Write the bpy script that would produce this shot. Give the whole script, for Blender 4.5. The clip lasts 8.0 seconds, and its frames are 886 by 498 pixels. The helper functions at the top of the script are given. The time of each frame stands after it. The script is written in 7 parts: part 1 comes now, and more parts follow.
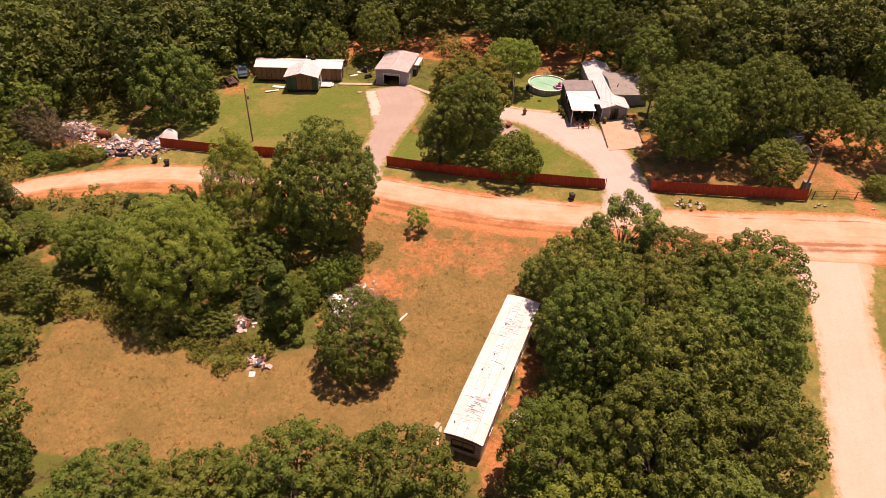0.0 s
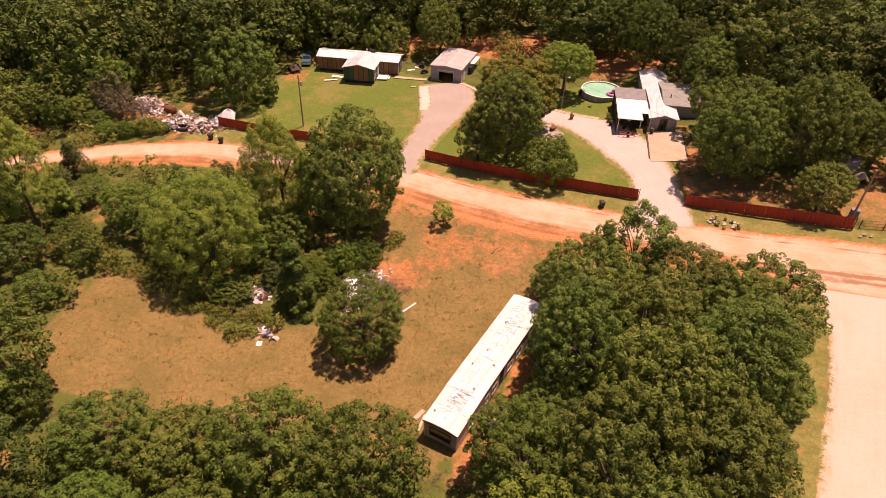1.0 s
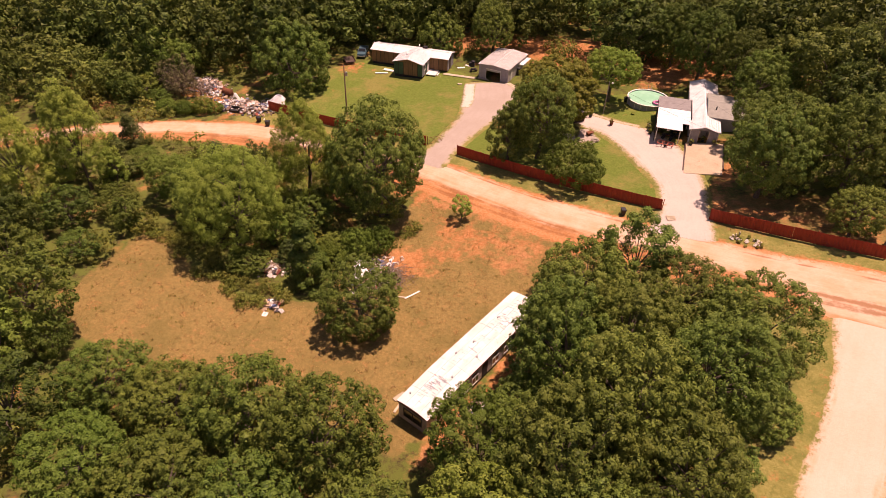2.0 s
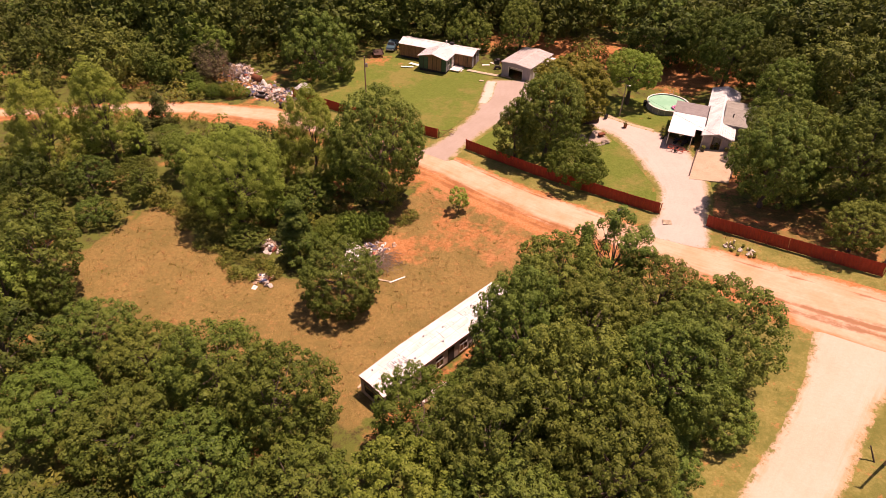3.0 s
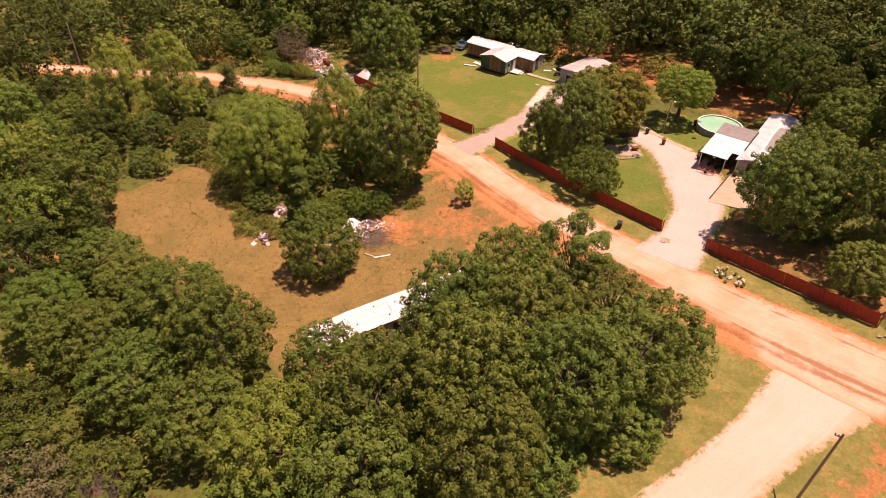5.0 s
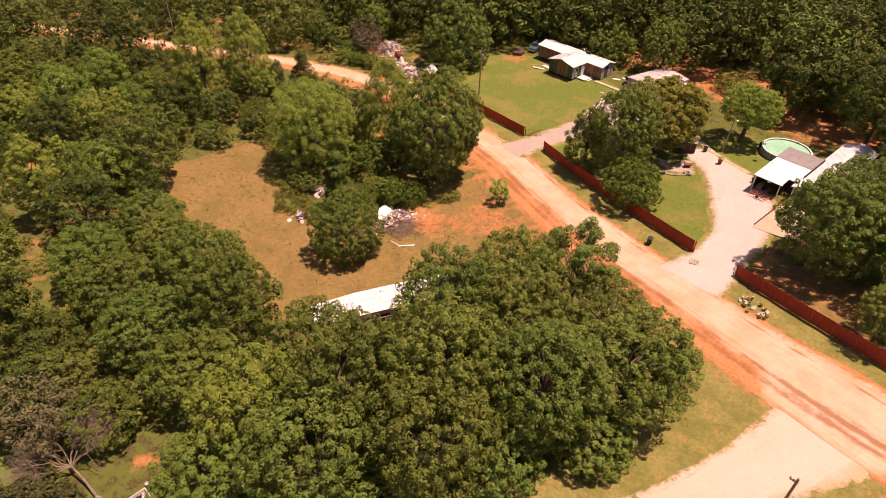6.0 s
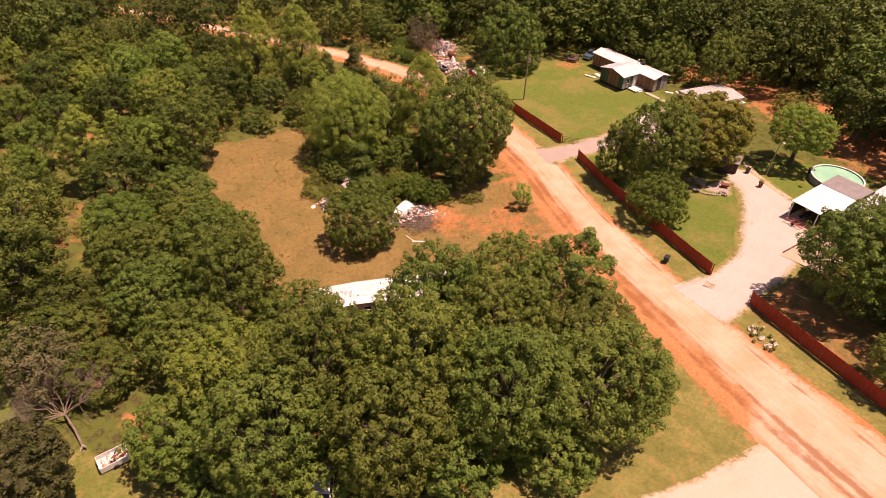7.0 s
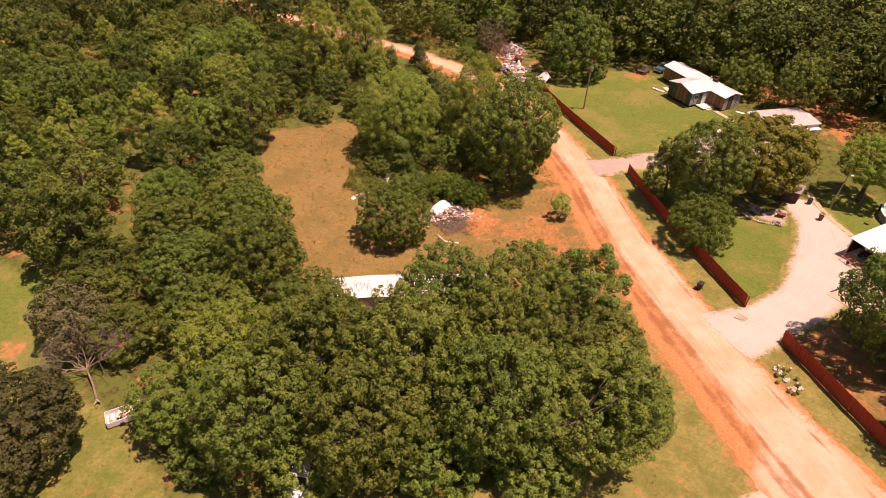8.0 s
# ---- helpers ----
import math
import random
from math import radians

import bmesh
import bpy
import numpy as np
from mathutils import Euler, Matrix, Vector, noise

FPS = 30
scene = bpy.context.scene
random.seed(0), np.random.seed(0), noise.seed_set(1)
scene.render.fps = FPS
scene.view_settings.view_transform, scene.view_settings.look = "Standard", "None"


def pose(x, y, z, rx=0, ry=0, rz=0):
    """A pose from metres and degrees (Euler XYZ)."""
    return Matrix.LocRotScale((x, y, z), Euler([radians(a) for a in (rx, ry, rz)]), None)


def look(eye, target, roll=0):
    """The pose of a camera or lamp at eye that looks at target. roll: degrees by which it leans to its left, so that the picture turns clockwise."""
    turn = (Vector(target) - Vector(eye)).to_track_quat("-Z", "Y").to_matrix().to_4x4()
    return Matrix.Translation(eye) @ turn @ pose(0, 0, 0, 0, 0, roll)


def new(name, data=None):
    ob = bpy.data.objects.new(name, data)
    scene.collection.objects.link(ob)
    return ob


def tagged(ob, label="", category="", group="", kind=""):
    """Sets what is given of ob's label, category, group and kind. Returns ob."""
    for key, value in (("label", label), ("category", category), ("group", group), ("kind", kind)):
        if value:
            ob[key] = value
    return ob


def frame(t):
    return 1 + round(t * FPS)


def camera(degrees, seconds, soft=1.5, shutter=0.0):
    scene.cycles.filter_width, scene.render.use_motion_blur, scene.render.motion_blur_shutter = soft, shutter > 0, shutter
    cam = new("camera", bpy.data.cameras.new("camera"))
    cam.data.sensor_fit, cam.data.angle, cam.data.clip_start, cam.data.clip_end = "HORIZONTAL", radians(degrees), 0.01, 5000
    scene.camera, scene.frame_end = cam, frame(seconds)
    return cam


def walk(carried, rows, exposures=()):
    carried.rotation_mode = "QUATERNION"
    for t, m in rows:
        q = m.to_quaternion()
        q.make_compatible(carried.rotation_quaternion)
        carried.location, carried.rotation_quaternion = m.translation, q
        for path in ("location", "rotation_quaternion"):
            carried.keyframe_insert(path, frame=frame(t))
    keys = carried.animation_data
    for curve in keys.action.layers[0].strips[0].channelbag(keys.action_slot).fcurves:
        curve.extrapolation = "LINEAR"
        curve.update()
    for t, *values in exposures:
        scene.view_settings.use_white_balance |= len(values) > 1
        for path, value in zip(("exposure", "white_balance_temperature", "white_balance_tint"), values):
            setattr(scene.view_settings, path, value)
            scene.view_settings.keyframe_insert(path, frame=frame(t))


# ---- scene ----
cam = camera(70.0, 8.0, 0.7)
PATH = [
    (0, (0.165, -1.174, 50.186), (0.193, 0.4, 48.952), 1.7),
    (0.5, (3.837, -1.657, 50.271), (3.75, -0.087, 49.036), 1.7),
    (1, (7.923, -2.037, 50.298), (7.709, -0.479, 49.062), 1.7),
    (1.5, (12.068, -2.194, 50.393), (11.73, -0.661, 49.155), 1.7),
    (1.7, (13.81, -2.172, 50.387), (13.427, -0.648, 49.15), 1.6),
    (3, (25.141, -1.334, 50.226), (24.54, 0.12, 48.991), 1.6),
    (3.5, (29.38, -0.535, 50.089), (28.704, 0.888, 48.856), 1.4),
    (4, (33.964, 0.604, 49.875), (33.215, 1.993, 48.647), 1.4),
    (4.5, (38.14, 2.153, 49.612), (37.312, 3.501, 48.387), 1.5),
    (4.7, (39.777, 2.857, 49.528), (38.911, 4.184, 48.307), 1.6),
    (5.8, (48.173, 8.142, 49.682), (47.063, 9.27, 48.459), 1.9),
    (6, (49.577, 9.204, 49.678), (48.435, 10.299, 48.455), 2.0),
    (6.5, (52.484, 12.043, 49.632), (51.269, 13.057, 48.409), 2.2),
    (7, (54.91, 14.968, 49.693), (53.626, 15.893, 48.469), 2.4),
    (7.5, (56.533, 17.623, 49.776), (55.191, 18.456, 48.549), 2.7),
    (8, (58.018, 20.6, 49.848), (56.613, 21.317, 48.619), 2.8),
]
walk(cam, [(t, look(eye, target, roll)) for t, eye, target, roll in PATH], [(0, 0.39, 8300, 48), (3, 0.45, 8300, 48), (8, 0.47, 8300, 48)])

# ---- light ----
SUN_EL, SUN_AZ = radians(74), radians(41)       # azimuth from +y towards +x
world = bpy.data.worlds.new("sky")
scene.world = world
world.use_nodes = True
sky = world.node_tree.nodes.new("ShaderNodeTexSky")
sky.sky_type = "NISHITA"
sky.sun_disc = False
sky.sun_elevation, sky.sun_rotation = SUN_EL, SUN_AZ
background = world.node_tree.nodes["Background"]
background.inputs["Strength"].default_value = 0.066
world.node_tree.links.new(sky.outputs["Color"], background.inputs["Color"])
sun_data = bpy.data.lights.new("sun", "SUN")
sun_data.energy, sun_data.angle, sun_data.color = 4.8, radians(0.6), (1.0, 0.93, 0.82)
sun = new("sun", sun_data)
to_sun = Vector((math.sin(SUN_AZ) * math.cos(SUN_EL), math.cos(SUN_AZ) * math.cos(SUN_EL), math.sin(SUN_EL)))
sun.matrix_world = look(to_sun * 200, (0, 0, 0))

rng = np.random.default_rng(7)


# ---- the lie of the land ----
def terrain(x, y):
    """Height of the ground, in metres; x and y may be arrays."""
    x, y = np.asarray(x, float), np.asarray(y, float)
    X, Y = np.clip(x, -45, 55), np.clip(y - 60, -70, 70)
    z = -2.1 + 0.0635 * X + 0.0008 * X * X + 0.018 * Y + 0.0002 * Y * Y
    z = z - 0.9 * np.exp(-((x + 2) ** 2 + (y - 58) ** 2) / 18 ** 2)
    return z - 0.9 * np.exp(-((x - 21) ** 2 + (y - 114) ** 2) / 8 ** 2)


def tz(x, y):
    return float(terrain(x, y))


# ---- materials ----
class Mat:
    """A node material with a few shortcuts."""

    def __init__(self, name, rough=0.9, spec=0.25, metal=0.0):
        self.m = bpy.data.materials.new(name)
        self.m.use_nodes = True
        self.t = self.m.node_tree
        self.b = self.t.nodes["Principled BSDF"]
        self.b.inputs["Roughness"].default_value = rough
        self.b.inputs["Specular IOR Level"].default_value = spec
        self.b.inputs["Metallic"].default_value = metal

    def node(self, kind, **values):
        n = self.t.nodes.new(kind)
        for k, v in values.items():
            n.inputs[k.replace("_", " ")].default_value = v
        return n

    def link(self, a, b):
        self.t.links.new(a, b)

    def coords(self, world_space=True):
        if world_space:
            return self.t.nodes.new("ShaderNodeNewGeometry").outputs["Position"]
        return self.t.nodes.new("ShaderNodeTexCoord").outputs["Object"]

    def noise(self, scale, detail=4.0, rough=0.6, world_space=True, stretch=None):
        n = self.node("ShaderNodeTexNoise", Scale=scale, Detail=detail, Roughness=rough)
        src = self.coords(world_space)
        if stretch:
            mp = self.node("ShaderNodeMapping", Scale=stretch)
            self.link(src, mp.inputs["Vector"])
            src = mp.outputs["Vector"]
        self.link(src, n.inputs["Vector"])
        return n.outputs["Fac"]

    def ramp(self, fac, lo, hi):
        r = self.node("ShaderNodeMapRange", From_Min=lo, From_Max=hi)
        r.interpolation_type = "SMOOTHSTEP"
        self.link(fac, r.inputs["Value"])
        return r.outputs["Result"]

    def math(self, op, a, b):
        n = self.t.nodes.new("ShaderNodeMath")
        n.operation = op
        for i, v in enumerate((a, b)):
            if isinstance(v, (int, float)):
                n.inputs[i].default_value = v
            else:
                self.link(v, n.inputs[i])
        return n.outputs[0]

    def mix(self, fac, a, b, blend="MIX"):
        n = self.t.nodes.new("ShaderNodeMix")
        n.data_type, n.blend_type = "RGBA", blend
        for sock, v in ((n.inputs["Factor"], fac), (n.inputs["A"], a), (n.inputs["B"], b)):
            if isinstance(v, (int, float)):
                sock.default_value = v
            elif isinstance(v, tuple):
                sock.default_value = (*v, 1.0)
            else:
                self.link(v, sock)
        return n.outputs["Result"]

    def attr(self, name):
        n = self.t.nodes.new("ShaderNodeAttribute")
        n.attribute_name = name
        return n.outputs["Fac"]

    def rand(self):
        return self.t.nodes.new("ShaderNodeObjectInfo").outputs["Random"]

    def island(self):
        return self.t.nodes.new("ShaderNodeNewGeometry").outputs["Random Per Island"]

    def color(self, c):
        if isinstance(c, tuple):
            self.b.inputs["Base Color"].default_value = (*c, 1.0)
        else:
            self.link(c, self.b.inputs["Base Color"])
        return self

    def bump(self, height, strength=0.4, distance=0.05):
        n = self.node("ShaderNodeBump", Strength=strength, Distance=distance)
        self.link(height, n.inputs["Height"])
        self.link(n.outputs["Normal"], self.b.inputs["Normal"])
        return self


def worn(name, a, b, scale=1.5, rough=0.8, spec=0.25, metal=0.0, grime=None, per_piece=0.0, stretch=None, bump=0.0):
    """A painted or raw surface: two tones at a large and a fine scale, with dirt of its own shape."""
    k = Mat(name, rough, spec, metal)
    big = k.ramp(k.noise(scale, 5.0, 0.65, False, stretch), 0.35, 0.68)
    col = k.mix(big, a, b)
    fine = k.ramp(k.noise(scale * 9, 3.0, 0.6, False, stretch), 0.3, 0.75)
    col = k.mix(k.math("MULTIPLY", fine, 0.35), col, tuple(0.6 * v for v in a))
    if grime:
        spots = k.ramp(k.noise(scale * 2.3, 6.0, 0.75, False), 0.56, 0.7)
        col = k.mix(k.math("MULTIPLY", spots, 0.8), col, grime)
    if per_piece:
        h = k.node("ShaderNodeHueSaturation")
        k.link(k.math("ADD", k.math("MULTIPLY", k.rand(), per_piece), 1 - per_piece / 2), h.inputs["Value"])
        k.link(col, h.inputs["Color"])
        col = h.outputs["Color"]
    k.color(col)
    if bump:
        k.bump(k.noise(scale * 6, 4.0, 0.6, False, stretch), bump, 0.02)
    return k.m


def leaf_material(name, dark, light, yellow, vary=0.55, shine=0.12, glow=0.21):
    """Leaves: per-tree tint, per-leaf tint, light passing through."""
    k = Mat(name, 0.55, shine)
    col = k.mix(k.ramp(k.island(), 0.0, 1.0), dark, light)
    col = k.mix(k.math("MULTIPLY", k.ramp(k.noise(0.22, 3.0), 0.42, 0.7), 0.55), col, yellow)
    h = k.node("ShaderNodeHueSaturation", Saturation=0.98)
    own = k.math("FRACT", k.math("ADD", k.rand(), k.attr("tone")), 0.0)
    own_hue = k.math("FRACT", k.math("MULTIPLY", own, 7.31), 0.0)
    k.link(k.math("ADD", k.math("MULTIPLY", own, vary), 1.02 - vary / 2), h.inputs["Value"])
    k.link(k.math("ADD", k.math("MULTIPLY", own_hue, 0.036), 0.484), h.inputs["Hue"])
    k.link(col, h.inputs["Color"])
    k.color(h.outputs["Color"])
    tr = k.t.nodes.new("ShaderNodeBsdfTranslucent")
    k.link(k.mix(0.5, h.outputs["Color"], yellow), tr.inputs["Color"])
    ms = k.node("ShaderNodeMixShader", Fac=glow)
    out = k.t.nodes["Material Output"]
    k.link(k.b.outputs[0], ms.inputs[1])
    k.link(tr.outputs[0], ms.inputs[2])
    k.link(ms.outputs[0], out.inputs["Surface"])
    return k.m


LEAF = leaf_material("oak leaves", (0.039, 0.068, 0.011), (0.112, 0.161, 0.025), (0.152, 0.184, 0.034), 0.8)
LEAF_BRIGHT = leaf_material("bright leaves", (0.073, 0.122, 0.015), (0.158, 0.226, 0.034), (0.190, 0.234, 0.042), 0.55, 0.12, 0.28)
LEAF_LIGHT = leaf_material("pale leaves", (0.172, 0.256, 0.036), (0.275, 0.368, 0.060), (0.30, 0.352, 0.066), 0.2, 0.12, 0.42)
LEAF_GREY = leaf_material("grey brown leaves", (0.088, 0.086, 0.034), (0.165, 0.155, 0.066), (0.20, 0.155, 0.08), 0.2)
LEAF_OAK = leaf_material("grove oak leaves", (0.054, 0.092, 0.014), (0.158, 0.218, 0.036), (0.188, 0.230, 0.044), 0.4)
LEAF_THICK = leaf_material("thicket leaves", (0.046, 0.080, 0.012), (0.132, 0.188, 0.028), (0.168, 0.200, 0.036), 0.6)
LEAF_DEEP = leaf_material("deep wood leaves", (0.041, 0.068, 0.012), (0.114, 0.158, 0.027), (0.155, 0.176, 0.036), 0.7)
LEAF_BROWN = leaf_material("bronze leaves", (0.100, 0.116, 0.014), (0.205, 0.222, 0.028), (0.245, 0.215, 0.036), 0.2)
LEAF_DARK = leaf_material("cedar needles", (0.042, 0.070, 0.016), (0.108, 0.146, 0.034), (0.13, 0.145, 0.038))
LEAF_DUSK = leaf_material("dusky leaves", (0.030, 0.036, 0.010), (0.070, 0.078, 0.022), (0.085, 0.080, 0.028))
LEAF_WEED = leaf_material("weeds", (0.085, 0.108, 0.017), (0.182, 0.204, 0.033), (0.25, 0.215, 0.05))
DRY = leaf_material("dry grass", (0.24, 0.15, 0.055), (0.42, 0.28, 0.11), (0.34, 0.26, 0.09))
BARK = worn("bark", (0.10, 0.075, 0.055), (0.17, 0.135, 0.105), 3.0, 0.95, bump=0.8, stretch=(1, 1, 0.2))
DEADWOOD = worn("grey dead wood", (0.17, 0.125, 0.09), (0.27, 0.21, 0.16), 3.0, 0.95, stretch=(1, 1, 0.2))


def ground_tones(k):
    """Colours of soil and grass that the ground shares with the road edges."""
    wob = k.math("SUBTRACT", k.noise(0.55, 7.0, 0.68), 0.5)
    fine = k.noise(3.2, 6.0, 0.7)
    tiny = k.noise(14.0, 4.0, 0.7)
    big = k.noise(0.09, 5.0, 0.6)
    clump = k.ramp(k.noise(1.7, 9.0, 0.82), 0.47, 0.60)
    bare = k.ramp(k.noise(0.75, 9.0, 0.80), 0.55, 0.63)
    soil = k.mix(k.ramp(fine, 0.3, 0.7), (0.350, 0.128, 0.042), (0.490, 0.228, 0.098))
    soil = k.mix(k.math("MULTIPLY", k.ramp(big, 0.45, 0.65), 0.6), soil, (0.420, 0.205, 0.092))

    verge = k.mix(k.ramp(fine, 0.3, 0.7), (0.185, 0.172, 0.046), (0.285, 0.245, 0.082))
    verge = k.mix(k.math("MULTIPLY", k.ramp(k.noise(0.35, 5.0), 0.42, 0.60), 0.65), verge, (0.128, 0.138, 0.034))
    verge = k.mix(k.math("MULTIPLY", clump, 0.45), verge, (0.115, 0.126, 0.032))
    verge = k.mix(k.math("MULTIPLY", bare, 0.6), verge, soil)
    return wob, fine, tiny, clump, bare, soil, verge


def ground_material():
    k = Mat("ground", 0.97, 0.1)
    wob, fine, tiny, clump, bare, soil, verge = ground_tones(k)

    def zone(name, spread=0.55, edge=0.16):
        return k.ramp(k.math("ADD", k.attr(name), k.math("MULTIPLY", wob, spread * 2)), 0.5 - edge, 0.5 + edge)

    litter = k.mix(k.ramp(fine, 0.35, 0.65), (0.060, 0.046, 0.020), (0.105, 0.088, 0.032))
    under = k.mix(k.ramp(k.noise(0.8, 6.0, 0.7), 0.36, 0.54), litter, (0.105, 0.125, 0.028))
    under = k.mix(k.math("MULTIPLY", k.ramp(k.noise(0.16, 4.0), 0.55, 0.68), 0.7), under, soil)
    dry = k.mix(k.ramp(fine, 0.25, 0.72), (0.187, 0.125, 0.041), (0.283, 0.192, 0.069))
    dry = k.mix(k.math("MULTIPLY", k.ramp(k.noise(0.22, 5.0, 0.65), 0.44, 0.64), 0.6), dry, (0.150, 0.120, 0.038))
    dry = k.mix(k.math("MULTIPLY", clump, 0.5), dry, (0.125, 0.098, 0.034))
    dry = k.mix(k.math("MULTIPLY", bare, 0.36), dry, soil)
    lawn = k.mix(k.ramp(fine, 0.3, 0.7), (0.092, 0.134, 0.023), (0.150, 0.194, 0.040))
    lawn = k.mix(k.math("MULTIPLY", k.ramp(k.noise(0.12, 7.0, 0.7), 0.46, 0.64), 0.62), lawn, (0.250, 0.196, 0.066))
    lawn = k.mix(k.math("MULTIPLY", k.ramp(k.noise(0.33, 6.0, 0.7), 0.61, 0.68), 0.5), lawn, soil)
    lawn = k.mix(k.math("MULTIPLY", clump, 0.3), lawn, (0.075, 0.095, 0.018))
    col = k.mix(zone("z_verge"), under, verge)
    col = k.mix(zone("z_dry"), col, dry)
    col = k.mix(zone("z_lawn"), col, lawn)
    dirt = k.mix(k.math("MULTIPLY", clump, 0.45), soil, (0.27, 0.095, 0.032))
    col = k.mix(k.math("MULTIPLY", zone("z_soil", 0.85, 0.2), k.math("SUBTRACT", 1.0, k.math("MULTIPLY", clump, 0.25))), col, dirt)
    col = k.mix(k.math("MULTIPLY", k.ramp(tiny, 0.5, 0.8), 0.25), col, (0.067, 0.052, 0.022))
    k.color(col)
    k.bump(k.math("ADD", fine, k.math("MULTIPLY", tiny, 0.6)), 0.7, 0.12)
    return k.m


def road_material(name, pale, dusty, soil_a, soil_b, ruts=True, inner=0.22, outer=1.05, rim="soil", ragged=1.2):
    """Packed dirt: pale where the wheels run, soil towards the edges, then the ground's own tone."""
    k = Mat(name, 0.96, 0.12)
    wob, fine, tiny, clump, bare, earth, verge = ground_tones(k)
    big = k.noise(0.25, 6.0, 0.65)
    lay = k.t.nodes.new("ShaderNodeCombineXYZ")
    k.link(k.math("MULTIPLY", k.attr("across"), 1.7), lay.inputs[0])
    k.link(k.math("MULTIPLY", k.attr("along"), 0.11), lay.inputs[1])
    track = k.node("ShaderNodeTexNoise", Scale=1.0, Detail=7.0, Roughness=0.62)
    k.link(lay.outputs[0], track.inputs["Vector"])
    streak = k.ramp(track.outputs["Fac"], 0.36, 0.68)
    col = k.mix(k.math("ADD", k.math("MULTIPLY", k.ramp(big, 0.36, 0.64), 0.6), k.math("MULTIPLY", streak, 0.35)), pale, dusty)
    soil = k.mix(k.ramp(fine, 0.3, 0.7), soil_a, soil_b)
    side = k.math("ADD", k.math("ADD", k.attr("edge"), k.math("MULTIPLY", k.math("SUBTRACT", k.noise(0.30, 7.0, 0.68), 0.5), 0.9)), k.math("MULTIPLY", k.math("SUBTRACT", track.outputs["Fac"], 0.5), 0.8))
    col = k.mix(k.ramp(side, inner, outer), col, soil)
    if ruts:
        line = k.math("ADD", k.attr("rut"), k.math("MULTIPLY", k.math("SUBTRACT", k.noise(0.22, 7.0, 0.72), 0.5), 2.6))
        line = k.math("ADD", line, k.math("MULTIPLY", k.math("SUBTRACT", track.outputs["Fac"], 0.5), 0.9))
        col = k.mix(k.math("MULTIPLY", k.ramp(line, 0.5, 1.1), 0.72), col, tuple(0.58 * v for v in soil_a))
    col = k.mix(k.math("MULTIPLY", k.ramp(fine, 0.35, 0.8), 0.2), col, tuple(0.58 * v for v in dusty))
    # worn edge: the road thins out into the ground beside it
    worn_in = k.math("ADD", k.attr("out"), k.math("MULTIPLY", wob, ragged * 2))
    worn_in = k.math("ADD", worn_in, k.math("MULTIPLY", k.math("SUBTRACT", clump, 0.5), 0.5))
    col = k.mix(k.ramp(worn_in, -0.35, 0.45), col, verge if rim == "verge" else earth)
    k.color(col)
    k.bump(k.math("ADD", fine, k.math("MULTIPLY", tiny, 0.6)), 0.55, 0.08)
    return k.m


GROUND = ground_material()
ROAD = road_material("dirt road", (0.57, 0.41, 0.295), (0.515, 0.295, 0.165), (0.40, 0.152, 0.054), (0.50, 0.245, 0.110), True, 0.38, 1.02)
SANDY = road_material("sandy road", (0.56, 0.435, 0.342), (0.53, 0.388, 0.288), (0.49, 0.285, 0.155), (0.55, 0.37, 0.24), False, 0.72, 1.15, "verge", 1.0)
GRAVEL_PINK = road_material("pink gravel drive", (0.52, 0.43, 0.37), (0.47, 0.38, 0.325), (0.42, 0.32, 0.22), (0.38, 0.30, 0.19), False, 0.75, 1.2, "verge", 0.8)
GRAVEL = road_material("gravel drive", (0.385, 0.318, 0.266), (0.345, 0.278, 0.226), (0.42, 0.32, 0.22), (0.38, 0.30, 0.19), False, 0.75, 1.2, "verge", 1.3)
PALE_PATH = road_material("pale broken concrete strip", (0.56, 0.49, 0.41), (0.50, 0.43, 0.35), (0.48, 0.40, 0.31), (0.50, 0.42, 0.34), False, 0.9, 1.3, "verge", 0.5)
SAND = road_material("tan sand", (0.50, 0.385, 0.26), (0.46, 0.345, 0.225), (0.46, 0.345, 0.225), (0.48, 0.36, 0.24), False, 0.9, 1.3, "verge", 0.15)
SLAB = worn("tan concrete", (0.48, 0.365, 0.255), (0.43, 0.32, 0.215), 0.5, 0.9, grime=(0.32, 0.21, 0.12), bump=0.3)


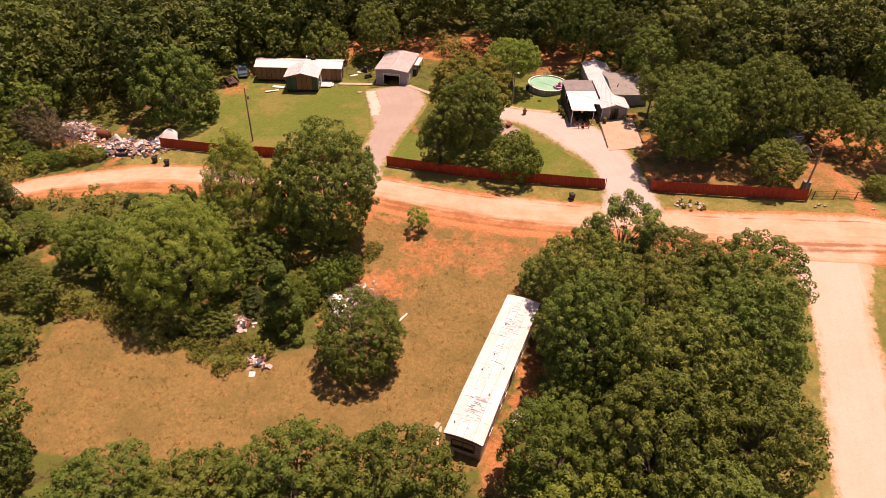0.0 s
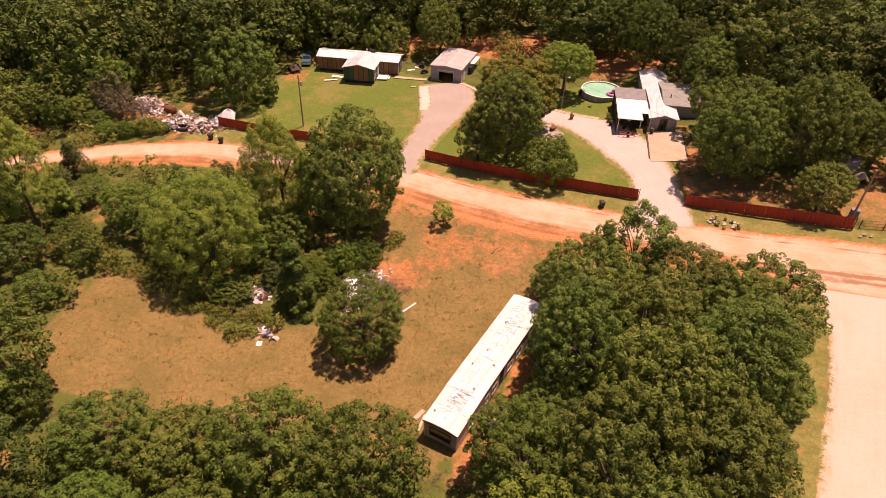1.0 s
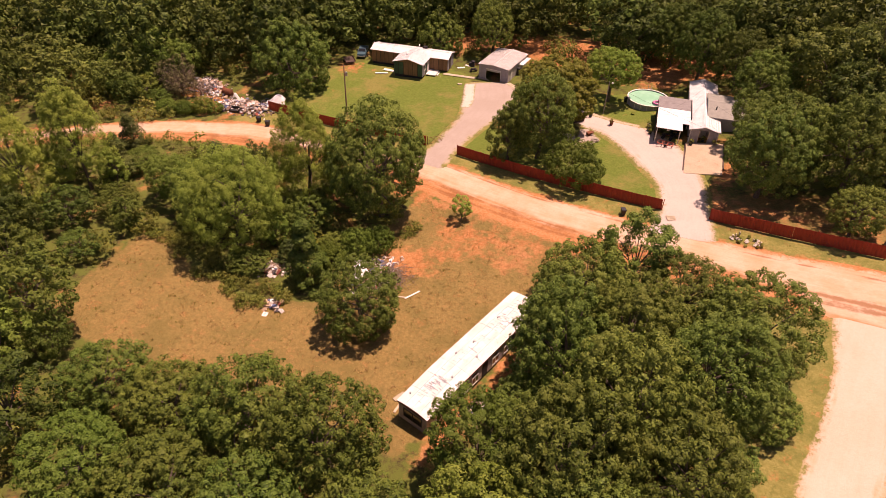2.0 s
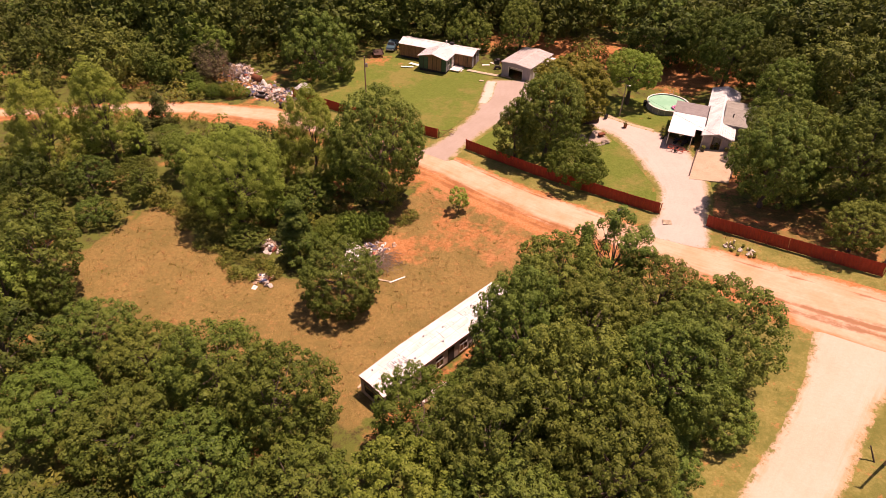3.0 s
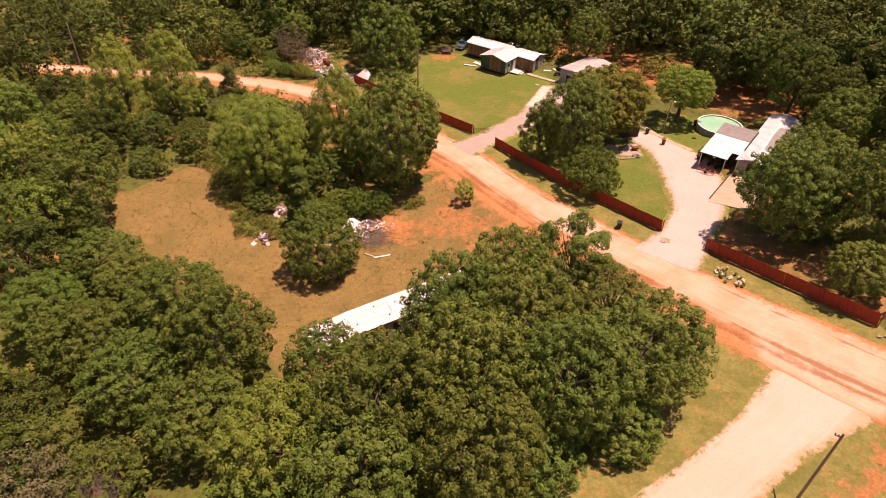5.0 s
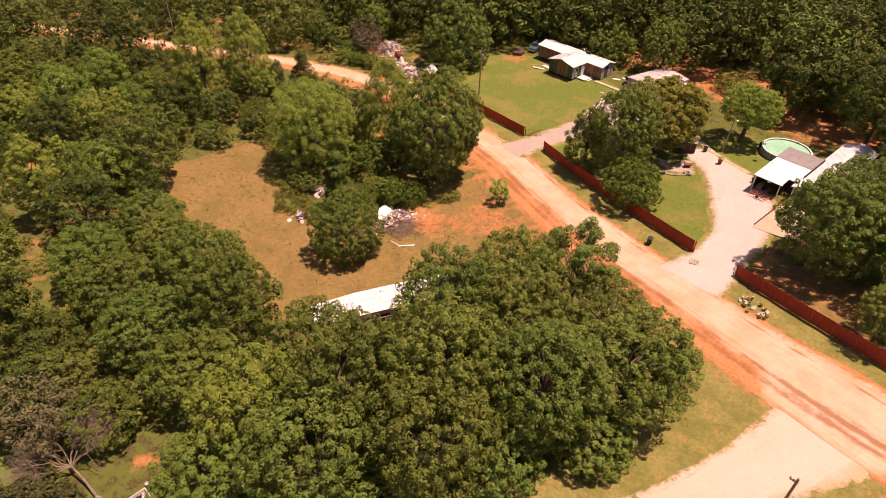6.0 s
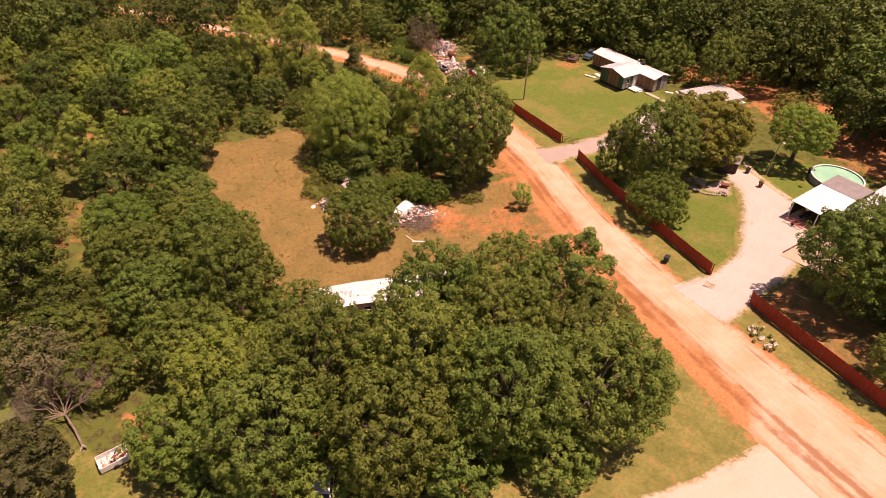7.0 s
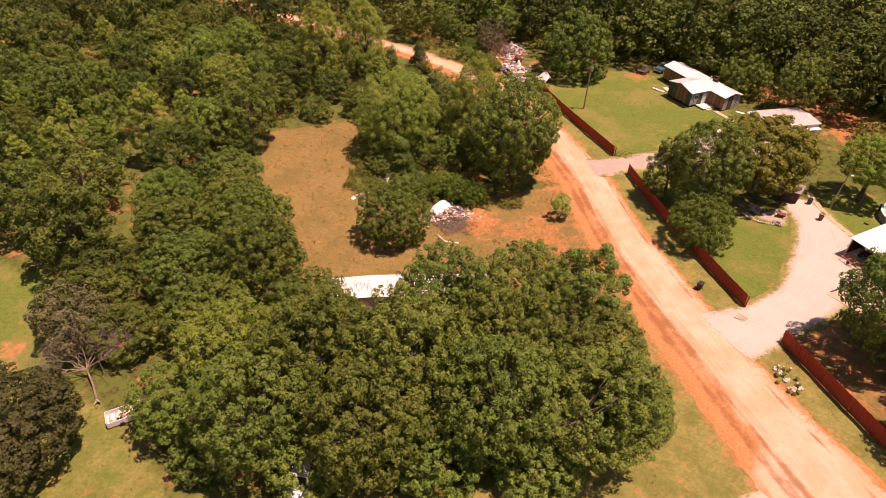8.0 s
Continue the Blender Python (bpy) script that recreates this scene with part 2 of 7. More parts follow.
# ---- mesh helpers ----
class Shape:
    """Collects boxes, tubes and faces for one mesh."""

    def __init__(self):
        self.v, self.f = [], []

    def face(self, *pts):
        n = len(self.v)
        self.v += [tuple(p) for p in pts]
        self.f.append(tuple(range(n, n + len(pts))))
        return self

    def hexa(self, lower, upper):
        """A closed solid between two loops of equally many points."""
        n, k = len(self.v), len(lower)
        self.v += [tuple(p) for p in lower] + [tuple(p) for p in upper]
        self.f.append(tuple(range(n + k - 1, n - 1, -1)))
        self.f.append(tuple(range(n + k, n + 2 * k)))
        for i in range(k):
            j = (i + 1) % k
            self.f.append((n + i, n + j, n + k + j, n + k + i))
        return self

    def box(self, x0, x1, y0, y1, z0, z1, taper=0.0):
        t = taper
        return self.hexa([(x0, y0, z0), (x1, y0, z0), (x1, y1, z0), (x0, y1, z0)],
                         [(x0 + t, y0 + t, z1), (x1 - t, y0 + t, z1), (x1 - t, y1 - t, z1), (x0 + t, y1 - t, z1)])

    def tube(self, pts, radii, sides=6, cap=True):
        n0 = len(self.v)
        pts = [Vector(p) for p in pts]
        for i, p in enumerate(pts):
            d = (pts[min(i + 1, len(pts) - 1)] - pts[max(i - 1, 0)]).normalized()
            a = d.orthogonal().normalized() if abs(d.z) < 0.98 else Vector((1, 0, 0))
            if abs(d.z) < 0.98:
                a = d.cross(Vector((0, 0, 1))).normalized()
            b = d.cross(a)
            r = radii[i] if isinstance(radii, (list, tuple)) else radii
            for s in range(sides):
                w = 2 * math.pi * s / sides
                self.v.append(tuple(p + (a * math.cos(w) + b * math.sin(w)) * r))
        for i in range(len(pts) - 1):
            for s in range(sides):
                a0, a1 = n0 + i * sides + s, n0 + i * sides + (s + 1) % sides
                self.f.append((a0, a1, a1 + sides, a0 + sides))
        if cap:
            self.f.append(tuple(range(n0 + sides - 1, n0 - 1, -1)))
            m = n0 + (len(pts) - 1) * sides
            self.f.append(tuple(range(m, m + sides)))
        return self

    def lathe(self, profile, sides=24, cx=0.0, cy=0.0):
        """Turns (radius, z) pairs about a vertical axis."""
        n0 = len(self.v)
        for r, z in profile:
            for s in range(sides):
                w = 2 * math.pi * s / sides
                self.v.append((cx + r * math.cos(w), cy + r * math.sin(w), z))
        for i in range(len(profile) - 1):
            for s in range(sides):
                a0, a1 = n0 + i * sides + s, n0 + i * sides + (s + 1) % sides
                self.f.append((a0, a1, a1 + sides, a0 + sides))
        return self

    def blob(self, c, r, rough=0.25, rings=5, sides=8):
        """A lump of uneven shape."""
        n0 = len(self.v)
        c = Vector(c)
        rx, ry, rz = r if isinstance(r, tuple) else (r, r, r)
        for i in range(rings + 1):
            a = math.pi * i / rings
            for s in range(sides):
                w = 2 * math.pi * s / sides
                d = Vector((math.sin(a) * math.cos(w), math.sin(a) * math.sin(w), -math.cos(a)))
                q = 1 + rough * noise.noise(d * 1.7 + c * 0.7)
                self.v.append((c.x + d.x * rx * q, c.y + d.y * ry * q, c.z + d.z * rz * q))
        for i in range(rings):
            for s in range(sides):
                a0, a1 = n0 + i * sides + s, n0 + i * sides + (s + 1) % sides
                self.f.append((a0, a1, a1 + sides, a0 + sides))
        return self

    def mesh(self, name, mat, smooth=False):
        me = bpy.data.meshes.new(name)
        me.from_pydata(self.v, [], self.f)
        me.materials.append(mat)
        if smooth:
            me.shade_smooth()
        me.update()
        return me


def part(name, shape, mat, parent, label="", smooth=False):
    ob = new(name, shape.mesh(name, mat, smooth) if isinstance(shape, Shape) else shape)
    ob.parent = parent
    if label:
        ob["label"] = label
    return ob


def thing(name, m, label, category, group="", kind=""):
    """An Empty at the thing's base, to carry its parts."""
    ob = new(name)
    ob.matrix_world = m
    ob.empty_display_size = 0.3
    return tagged(ob, label, category, group, kind)


def lone(name, shape, mat, m, label, category, group="", kind="", smooth=False):
    """A thing of one mesh."""
    ob = new(name, shape.mesh(name, mat, smooth) if isinstance(shape, Shape) else shape)
    ob.matrix_world = m
    return tagged(ob, label, category, group, kind)


def at(x, y, turn=0.0, up=0.0, size=1.0):
    return pose(x, y, tz(x, y) + up, 0, 0, turn) @ Matrix.Diagonal((size, size, size, 1))


def array_mesh(name, verts, faces, mat):
    """A mesh from arrays; all faces have the same number of corners."""
    me = bpy.data.meshes.new(name)
    n, k = faces.shape
    me.vertices.add(len(verts))
    me.vertices.foreach_set("co", np.ascontiguousarray(verts, dtype=np.float32).ravel())
    me.loops.add(n * k)
    me.loops.foreach_set("vertex_index", faces.astype(np.int32).ravel())
    me.polygons.add(n)
    me.polygons.foreach_set("loop_start", np.arange(0, n * k, k, dtype=np.int32))
    me.materials.append(mat)
    me.update(calc_edges=True)
    me.validate()
    return me


def unit(v):
    return v / np.maximum(np.linalg.norm(v, axis=1, keepdims=True), 1e-9)


def leaf_cards(centres, normals, length, width, rs):
    """Small pointed leaf sprays, one triangle each."""
    n = len(centres)
    t = rs.normal(size=(n, 3))
    t = unit(t - normals * np.sum(t * normals, 1, keepdims=True))
    b = np.cross(normals, t)
    L = (length * rs.uniform(0.65, 1.35, (n, 1))) * 0.5
    W = (width * rs.uniform(0.65, 1.35, (n, 1))) * 0.5
    skew = t * L * rs.uniform(-0.5, 0.5, (n, 1))
    v = np.stack([centres - t * L * 0.7 + b * W + skew, centres - t * L * 0.7 - b * W - skew, centres + t * L * 1.15], 1).reshape(-1, 3)
    return v, np.arange(3 * n).reshape(-1, 3)


def crown_mesh(name, seed, R, Rz, hc, cards, size, lumps, mat, shape="round", gap=0.12, lift=0.3, loose=0.24):
    """A crown of many leaf sprays, set on uneven lumps round the limbs."""
    rs = np.random.default_rng(seed)
    d = unit(rs.normal(size=(lumps * 3, 3)))
    d[:, 2] = d[:, 2] * 0.9 + 0.12
    d = unit(d)
    d = d[d[:, 2] > -0.8][:lumps]
    d = d[rs.random(len(d)) > gap]
    lobes = unit(rs.normal(size=(5, 3)))
    swell = 1 + 0.22 * np.max(d @ lobes.T, axis=1) - 0.12
    k = rs.uniform(0.72, 0.97, len(d)) * swell
    inner = rs.random(len(d)) < 0.24
    k[inner] *= rs.uniform(0.55, 0.85, inner.sum())
    c = d * k[:, None] * np.array([R, R, Rz])
    if shape == "cone":
        h = rs.uniform(-1, 1, len(d))
        w = rs.uniform(0, 2 * math.pi, len(d))
        r = R * (0.06 + 0.47 * (1 - h)) * rs.uniform(0.45, 0.95, len(d))
        c = np.stack([np.cos(w) * r, np.sin(w) * r, h * Rz], 1)
        d = unit(np.stack([np.cos(w), np.sin(w), 0.5 + 0 * w], 1))
    if shape == "tall":
        c[:, :2] *= (0.82 - 0.3 * np.clip(c[:, 2:] / Rz, -1, 1))
    lr = rs.uniform(0.080, 0.130, len(d)) * R * (360 / lumps) ** 0.4
    if shape == "cone":
        lr = rs.uniform(0.16, 0.27, len(d)) * R
    per = np.maximum(6, (cards * lr ** 2 / np.sum(lr ** 2)).astype(int))
    idx = np.repeat(np.arange(len(d)), per)
    q = unit(rs.normal(size=(len(idx), 3)) + d[idx] * 0.7 + np.array([0, 0, 0.2]))
    p = c[idx] + q * (lr[idx] * rs.uniform(0.70, 1.05, len(idx)))[:, None] * np.array([1, 1, 0.92])
    nrm = unit(q * 0.95 + np.array([0, 0, lift]) + rs.normal(size=q.shape) * loose)
    v, f = leaf_cards(p, nrm, size, size * 0.72, rs)
    v[:, 2] += hc
    low = v[:, 2] < 0.1
    v[low, 2] = 0.1
    return array_mesh(name, v, f, mat), c + np.array([0, 0, hc])


def limbs_mesh(name, seed, lump_places, hc, R, girth, limbs, mat, sides=6):
    rs = np.random.default_rng(seed + 900)
    s = Shape()
    top = hc * 0.75
    lean = rs.normal(size=2) * 0.12 * R
    trunk = [(0, 0, -0.4), (lean[0] * 0.2, lean[1] * 0.2, top * 0.4), (lean[0] * 0.6, lean[1] * 0.6, top * 0.75), (lean[0], lean[1], hc * 1.15)]
    s.tube(trunk, [girth * 1.35, girth, girth * 0.75, girth * 0.25], sides)
    far = lump_places[rs.permutation(len(lump_places))[:limbs]]
    for e in far:
        k = rs.uniform(0.45, 0.95)
        a = np.array([lean[0] * k, lean[1] * k, top * (0.45 + 0.6 * k)])
        a[2] = min(a[2], e[2] + 0.4)
        mid = (a + e) / 2 + np.array([0, 0, 0.08 * R]) + rs.normal(size=3) * 0.05 * R
        s.tube([tuple(a), tuple(mid), tuple(e)], [girth * 0.42, girth * 0.24, girth * 0.07], 5, False)
    return s.mesh(name, mat)


TREES = {}


def tree_kind(key, name, label, category, seed, R, Rz, hc, cards, size, lumps, mat, shape="round", girth=0.24, limbs=14, gap=0.12, bark=None, lift=0.3, loose=0.24):
    crown, places = crown_mesh("crown", seed, R, Rz, hc, cards, size, lumps, mat, shape, gap, lift, loose)
    trunk = limbs_mesh("trunk", seed, places, hc, R, girth, limbs, bark or BARK)
    TREES[key] = (name, label, category, crown, trunk)


# key, radius, half height, height of the crown's middle, leaf sprays, their size
for i in range(3):
    tree_kind("oak%d" % i, "oak_tree", "broad green oak with dense lumpy crown", "tree", 11 + i, 5.0, 4.9, 5.5, 25500, 0.215, 800, LEAF_OAK, girth=0.27, limbs=22)
tree_kind("oakthin", "oak_tree", "tall thin-crowned oak with gaps between boughs", "tree", 21, 4.0, 4.6, 7.6, 12500, 0.25, 130, LEAF_OAK, girth=0.2, limbs=22, gap=0.2)
tree_kind("lime", "oak_tree", "light green broad-leaved tree with dense crown", "tree", 22, 5.0, 4.6, 5.6, 20150, 0.24, 513, LEAF_BRIGHT, limbs=16)
tree_kind("bigoak", "oak_tree", "huge dark green oak, leafy to the ground", "tree", 19, 7.1, 6.9, 7.2, 42000, 0.26, 1200, LEAF_OAK, girth=0.4, limbs=26, gap=0.06)
tree_kind("round", "oak_tree", "round dark green tree, leafy to the ground", "tree", 23, 4.9, 4.7, 3.2, 19380, 0.25, 513, LEAF_OAK, limbs=12)
tree_kind("fieldoak", "oak_tree", "upright rounded dark green tree, leafy to the ground", "tree", 23, 4.5, 5.0, 3.5, 27000, 0.195, 760, LEAF_OAK, limbs=12, loose=0.3)
tree_kind("ash", "ash_tree", "grey-green tree with upright crown", "tree", 30, 4.6, 5.6, 5.6, 12400, 0.28, 351, LEAF_OAK, "tall", limbs=14)
tree_kind("willow", "poplar_tree", "feathery light green tree with tall crown", "tree", 24, 5.4, 5.8, 5.5, 42000, 0.165, 900, LEAF_LIGHT, "tall", limbs=14, lift=0.8, loose=0.3)
tree_kind("feather", "poplar_tree", "feathery light green tree with broad crown", "tree", 48, 5.6, 5.2, 5.4, 42000, 0.165, 900, LEAF_LIGHT, limbs=14, lift=0.8, loose=0.3)
tree_kind("pine", "pine_tree", "young green pine with layered boughs", "tree", 25, 3.4, 4.6, 4.7, 9300, 0.28, 90, LEAF, "cone", girth=0.16, limbs=20)
tree_kind("sapling", "sapling", "small sunlit yellow-green sapling on bare soil", "tree", 26, 1.6, 1.5, 2.3, 3600, 0.16, 90, LEAF_LIGHT, girth=0.06, limbs=12, gap=0.25, lift=0.7, loose=0.3)
tree_kind("shrub", "shrub", "round dense green shrub", "shrub", 27, 3.9, 2.7, 2.6, 11620, 0.23, 432, LEAF_BRIGHT, girth=0.14, limbs=10)
tree_kind("bronze", "oak_tree", "bronze-green oak with domed crown", "tree", 28, 5.0, 4.4, 6.0, 26000, 0.27, 445, LEAF_BROWN, limbs=14, gap=0.03)
tree_kind("maple", "maple_tree", "bright green shade tree with bare trunk", "tree", 29, 4.3, 3.5, 6.2, 28000, 0.19, 700, LEAF_LIGHT, girth=0.3, limbs=14, gap=0.05, lift=0.6, loose=0.35)
for i in range(4):
    tree_kind("mid%d" % i, "woodland_tree", "dense green woodland tree", "tree", 31 + i, 4.8, 5.0, 5.4, 7200, 0.35, 240, LEAF, limbs=12, loose=0.32)
tree_kind("mid4", "woodland_tree", "light green woodland tree", "tree", 36, 4.5, 4.9, 5.2, 7200, 0.33, 240, LEAF_BRIGHT, limbs=12, loose=0.32, lift=0.5)
tree_kind("mid5", "poplar_tree", "slender light green poplar", "tree", 37, 3.6, 6.0, 7.4, 7500, 0.27, 220, LEAF_LIGHT, "tall", limbs=16, gap=0.22, lift=0.7, loose=0.3)
tree_kind("mid6", "cedar_tree", "dark green cedar with pointed crown", "tree", 38, 3.7, 4.3, 4.4, 6500, 0.31, 120, LEAF_DARK, "cone", girth=0.15, limbs=12)
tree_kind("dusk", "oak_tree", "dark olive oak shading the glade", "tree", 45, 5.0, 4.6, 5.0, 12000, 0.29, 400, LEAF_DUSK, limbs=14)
tree_kind("greybrush", "thorn_tree", "grey-brown half-dead thorn tree, thinly leaved", "tree", 46, 4.0, 3.2, 3.2, 5200, 0.24, 210, LEAF_GREY, girth=0.13, limbs=60, gap=0.25, bark=DEADWOOD)
tree_kind("mid7", "woodland_tree", "small pale olive woodland tree", "tree", 47, 4.0, 3.6, 3.8, 6000, 0.30, 260, LEAF, limbs=12)
tree_kind("poplar", "poplar_tree", "tall feathery pale green poplar", "tree", 39, 5.6, 7.4, 7.8, 30000, 0.205, 560, LEAF_LIGHT, "tall", limbs=18, gap=0.08, lift=0.8, loose=0.3)
for i in range(3):
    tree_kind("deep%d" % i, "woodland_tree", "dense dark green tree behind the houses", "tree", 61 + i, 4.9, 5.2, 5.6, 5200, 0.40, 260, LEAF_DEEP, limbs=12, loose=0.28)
    tree_kind("thick%d" % i, "oak_tree", "dark olive oak with rounded crown", "tree", 66 + i, 4.9, 4.8, 5.3, 17500, 0.25, 620, LEAF_THICK, limbs=10)
for i in range(3):
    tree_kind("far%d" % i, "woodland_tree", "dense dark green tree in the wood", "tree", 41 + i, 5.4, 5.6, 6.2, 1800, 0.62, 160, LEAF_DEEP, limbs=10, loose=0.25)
for i in range(3):
    tree_kind("bush%d" % i, "bush", "low green bush", "bush", 51 + i, 1.9, 1.6, 1.2, 320, 0.36, 30, LEAF if i else LEAF_BRIGHT, girth=0.06, limbs=5)

planted = []


def plant(key, x, y, size=1.0, turn=None, tall=1.0, group="", label=""):
    name, text, category, crown, trunk = TREES[key]
    turn = rng.uniform(0, 360) if turn is None else turn
    ob = thing(name, at(x, y, turn, -0.05) @ Matrix.Diagonal((size, size, size * tall, 1)), label or text, category, group)
    part("trunk", trunk, None, ob)
    part("crown", crown, None, ob)
    planted.append((x, y))
    return ob


# ---- ground ----
def seg_dist(x, y, pts, widths=None):
    """Distance from points to a line, less its half width there."""
    best = np.full(np.shape(x), 1e9)
    for i in range(len(pts) - 1):
        (ax, ay), (bx, by) = pts[i], pts[i + 1]
        dx, dy = bx - ax, by - ay
        u = np.clip(((x - ax) * dx + (y - ay) * dy) / (dx * dx + dy * dy), 0, 1)
        dist = np.hypot(x - ax - u * dx, y - ay - u * dy)
        if widths:
            dist = dist - (widths[i] + u * (widths[i + 1] - widths[i]))
        best = np.minimum(best, dist)
    return best


def poly_dist(x, y, pts):
    """Signed distance to a closed outline, negative inside."""
    dist = seg_dist(x, y, pts + pts[:1])
    inside = np.zeros(np.shape(x), bool)
    for (ax, ay), (bx, by) in zip(pts, pts[1:] + pts[:1]):
        cross = (ay > y) != (by > y)
        inside ^= cross & (x < (bx - ax) * (y - ay) / (by - ay + 1e-12) + ax)
    return np.where(inside, -dist, dist)


MAIN = [(-150, 28), (-120, 45), (-100, 57.5), (-81, 68.6), (-68, 76), (-58, 80), (-45, 83), (-25, 82.6), (-10, 79.8), (2, 75.5), (11, 72.5), (20, 70), (33, 66.5), (45, 63.6), (58, 61), (90, 54), (130, 45)]
MAIN_W = [1.8, 1.8, 1.8, 1.9, 2.2, 2.7, 3.2, 3.3, 3.5, 3.7, 3.8, 3.8, 4.1, 4.4, 4.4, 4.4, 4.4]
SIDE = [(49.6, 65.5), (47.7, 57), (45.9, 51), (43.6, 43.5), (41, 36), (38.3, 28), (33, 12), (26, -8), (15, -40)]
SIDE_W = [6.8, 4.2, 2.9, 2.7, 3.0, 3.2, 3.3, 3.3, 3.3]
DRIVE_A = [(-12, 80.5), (-10.1, 88), (-8.9, 95), (-7.6, 101), (-6.9, 108.5), (-9.2, 114.2), (-9.4, 116.4)]
DRIVE_A_W = [3.0, 1.9, 2.2, 3.1, 5.2, 3.6, 2.4]
DRIVE_B = [(27.6, 69.5), (28.2, 77.5), (27.6, 84), (25, 90.5), (21.5, 96.5), (16.5, 100.8), (11.5, 103), (9.5, 99.5)]
DRIVE_B_W = [4.6, 2.8, 2.9, 3.9, 3.9, 2.6, 2.4, 2.0]
FENCE_A = [(-45.4, 92.0), (-33.0, 90.2), (-13.6, 88.3)]
FENCE_B = [(-7.6, 86.6), (5.4, 82.6), (25.0, 77.3)]
FENCE_C = [(31.2, 76.0), (50.7, 70.6)]
FIELD = [(-45, 36.5), (-44.5, 46), (-43.8, 53.8), (-40, 53.6), (-34, 50), (-29, 48.8), (-23, 45.8), (-18, 47.6), (-13, 49), (-11, 57), (-12, 66), (-9, 74), (2, 71.5), (18, 66), (17, 58), (8, 43), (3, 30), (-4, 32), (-15, 33), (-30, 33)]
BARE = [(-9.5, 57), (-9, 62.5), (-5, 65), (-8, 70), (-14, 74), (-2, 71.5), (9, 69), (18, 66), (12, 62), (8.5, 59.5), (2.5, 61), (-3, 57)]
YARD_A = [(-46, 92), (-13.4, 88.6), (-11.4, 98), (-11.5, 112), (-14, 117), (-18, 119), (-36, 119), (-42, 113), (-46, 104)]
YARD_B = [(-7.5, 86.8), (25, 77.6), (25.4, 80), (24, 86), (20.4, 92), (15.4, 97.6), (10, 96), (-1, 97), (-6, 96)]
YARD_C = [(11, 106), (16.5, 103.8), (22, 101.2), (23, 108), (25.5, 113), (24.5, 118), (12, 114)]
VERGE = [(-52, 90), (-46, 92.5), (-13, 89), (25, 78), (51, 71), (75, 65), (75, 30), (50, 20), (38, -5), (20, -5), (24, 15), (33, 38), (36, 50), (29, 57), (0, 70), (-14, 80), (-48, 84)]
GLADE = [(-40, -22), (-5, -8), (4, 6), (14, 12), (22, 14), (28, 22), (36, 20), (30, 6), (22, -12)]
MEADOW = [(-44, -16), (-24, -4), (-15, 4.5), (-8, 3.5), (-2, 3.5), (2, 6), (-1, -5), (-10, -14)]
BACKYARD = [(-24, 126), (-12, 131), (4, 124), (24, 119), (36, 124), (36, 133), (10, 141), (-22, 141)]


def spread(d, soft):
    return np.clip(0.5 - d / (2 * soft), 0, 1)


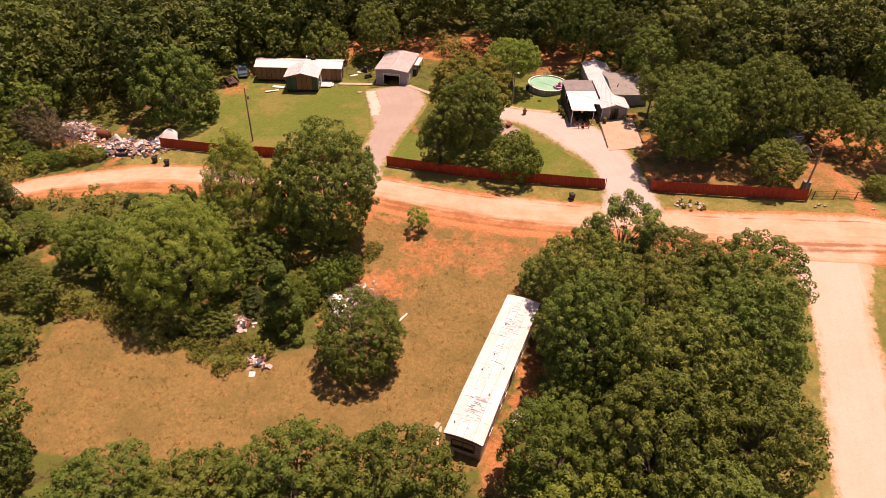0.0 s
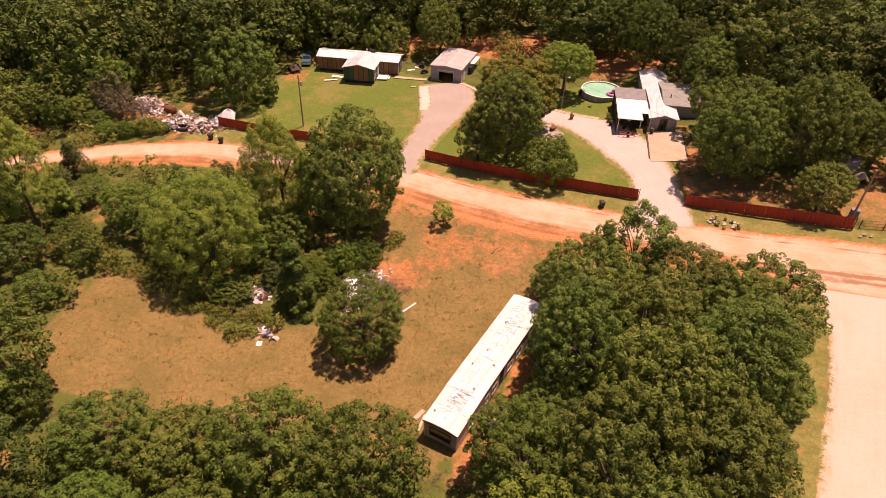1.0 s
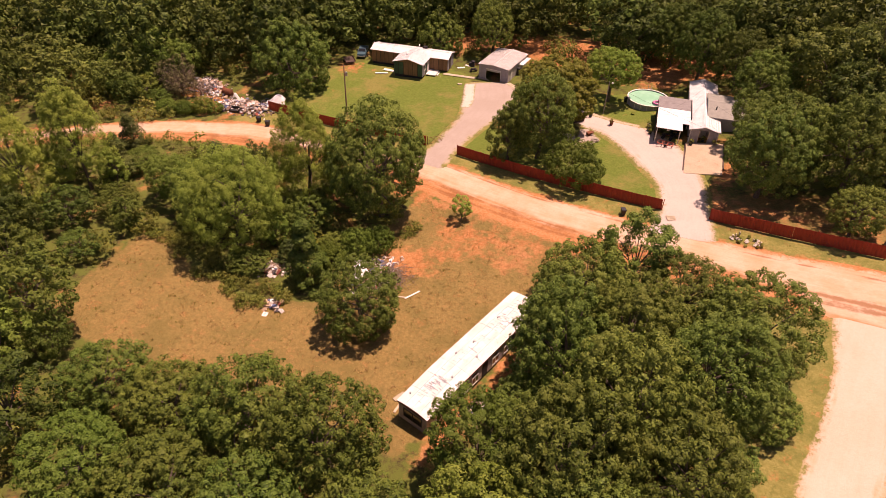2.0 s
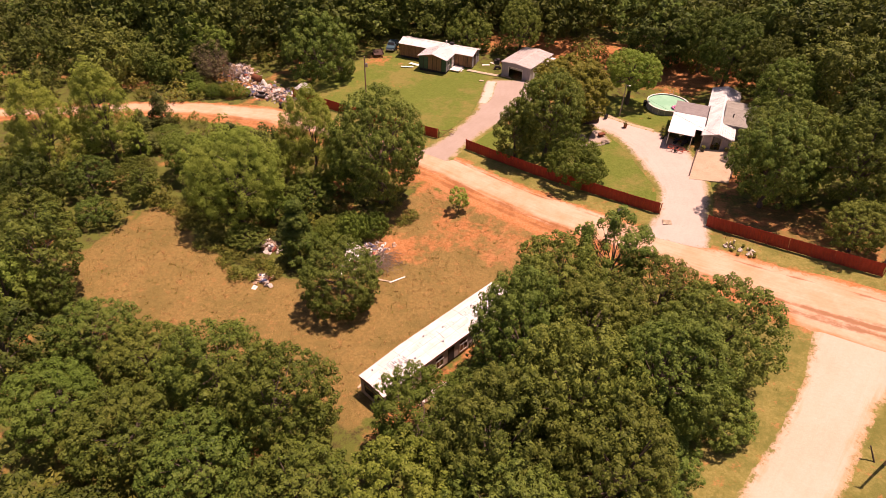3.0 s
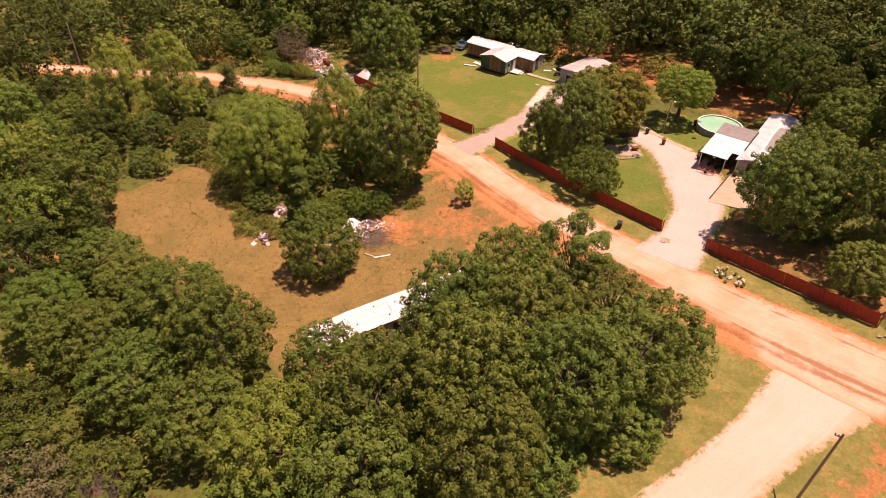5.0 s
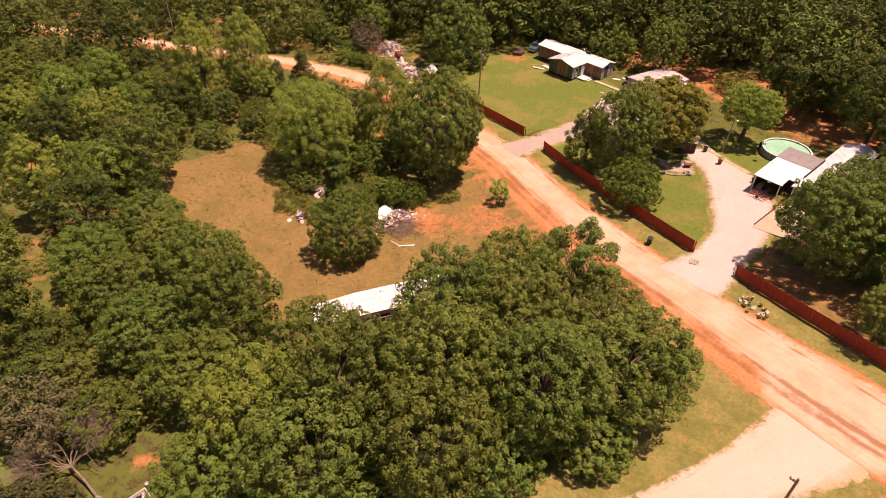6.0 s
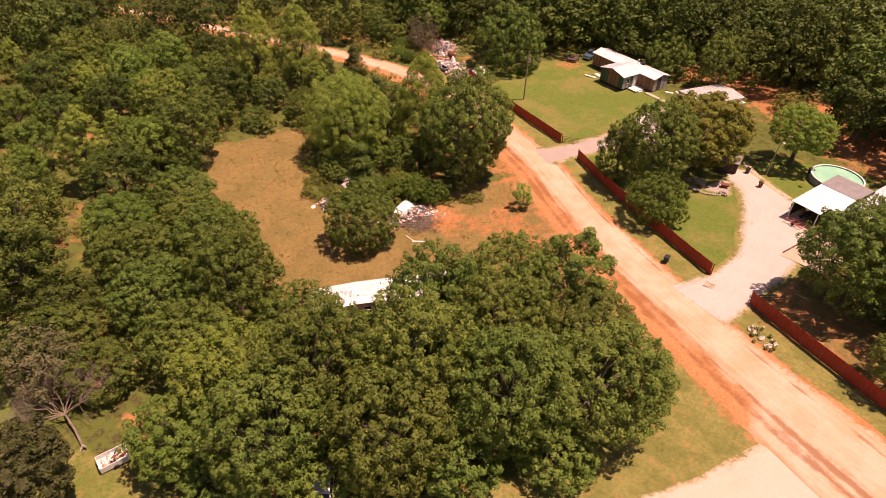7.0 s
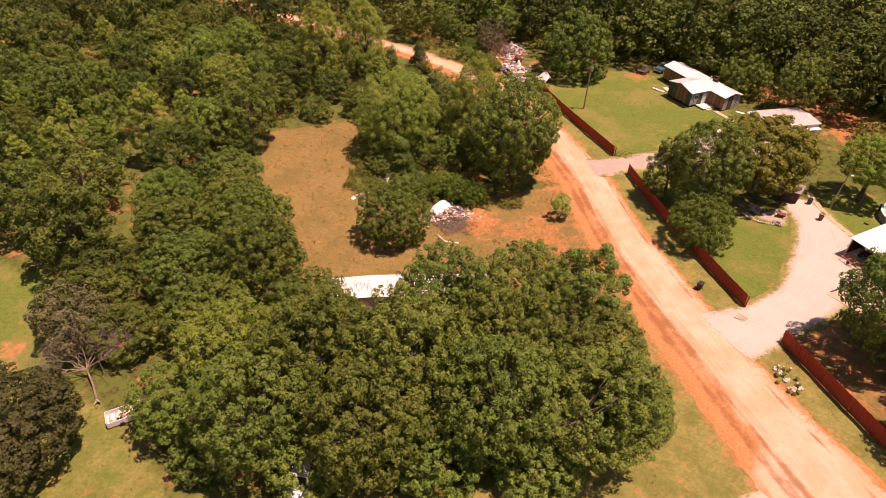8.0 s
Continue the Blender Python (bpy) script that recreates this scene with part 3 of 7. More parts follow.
def build_ground():
    def axis(lo, hi, step, ends):
        inner = np.arange(lo, hi + step / 2, step)
        return np.concatenate([lo - np.array(ends[::-1]), inner, hi + np.array(ends)])

    ends = [4, 10, 22, 45, 90, 180, 400, 900, 2000]
    xs, ys = axis(-118, 92, 0.9, ends), axis(-14, 176, 0.9, ends)
    x, y = np.meshgrid(xs, ys)
    bumps = 0.06 * np.sin(x * 1.3 + 2 * np.sin(y * 0.7)) * np.sin(y * 1.1 + 1.7 * np.sin(x * 0.5))
    near_road = np.minimum(seg_dist(x, y, MAIN, MAIN_W), seg_dist(x, y, SIDE, SIDE_W))
    paved = np.minimum.reduce([near_road, seg_dist(x, y, DRIVE_A, DRIVE_A_W), seg_dist(x, y, DRIVE_B, DRIVE_B_W)])
    z = terrain(x, y) + bumps * np.clip(paved / 2.0, 0, 1)
    # a low red bank beside the dump, and windrows along the road
    z += 0.7 * np.exp(-((x + 11) ** 2 + (y - 60) ** 2) / 9)
    z += 0.12 * np.exp(-((near_road - 0.9) / 0.5) ** 2)
    nx, ny = len(xs), len(ys)
    v = np.stack([x, y, z], 2).reshape(-1, 3)
    i = (np.arange(ny - 1)[:, None] * nx + np.arange(nx - 1)[None]).reshape(-1, 1)
    f = np.concatenate([i, i + 1, i + nx + 1, i + nx], 1)
    me = array_mesh("ground", v, f, GROUND)
    me.shade_smooth()
    soil = np.maximum.reduce([0.55 * spread(poly_dist(x, y, BARE), 3.5), 0.92 * spread(np.hypot((x - 6.5) / 1.6, y - 62) - 1.2, 2.0), 1.1 * spread(np.hypot((x + 6.5) / 1.3, y - 59.0) - 2.3, 2.2), spread(seg_dist(x, y, MAIN, MAIN_W) - 0.7, 1.6), spread(poly_dist(x, y, BACKYARD), 5.0) * 0.95,
                              0.85 * spread(seg_dist(x, y, [(51.5, 43), (53.5, 49), (55, 57)]) - 1.2, 3.0), 0.85 * spread(seg_dist(x, y, [(-82, 80), (-74, 84.5)]) - 1.5, 2.0), 0.9 * spread(seg_dist(x, y, [(-5.6, -0.6), (-2.2, 0.4)]) - 0.3, 1.0), 0.8 * spread(seg_dist(x, y, [(-51.2, 90.5), (-51.8, 86)]) - 0.9, 1.5), 0.7 * spread(np.hypot(x - 16, y - 4.5) - 1.0, 2.0), 0.8 * spread(np.hypot(x + 39, y - 114) - 2.5, 3), 0.8 * spread(np.hypot(x + 4, y - 0.5) - 1.0, 1.5), 0.7 * spread(np.hypot(x - 7, y - 13) - 1.0, 1.5), 0.8 * spread(np.hypot(x + 57, y - 91) - 4, 3), 0.75 * spread(np.hypot(x + 62, y - 96) - 3.5, 3),
                              0.46 * spread(seg_dist(x, y, [(34, 79), (54, 77), (72, 80)]) - 5, 4), 0.7 * spread(seg_dist(x, y, [(32.5, 80), (34, 92)]) - 1.6, 2), 0.8 * spread(np.hypot(x - 64, y - 84) - 6, 4), 0.85 * spread(seg_dist(x, y, [(57.5, 66), (57, 78)]) - 1.3, 1.2), 0.62 * spread(seg_dist(x, y, [(-16, 75.5), (-6, 73.5), (6, 69.5), (18, 66.5), (32, 62)]) - 2.2, 2.6), 0.74 * spread(seg_dist(x, y, [(5.5, 31), (14, 53)]) - 1.6, 2.2)])
    zones = {"z_soil": soil,
             "z_dry": np.maximum(spread(poly_dist(x, y, FIELD), 1.2), 0.85 * spread(seg_dist(x, y, [(34, 79), (54, 77), (72, 80)]) - 5, 4)),
             "z_lawn": np.maximum.reduce([spread(poly_dist(x, y, YARD_A), 1.5), spread(poly_dist(x, y, YARD_B), 1.2), spread(poly_dist(x, y, YARD_C), 1.2), spread(poly_dist(x, y, MEADOW), 2.0), 0.5 * spread(poly_dist(x, y, GLADE), 2.0)]),
             "z_verge": np.maximum(spread(poly_dist(x, y, VERGE), 1.5), spread(poly_dist(x, y, GLADE), 2.0))}
    for name, w in zones.items():
        a = me.attributes.new(name, "FLOAT", "POINT")
        a.data.foreach_set("value", np.ascontiguousarray(w, dtype=np.float32).ravel())
    tagged(new("ground", me), "red soil, dry grass and lawn round the roads", "ground", kind="structure")


def resample(pts, widths, step):
    """Points along a smooth line through pts, with the half width there."""
    p = np.array(pts, float)
    d = np.concatenate([[0], np.cumsum(np.hypot(*np.diff(p, axis=0).T))])
    s = np.arange(0, d[-1], step)
    out = np.stack([np.interp(s, d, p[:, 0]), np.interp(s, d, p[:, 1]), np.interp(s, d, np.array(widths, float))], 1)
    k = int(5 / step)
    pad = np.pad(out, ((k, k), (0, 0)), mode="edge")
    ker = np.hanning(2 * k + 1)
    ker /= ker.sum()
    sm = np.stack([np.convolve(pad[:, j], ker, "valid") for j in range(3)], 1)
    return sm


def build_road(name, pts, widths, mat, label, lift=0.1, ruts=(), category="road", step=0.6, lane=0.0, wavy=0.03, apron=1.3, fade=7.0, run=2.4, spill=None):
    c = resample(pts, widths, step)
    t = np.gradient(c[:, :2], axis=0)
    t /= np.linalg.norm(t, axis=1, keepdims=True)
    side = np.stack([-t[:, 1], t[:, 0]], 1)
    n, m = len(c), 25
    u = np.linspace(-1, 1, m)
    s = np.arange(n) * step
    wl = c[:, 2] * (1 + wavy * (np.sin(s * 0.21 + 1) + 0.6 * np.sin(s * 0.53 + 2)))
    wr = c[:, 2] * (1 + wavy * (np.sin(s * 0.19 + 4) + 0.6 * np.sin(s * 0.47)))
    half = np.where(u[None] < 0, wr[:, None], wl[:, None])
    w = (half + apron) * u[None]
    x = c[:, :1] + side[:, :1] * w
    y = c[:, 1:2] + side[:, 1:] * w
    rut = np.zeros((n, m))
    for r in ruts:
        rut = np.maximum(rut, np.exp(-((w - r) / (0.65 if r < 0 else 0.3)) ** 2))
    z = terrain(x, y) + lift - (lift + 0.16) * np.abs(u[None]) ** 9 - 0.04 * rut
    ends = np.minimum(np.arange(n), np.arange(n)[::-1]) * step
    z = z - 0.3 * np.clip(1 - ends / run, 0, 1)[:, None] ** 2
    v = np.stack([x, y, z], 2).reshape(-1, 3)
    i = (np.arange(n - 1)[:, None] * m + np.arange(m - 1)[None]).reshape(-1, 1)
    me = array_mesh(name, v, np.concatenate([i, i + m, i + m + 1, i + 1], 1), mat)
    me.flip_normals()
    me.shade_smooth()
    edge = np.maximum(np.clip(np.abs(w / half - lane), 0, 1.4), np.clip(1.25 - ends / fade, 0, 1.0)[:, None])
    out = np.maximum(np.abs(w) - half, (1.6 - ends)[:, None])
    if spill:
        # pale sand carried on to this road from another
        near = np.exp(-(seg_dist(x, y, spill) / 2.4) ** 2)
        edge, out = edge - 1.1 * near, out - 2.6 * near
    for key, val in (("edge", edge), ("out", out), ("rut", rut), ("across", w), ("along", s[:, None] + 0 * w)):
        a = me.attributes.new(key, "FLOAT", "POINT")
        a.data.foreach_set("value", np.ascontiguousarray(val, dtype=np.float32).ravel())
    tagged(new(name, me), label, category, kind="structure")


build_ground()
build_road("road_main", MAIN, MAIN_W, ROAD, "orange dirt road with pale wheel tracks", 0.12, (-2.7, -1.5, 3.4), lane=0.42, wavy=0.04, apron=1.5, spill=[(43.8, 60.6), (48.0, 60.2), (51.5, 58.6)])
build_road("road_side", SIDE, SIDE_W, SANDY, "pale sandy side road between grass verges", 0.09, lane=-0.1, fade=2.0, run=9.0)
build_road("driveway_garage", DRIVE_A, DRIVE_A_W, GRAVEL, "pale gravel drive to the garage", 0.14, category="driveway", wavy=0.05, fade=2.5)
build_road("driveway_carport", DRIVE_B, DRIVE_B_W, GRAVEL_PINK, "curving pale gravel drive to the carport", 0.14, category="driveway", wavy=0.03, fade=2.5)

build_road("path_slab", [(-12.8, 114.6), (-12.3, 111), (-11.4, 107.5), (-10.9, 104), (-10.9, 101.5)], [0.9, 0.75, 1.0, 0.8, 0.4], PALE_PATH, "broken pale concrete strip along the garage drive", 0.2, category="path", wavy=0.18, apron=0.5, fade=0.6)

# ---- trees standing singly ----
for key, x, y, size, tall in [
        ("bigoak", -13.6, 68.0, 1.0, 1.24), ("willow", -24.8, 67.4, 1.12, 1.36), ("mid3", -19.6, 71.5, 0.9, 1.2), ("feather", -29.6, 55.6, 1.2, 1.16), ("pine", -17.0, 51.5, 1.0, 1.0),
        ("fieldoak", -7.5, 46.4, 1.08, 1.02), ("sapling", -2.1, 70.1, 1.0, 1.0), ("oak1", 5.2, 88.6, 1.12, 1.22), ("ash", 1.0, 86.4, 0.88, 1.1), ("shrub", 12.0, 82.4, 1.12, 1.1),
        ("bronze", 5.8, 98.8, 1.42, 0.84), ("round", -45.4, 102.4, 1.42, 1.15), ("round", -23.0, 126.6, 0.98, 1.12), ("oak2", -12.0, 128.0, 0.95, 1.15), ("oakthin", 35.8, 97.2, 0.78, 1.0), ("oak0", 63.5, 80.8, 0.95, 0.95), ("maple", 14.1, 111.8, 1.08, 0.98), ("oak2", 37.4, 82.6, 1.2, 1.08), ("oak0", 48.0, 84.5, 1.25, 1.15), ("oak1", 38.8, 86.6, 1.2, 1.1),
        ("oak0", 57.2, 85.5, 0.95, 1.05), ("oak1", 47.6, 74.9, 0.74, 0.9), ("oak2", 51.6, 88.6, 1.05, 1.1), ("thick0", 29.4, 122.4, 1.15, 1.15), ("thick1", 35.6, 117.2, 1.05, 1.1), ("thick2", 24.4, 128.0, 1.1, 1.15), ("thick0", 38.6, 110.2, 1.0, 1.05)]:
    plant(key, x, y, size, None, tall)

# the oak grove beside the derelict trailer
for key, x, y, size, tall in [
        ("oakthin", 21.5, 56.0, 1.0, 1.1), ("round", 14.2, 57.0, 0.72, 0.8), ("round", 13.6, 36.8, 0.8, 0.95), ("round", 14.8, 46.4, 0.85, 1.3), ("oak0", 16.6, 51.6, 1.05, 1.12), ("oak1", 27.0, 53.5, 1.0, 0.95), ("oak2", 33.2, 48.8, 1.18, 0.95), ("oak0", 22.5, 45.5, 1.1, 1.08), ("oak1", 30.0, 41.0, 1.12, 1.1),
        ("oak2", 15.6, 42.0, 1.05, 1.25), ("oak0", 22.5, 36.0, 1.18, 1.2), ("oak1", 26.5, 30.5, 1.12, 1.05), ("lime", 10.8, 29.8, 1.0, 1.02), ("oak2", 17.8, 28.5, 1.15, 1.2), ("oak1", 21.0, 22.0, 1.1, 1.05), ("lime", 13.0, 22.0, 1.08, 1.0),
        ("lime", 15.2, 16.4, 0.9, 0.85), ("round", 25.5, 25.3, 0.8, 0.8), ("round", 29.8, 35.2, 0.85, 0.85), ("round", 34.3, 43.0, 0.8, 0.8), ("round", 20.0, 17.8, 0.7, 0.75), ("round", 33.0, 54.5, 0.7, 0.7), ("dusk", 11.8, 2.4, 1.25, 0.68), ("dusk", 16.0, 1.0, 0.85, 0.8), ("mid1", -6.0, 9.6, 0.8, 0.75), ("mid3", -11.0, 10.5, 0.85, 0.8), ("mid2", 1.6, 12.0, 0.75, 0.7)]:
    plant(key, x, y, size, None, tall, "oak grove")
# thicket south-west of the trailer
for key, x, y, size, tall in [
        ("thick1", -2.6, 27.6, 1.08, 1.05), ("thick2", -11.0, 28.3, 1.05, 0.95), ("thick0", -19.5, 28.0, 0.92, 0.8), ("thick1", -27.5, 28.5, 0.92, 0.8), ("thick0", 3.4, 20.5, 0.97, 0.84), ("thick1", -6.0, 19.5, 1.0, 0.85),
        ("thick2", -14.5, 19.5, 1.0, 0.85), ("lime", -23.0, 19.5, 0.95, 0.85), ("mid1", -33.5, 22.0, 1.0, 0.9)]:
    plant(key, x, y, size, None, tall, "thicket trees")
# young trees between the field and the road
for key, x, y, size, tall in [
        ("thick0", -37.5, 60.5, 0.95, 0.9), ("mid6", -38.5, 66.0, 1.0, 0.95), ("lime", -44.0, 62.0, 0.8, 0.9), ("thick1", -47.5, 68.5, 0.55, 0.55), ("thick0", -54.0, 68.0, 0.6, 0.6), ("thick2", -22.0, 62.0, 0.75, 0.75), ("lime", -15.6, 57.8, 0.55, 0.55),
        ("mid6", -21.3, 54.6, 0.62, 0.62), ("thick1", -25.5, 51.4, 0.55, 0.55), ("poplar", -57.8, 60.2, 0.95, 1.2), ("poplar", -61.5, 52.8, 1.0, 1.12), ("mid6", -60.0, 73.0, 0.8, 0.85), ("lime", -13.4, 60.6, 0.42, 0.5)]:
    plant(key, x, y, size, None, tall, "trees by the field")
for key, x, y, size, tall in [
        ("mid0", -54.3, 52.2, 0.72, 0.8), ("thick2", -49.4, 56.6, 0.62, 0.75), ("mid4", -68.6, 46.0, 0.8, 0.9), ("mid1", -52.4, 41.0, 0.8, 0.85), ("mid7", -48.2, 47.0, 0.7, 0.7),
        ("mid3", -79.2, 50.3, 0.85, 0.85), ("mid6", -56.2, 65.2, 0.9, 0.9), ("mid4", -62.0, 39.5, 0.9, 0.9), ("thick0", -63.5, 62.5, 0.6, 0.7), ("mid2", -71.0, 56.0, 0.7, 0.7), ("mid7", -66.0, 51.0, 0.75, 0.75)]:
    plant(key, x, y, size, None, tall, "trees by the field")
for x, y, size in [(-59.2, 86.0, 0.42), (-56.2, 87.6, 0.5), (-62.4, 85.2, 0.5)]:
    plant("shrub", x, y, size, None, 1.0, "shrubs before the dump", "green shrub before the rubbish dump")

# ---- woods ----
CLEAR = [FIELD, YARD_A, YARD_B, YARD_C, VERGE, GLADE, MEADOW, [(-48, 87), (-68, 88), (-67, 100), (-48, 98)], [(-46, 100), (-42.5, 123), (-16, 127), (-2, 128), (20, 120), (37, 119), (40, 100), (36, 86), (20, 76), (-46, 90)],
         [(49, 70), (76, 64), (76, 88), (62, 93), (55, 90), (51, 78)], [(-20, 66), (-5, 74), (8, 66), (15, 30), (-8, 30), (-16, 46)], [(4, 60), (42, 62), (42, 44), (26, 14), (8, 14)], [(-32, 33), (8, 33), (8, 14), (-32, 14)], [(25, 74), (52, 69), (52, 86), (46, 94), (38, 101), (27, 100)]]


def scalar(dist, x, y, *rest):
    return float(dist(np.array(x), np.array(y), *rest))


FAR_SPOTS = []


def woods():
    step = 6.6
    for iy in range(-3, 31):
        for ix in range(-23, 17):
            x = ix * step + rng.uniform(-2.2, 2.2) + (iy % 2) * step / 2
            y = iy * step + rng.uniform(-2.2, 2.2)
            pick, size, tall = rng.random(), rng.uniform(0.8, 1.1) + 0.45 * rng.random() ** 2, rng.uniform(0.85, 1.15)
            if y > 96 or x > 30:
                size += 0.12
            elif x < -20:
                size = 0.48 + 0.62 * rng.random()
            if x > 46 and y < 66 + (x - 46) * 0.1:
                continue
            if scalar(poly_dist, x, y, FIELD) < (1.2 if x < -38 else 3.4) or min(scalar(poly_dist, x, y, c) for c in CLEAR[1:]) < 2.4:
                continue
            if scalar(seg_dist, x, y, MAIN, MAIN_W) < 3.6 or scalar(seg_dist, x, y, SIDE, SIDE_W) < 4:
                continue
            if -86 < x < -36 and 35 < y < 80 and y < np.interp(x, [p[0] for p in MAIN], [p[1] for p in MAIN]) and scalar(seg_dist, x, y, MAIN, MAIN_W) < 22:
                if scalar(seg_dist, x, y, MAIN, MAIN_W) < 13 or pick < 0.25:
                    continue
                size, tall = size * 0.75, tall * 0.75
            if scalar(poly_dist, x, y, BACKYARD) < 0 and pick < 0.7:
                continue
            if min(math.hypot(x - a, y - b) for a, b in planted) < (4.4 if x > -20 else 3.9):
                continue
            if math.hypot(x - 22, y - 12) > 168 or x > 85 or (x > 8 and y < 8) or (x < -20 and y < -10 - (-20 - x) * 0.06):
                continue
            d = math.hypot(x - 25, y - 10)
            if d > 118:
                FAR_SPOTS.append((x, y, size, tall, ix % 3))
                planted.append((x, y))
                continue
            if x < -40:
                key = ("mid0", "mid1", "mid4", "mid7", "mid4", "mid6", "mid5", "mid2", "mid5", "mid7", "mid3", "mid4")[int(pick * 12)]
            elif y > 100 or (x > 28 and y > 84):
                key = ("deep0", "deep1", "deep2", "mid0", "deep0", "deep1", "deep2", "mid6")[int(pick * 8)]
            else:
                key = ("mid0", "mid1", "mid2", "mid3", "mid7", "mid4", "mid1", "mid6")[int(pick * 8)]
            plant(key, x, y, size, None, tall, "woods")


def mesh_arrays(me):
    v = np.empty(len(me.vertices) * 3, np.float32)
    me.vertices.foreach_get("co", v)
    f = np.empty(len(me.loops), np.int32)
    me.loops.foreach_get("vertex_index", f)
    return v.reshape(-1, 3), f.reshape(-1, 3)


def scatter(name, spots, kinds, mat, label, category):
    """Many plants of a few kinds, joined into one object."""
    V, F, T, n = [], [], [], 0
    for x, y, size, tall, k in spots:
        v, f = kinds[k]
        w = rng.uniform(0, 6.28)
        c, s_ = math.cos(w) * size, math.sin(w) * size
        q = np.stack([v[:, 0] * c - v[:, 1] * s_ + x, v[:, 0] * s_ + v[:, 1] * c + y, v[:, 2] * size * tall + tz(x, y) - 0.05], 1)
        V.append(q)
        T.append(np.full(len(v), rng.random(), np.float32))
        F.append(f + n)
        n += len(v)
    me = array_mesh(name, np.concatenate(V), np.concatenate(F), mat)
    me.attributes.new("tone", "FLOAT", "POINT").data.foreach_set("value", np.concatenate(T))
    ob = new(name, me)
    return tagged(ob, label, category, kind="stuff")


woods()
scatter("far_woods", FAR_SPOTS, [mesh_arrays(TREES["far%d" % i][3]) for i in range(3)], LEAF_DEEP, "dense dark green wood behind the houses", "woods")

# bushes along the edges of the woods and in the gaps
bx, by = rng.uniform(-105, 70, 9000) , rng.uniform(-8, 140, 9000)
ok = np.minimum.reduce([poly_dist(bx, by, c) for c in CLEAR[:8]]) > 0.6
ok &= ~((bx > 44) & (by < 68)) & ~((bx > 4) & (bx < 43) & (by > 14) & (by < 62)) & ~((bx > 4) & (by < 14)) & ~((bx > -44) & (bx < 40) & (by > 84) & (by < 126)) & ~((bx > 20) & (bx < 82) & (by > 60) & (by < 94)) & ~((bx > -10) & (bx < 22) & (by > 60) & (by < 86))
ok &= (seg_dist(bx, by, MAIN, MAIN_W) > 1.6) & (seg_dist(bx, by, SIDE, SIDE_W) > 3) & (np.hypot(bx + 12, by - 55) > 6)
bushes = [(x, y, rng.uniform(0.5, 1.3), rng.uniform(0.7, 1.3), int(rng.integers(3))) for x, y in zip(bx[ok][:440], by[ok][:440])]
scatter("undergrowth", bushes, [mesh_arrays(TREES["bush%d" % i][3]) for i in range(3)], LEAF_WEED, "tangled green undergrowth below the trees", "undergrowth")

# ---- surfaces of built things ----
ROOF_WHITE = worn("white metal roof", (0.74, 0.725, 0.71), (0.66, 0.645, 0.63), 0.7, 0.45, 0.4, grime=(0.46, 0.42, 0.37), per_piece=0.10)
ROOF_COAT = worn("white coated roof", (0.72, 0.695, 0.66), (0.60, 0.555, 0.50), 0.6, 0.85, 0.15, grime=(0.50, 0.45, 0.39), per_piece=0.12, stretch=(2.2, 0.6, 1))
ROOF_PATCH = worn("grey roof patch", (0.20, 0.215, 0.24), (0.34, 0.35, 0.37), 2.0, 0.9, per_piece=0.6)
ROOF_TAN = worn("weathered metal roof", (0.58, 0.545, 0.51), (0.50, 0.465, 0.43), 0.8, 0.5, 0.4, grime=(0.34, 0.26, 0.2), per_piece=0.08)
WING_SHINGLE = worn("grey-green shingles", (0.30, 0.29, 0.25), (0.25, 0.24, 0.21), 1.2, 0.95, per_piece=0.03, bump=0.6)
SHINGLE = worn("grey shingles", (0.225, 0.205, 0.195), (0.27, 0.25, 0.24), 1.2, 0.95, per_piece=0.08, bump=0.6)
SIDING = worn("off-white siding", (0.58, 0.52, 0.50), (0.50, 0.45, 0.43), 1.0, 0.75, grime=(0.34, 0.27, 0.22), per_piece=0.08)
GREY_SIDING = worn("grey siding", (0.36, 0.34, 0.36), (0.30, 0.28, 0.29), 1.0, 0.75, grime=(0.2, 0.17, 0.15), per_piece=0.1)
PLY = worn("raw brown sheathing", (0.30, 0.165, 0.085), (0.22, 0.115, 0.06), 1.4, 0.9, grime=(0.12, 0.07, 0.045), per_piece=0.35, stretch=(3, 3, 0.5))
PLY_GREEN = worn("green painted sheathing", (0.055, 0.11, 0.065), (0.075, 0.13, 0.08), 1.4, 0.85, per_piece=0.2)
BATTEN = worn("dark batten", (0.05, 0.04, 0.035), (0.08, 0.06, 0.05), 2.0, 0.9)
DARK = worn("shadowed boards", (0.035, 0.03, 0.03), (0.055, 0.047, 0.045), 1.0, 0.9, per_piece=0.3)
BLACK = worn("black plastic", (0.018, 0.018, 0.02), (0.03, 0.03, 0.032), 2.0, 0.5, 0.4)
STEEL = worn("galvanised steel", (0.42, 0.42, 0.42), (0.34, 0.34, 0.34), 2.0, 0.4, 0.5, 0.7)
PALE_WOOD = worn("pale boards", (0.52, 0.43, 0.31), (0.44, 0.35, 0.24), 1.5, 0.9, per_piece=0.2, stretch=(0.4, 3, 3))
WHITE_PAINT = worn("white painted board", (0.74, 0.71, 0.66), (0.66, 0.62, 0.56), 1.2, 0.8, grime=(0.4, 0.32, 0.24), per_piece=0.12)
FENCE_RED = worn("red-brown fence", (0.36, 0.052, 0.026), (0.42, 0.066, 0.034), 0.7, 0.75, grime=(0.13, 0.025, 0.018), per_piece=0.14)
POLE_WOOD = worn("creosoted pole", (0.06, 0.043, 0.032), (0.10, 0.075, 0.055), 2.0, 0.9, stretch=(2, 2, 0.2), bump=0.5)
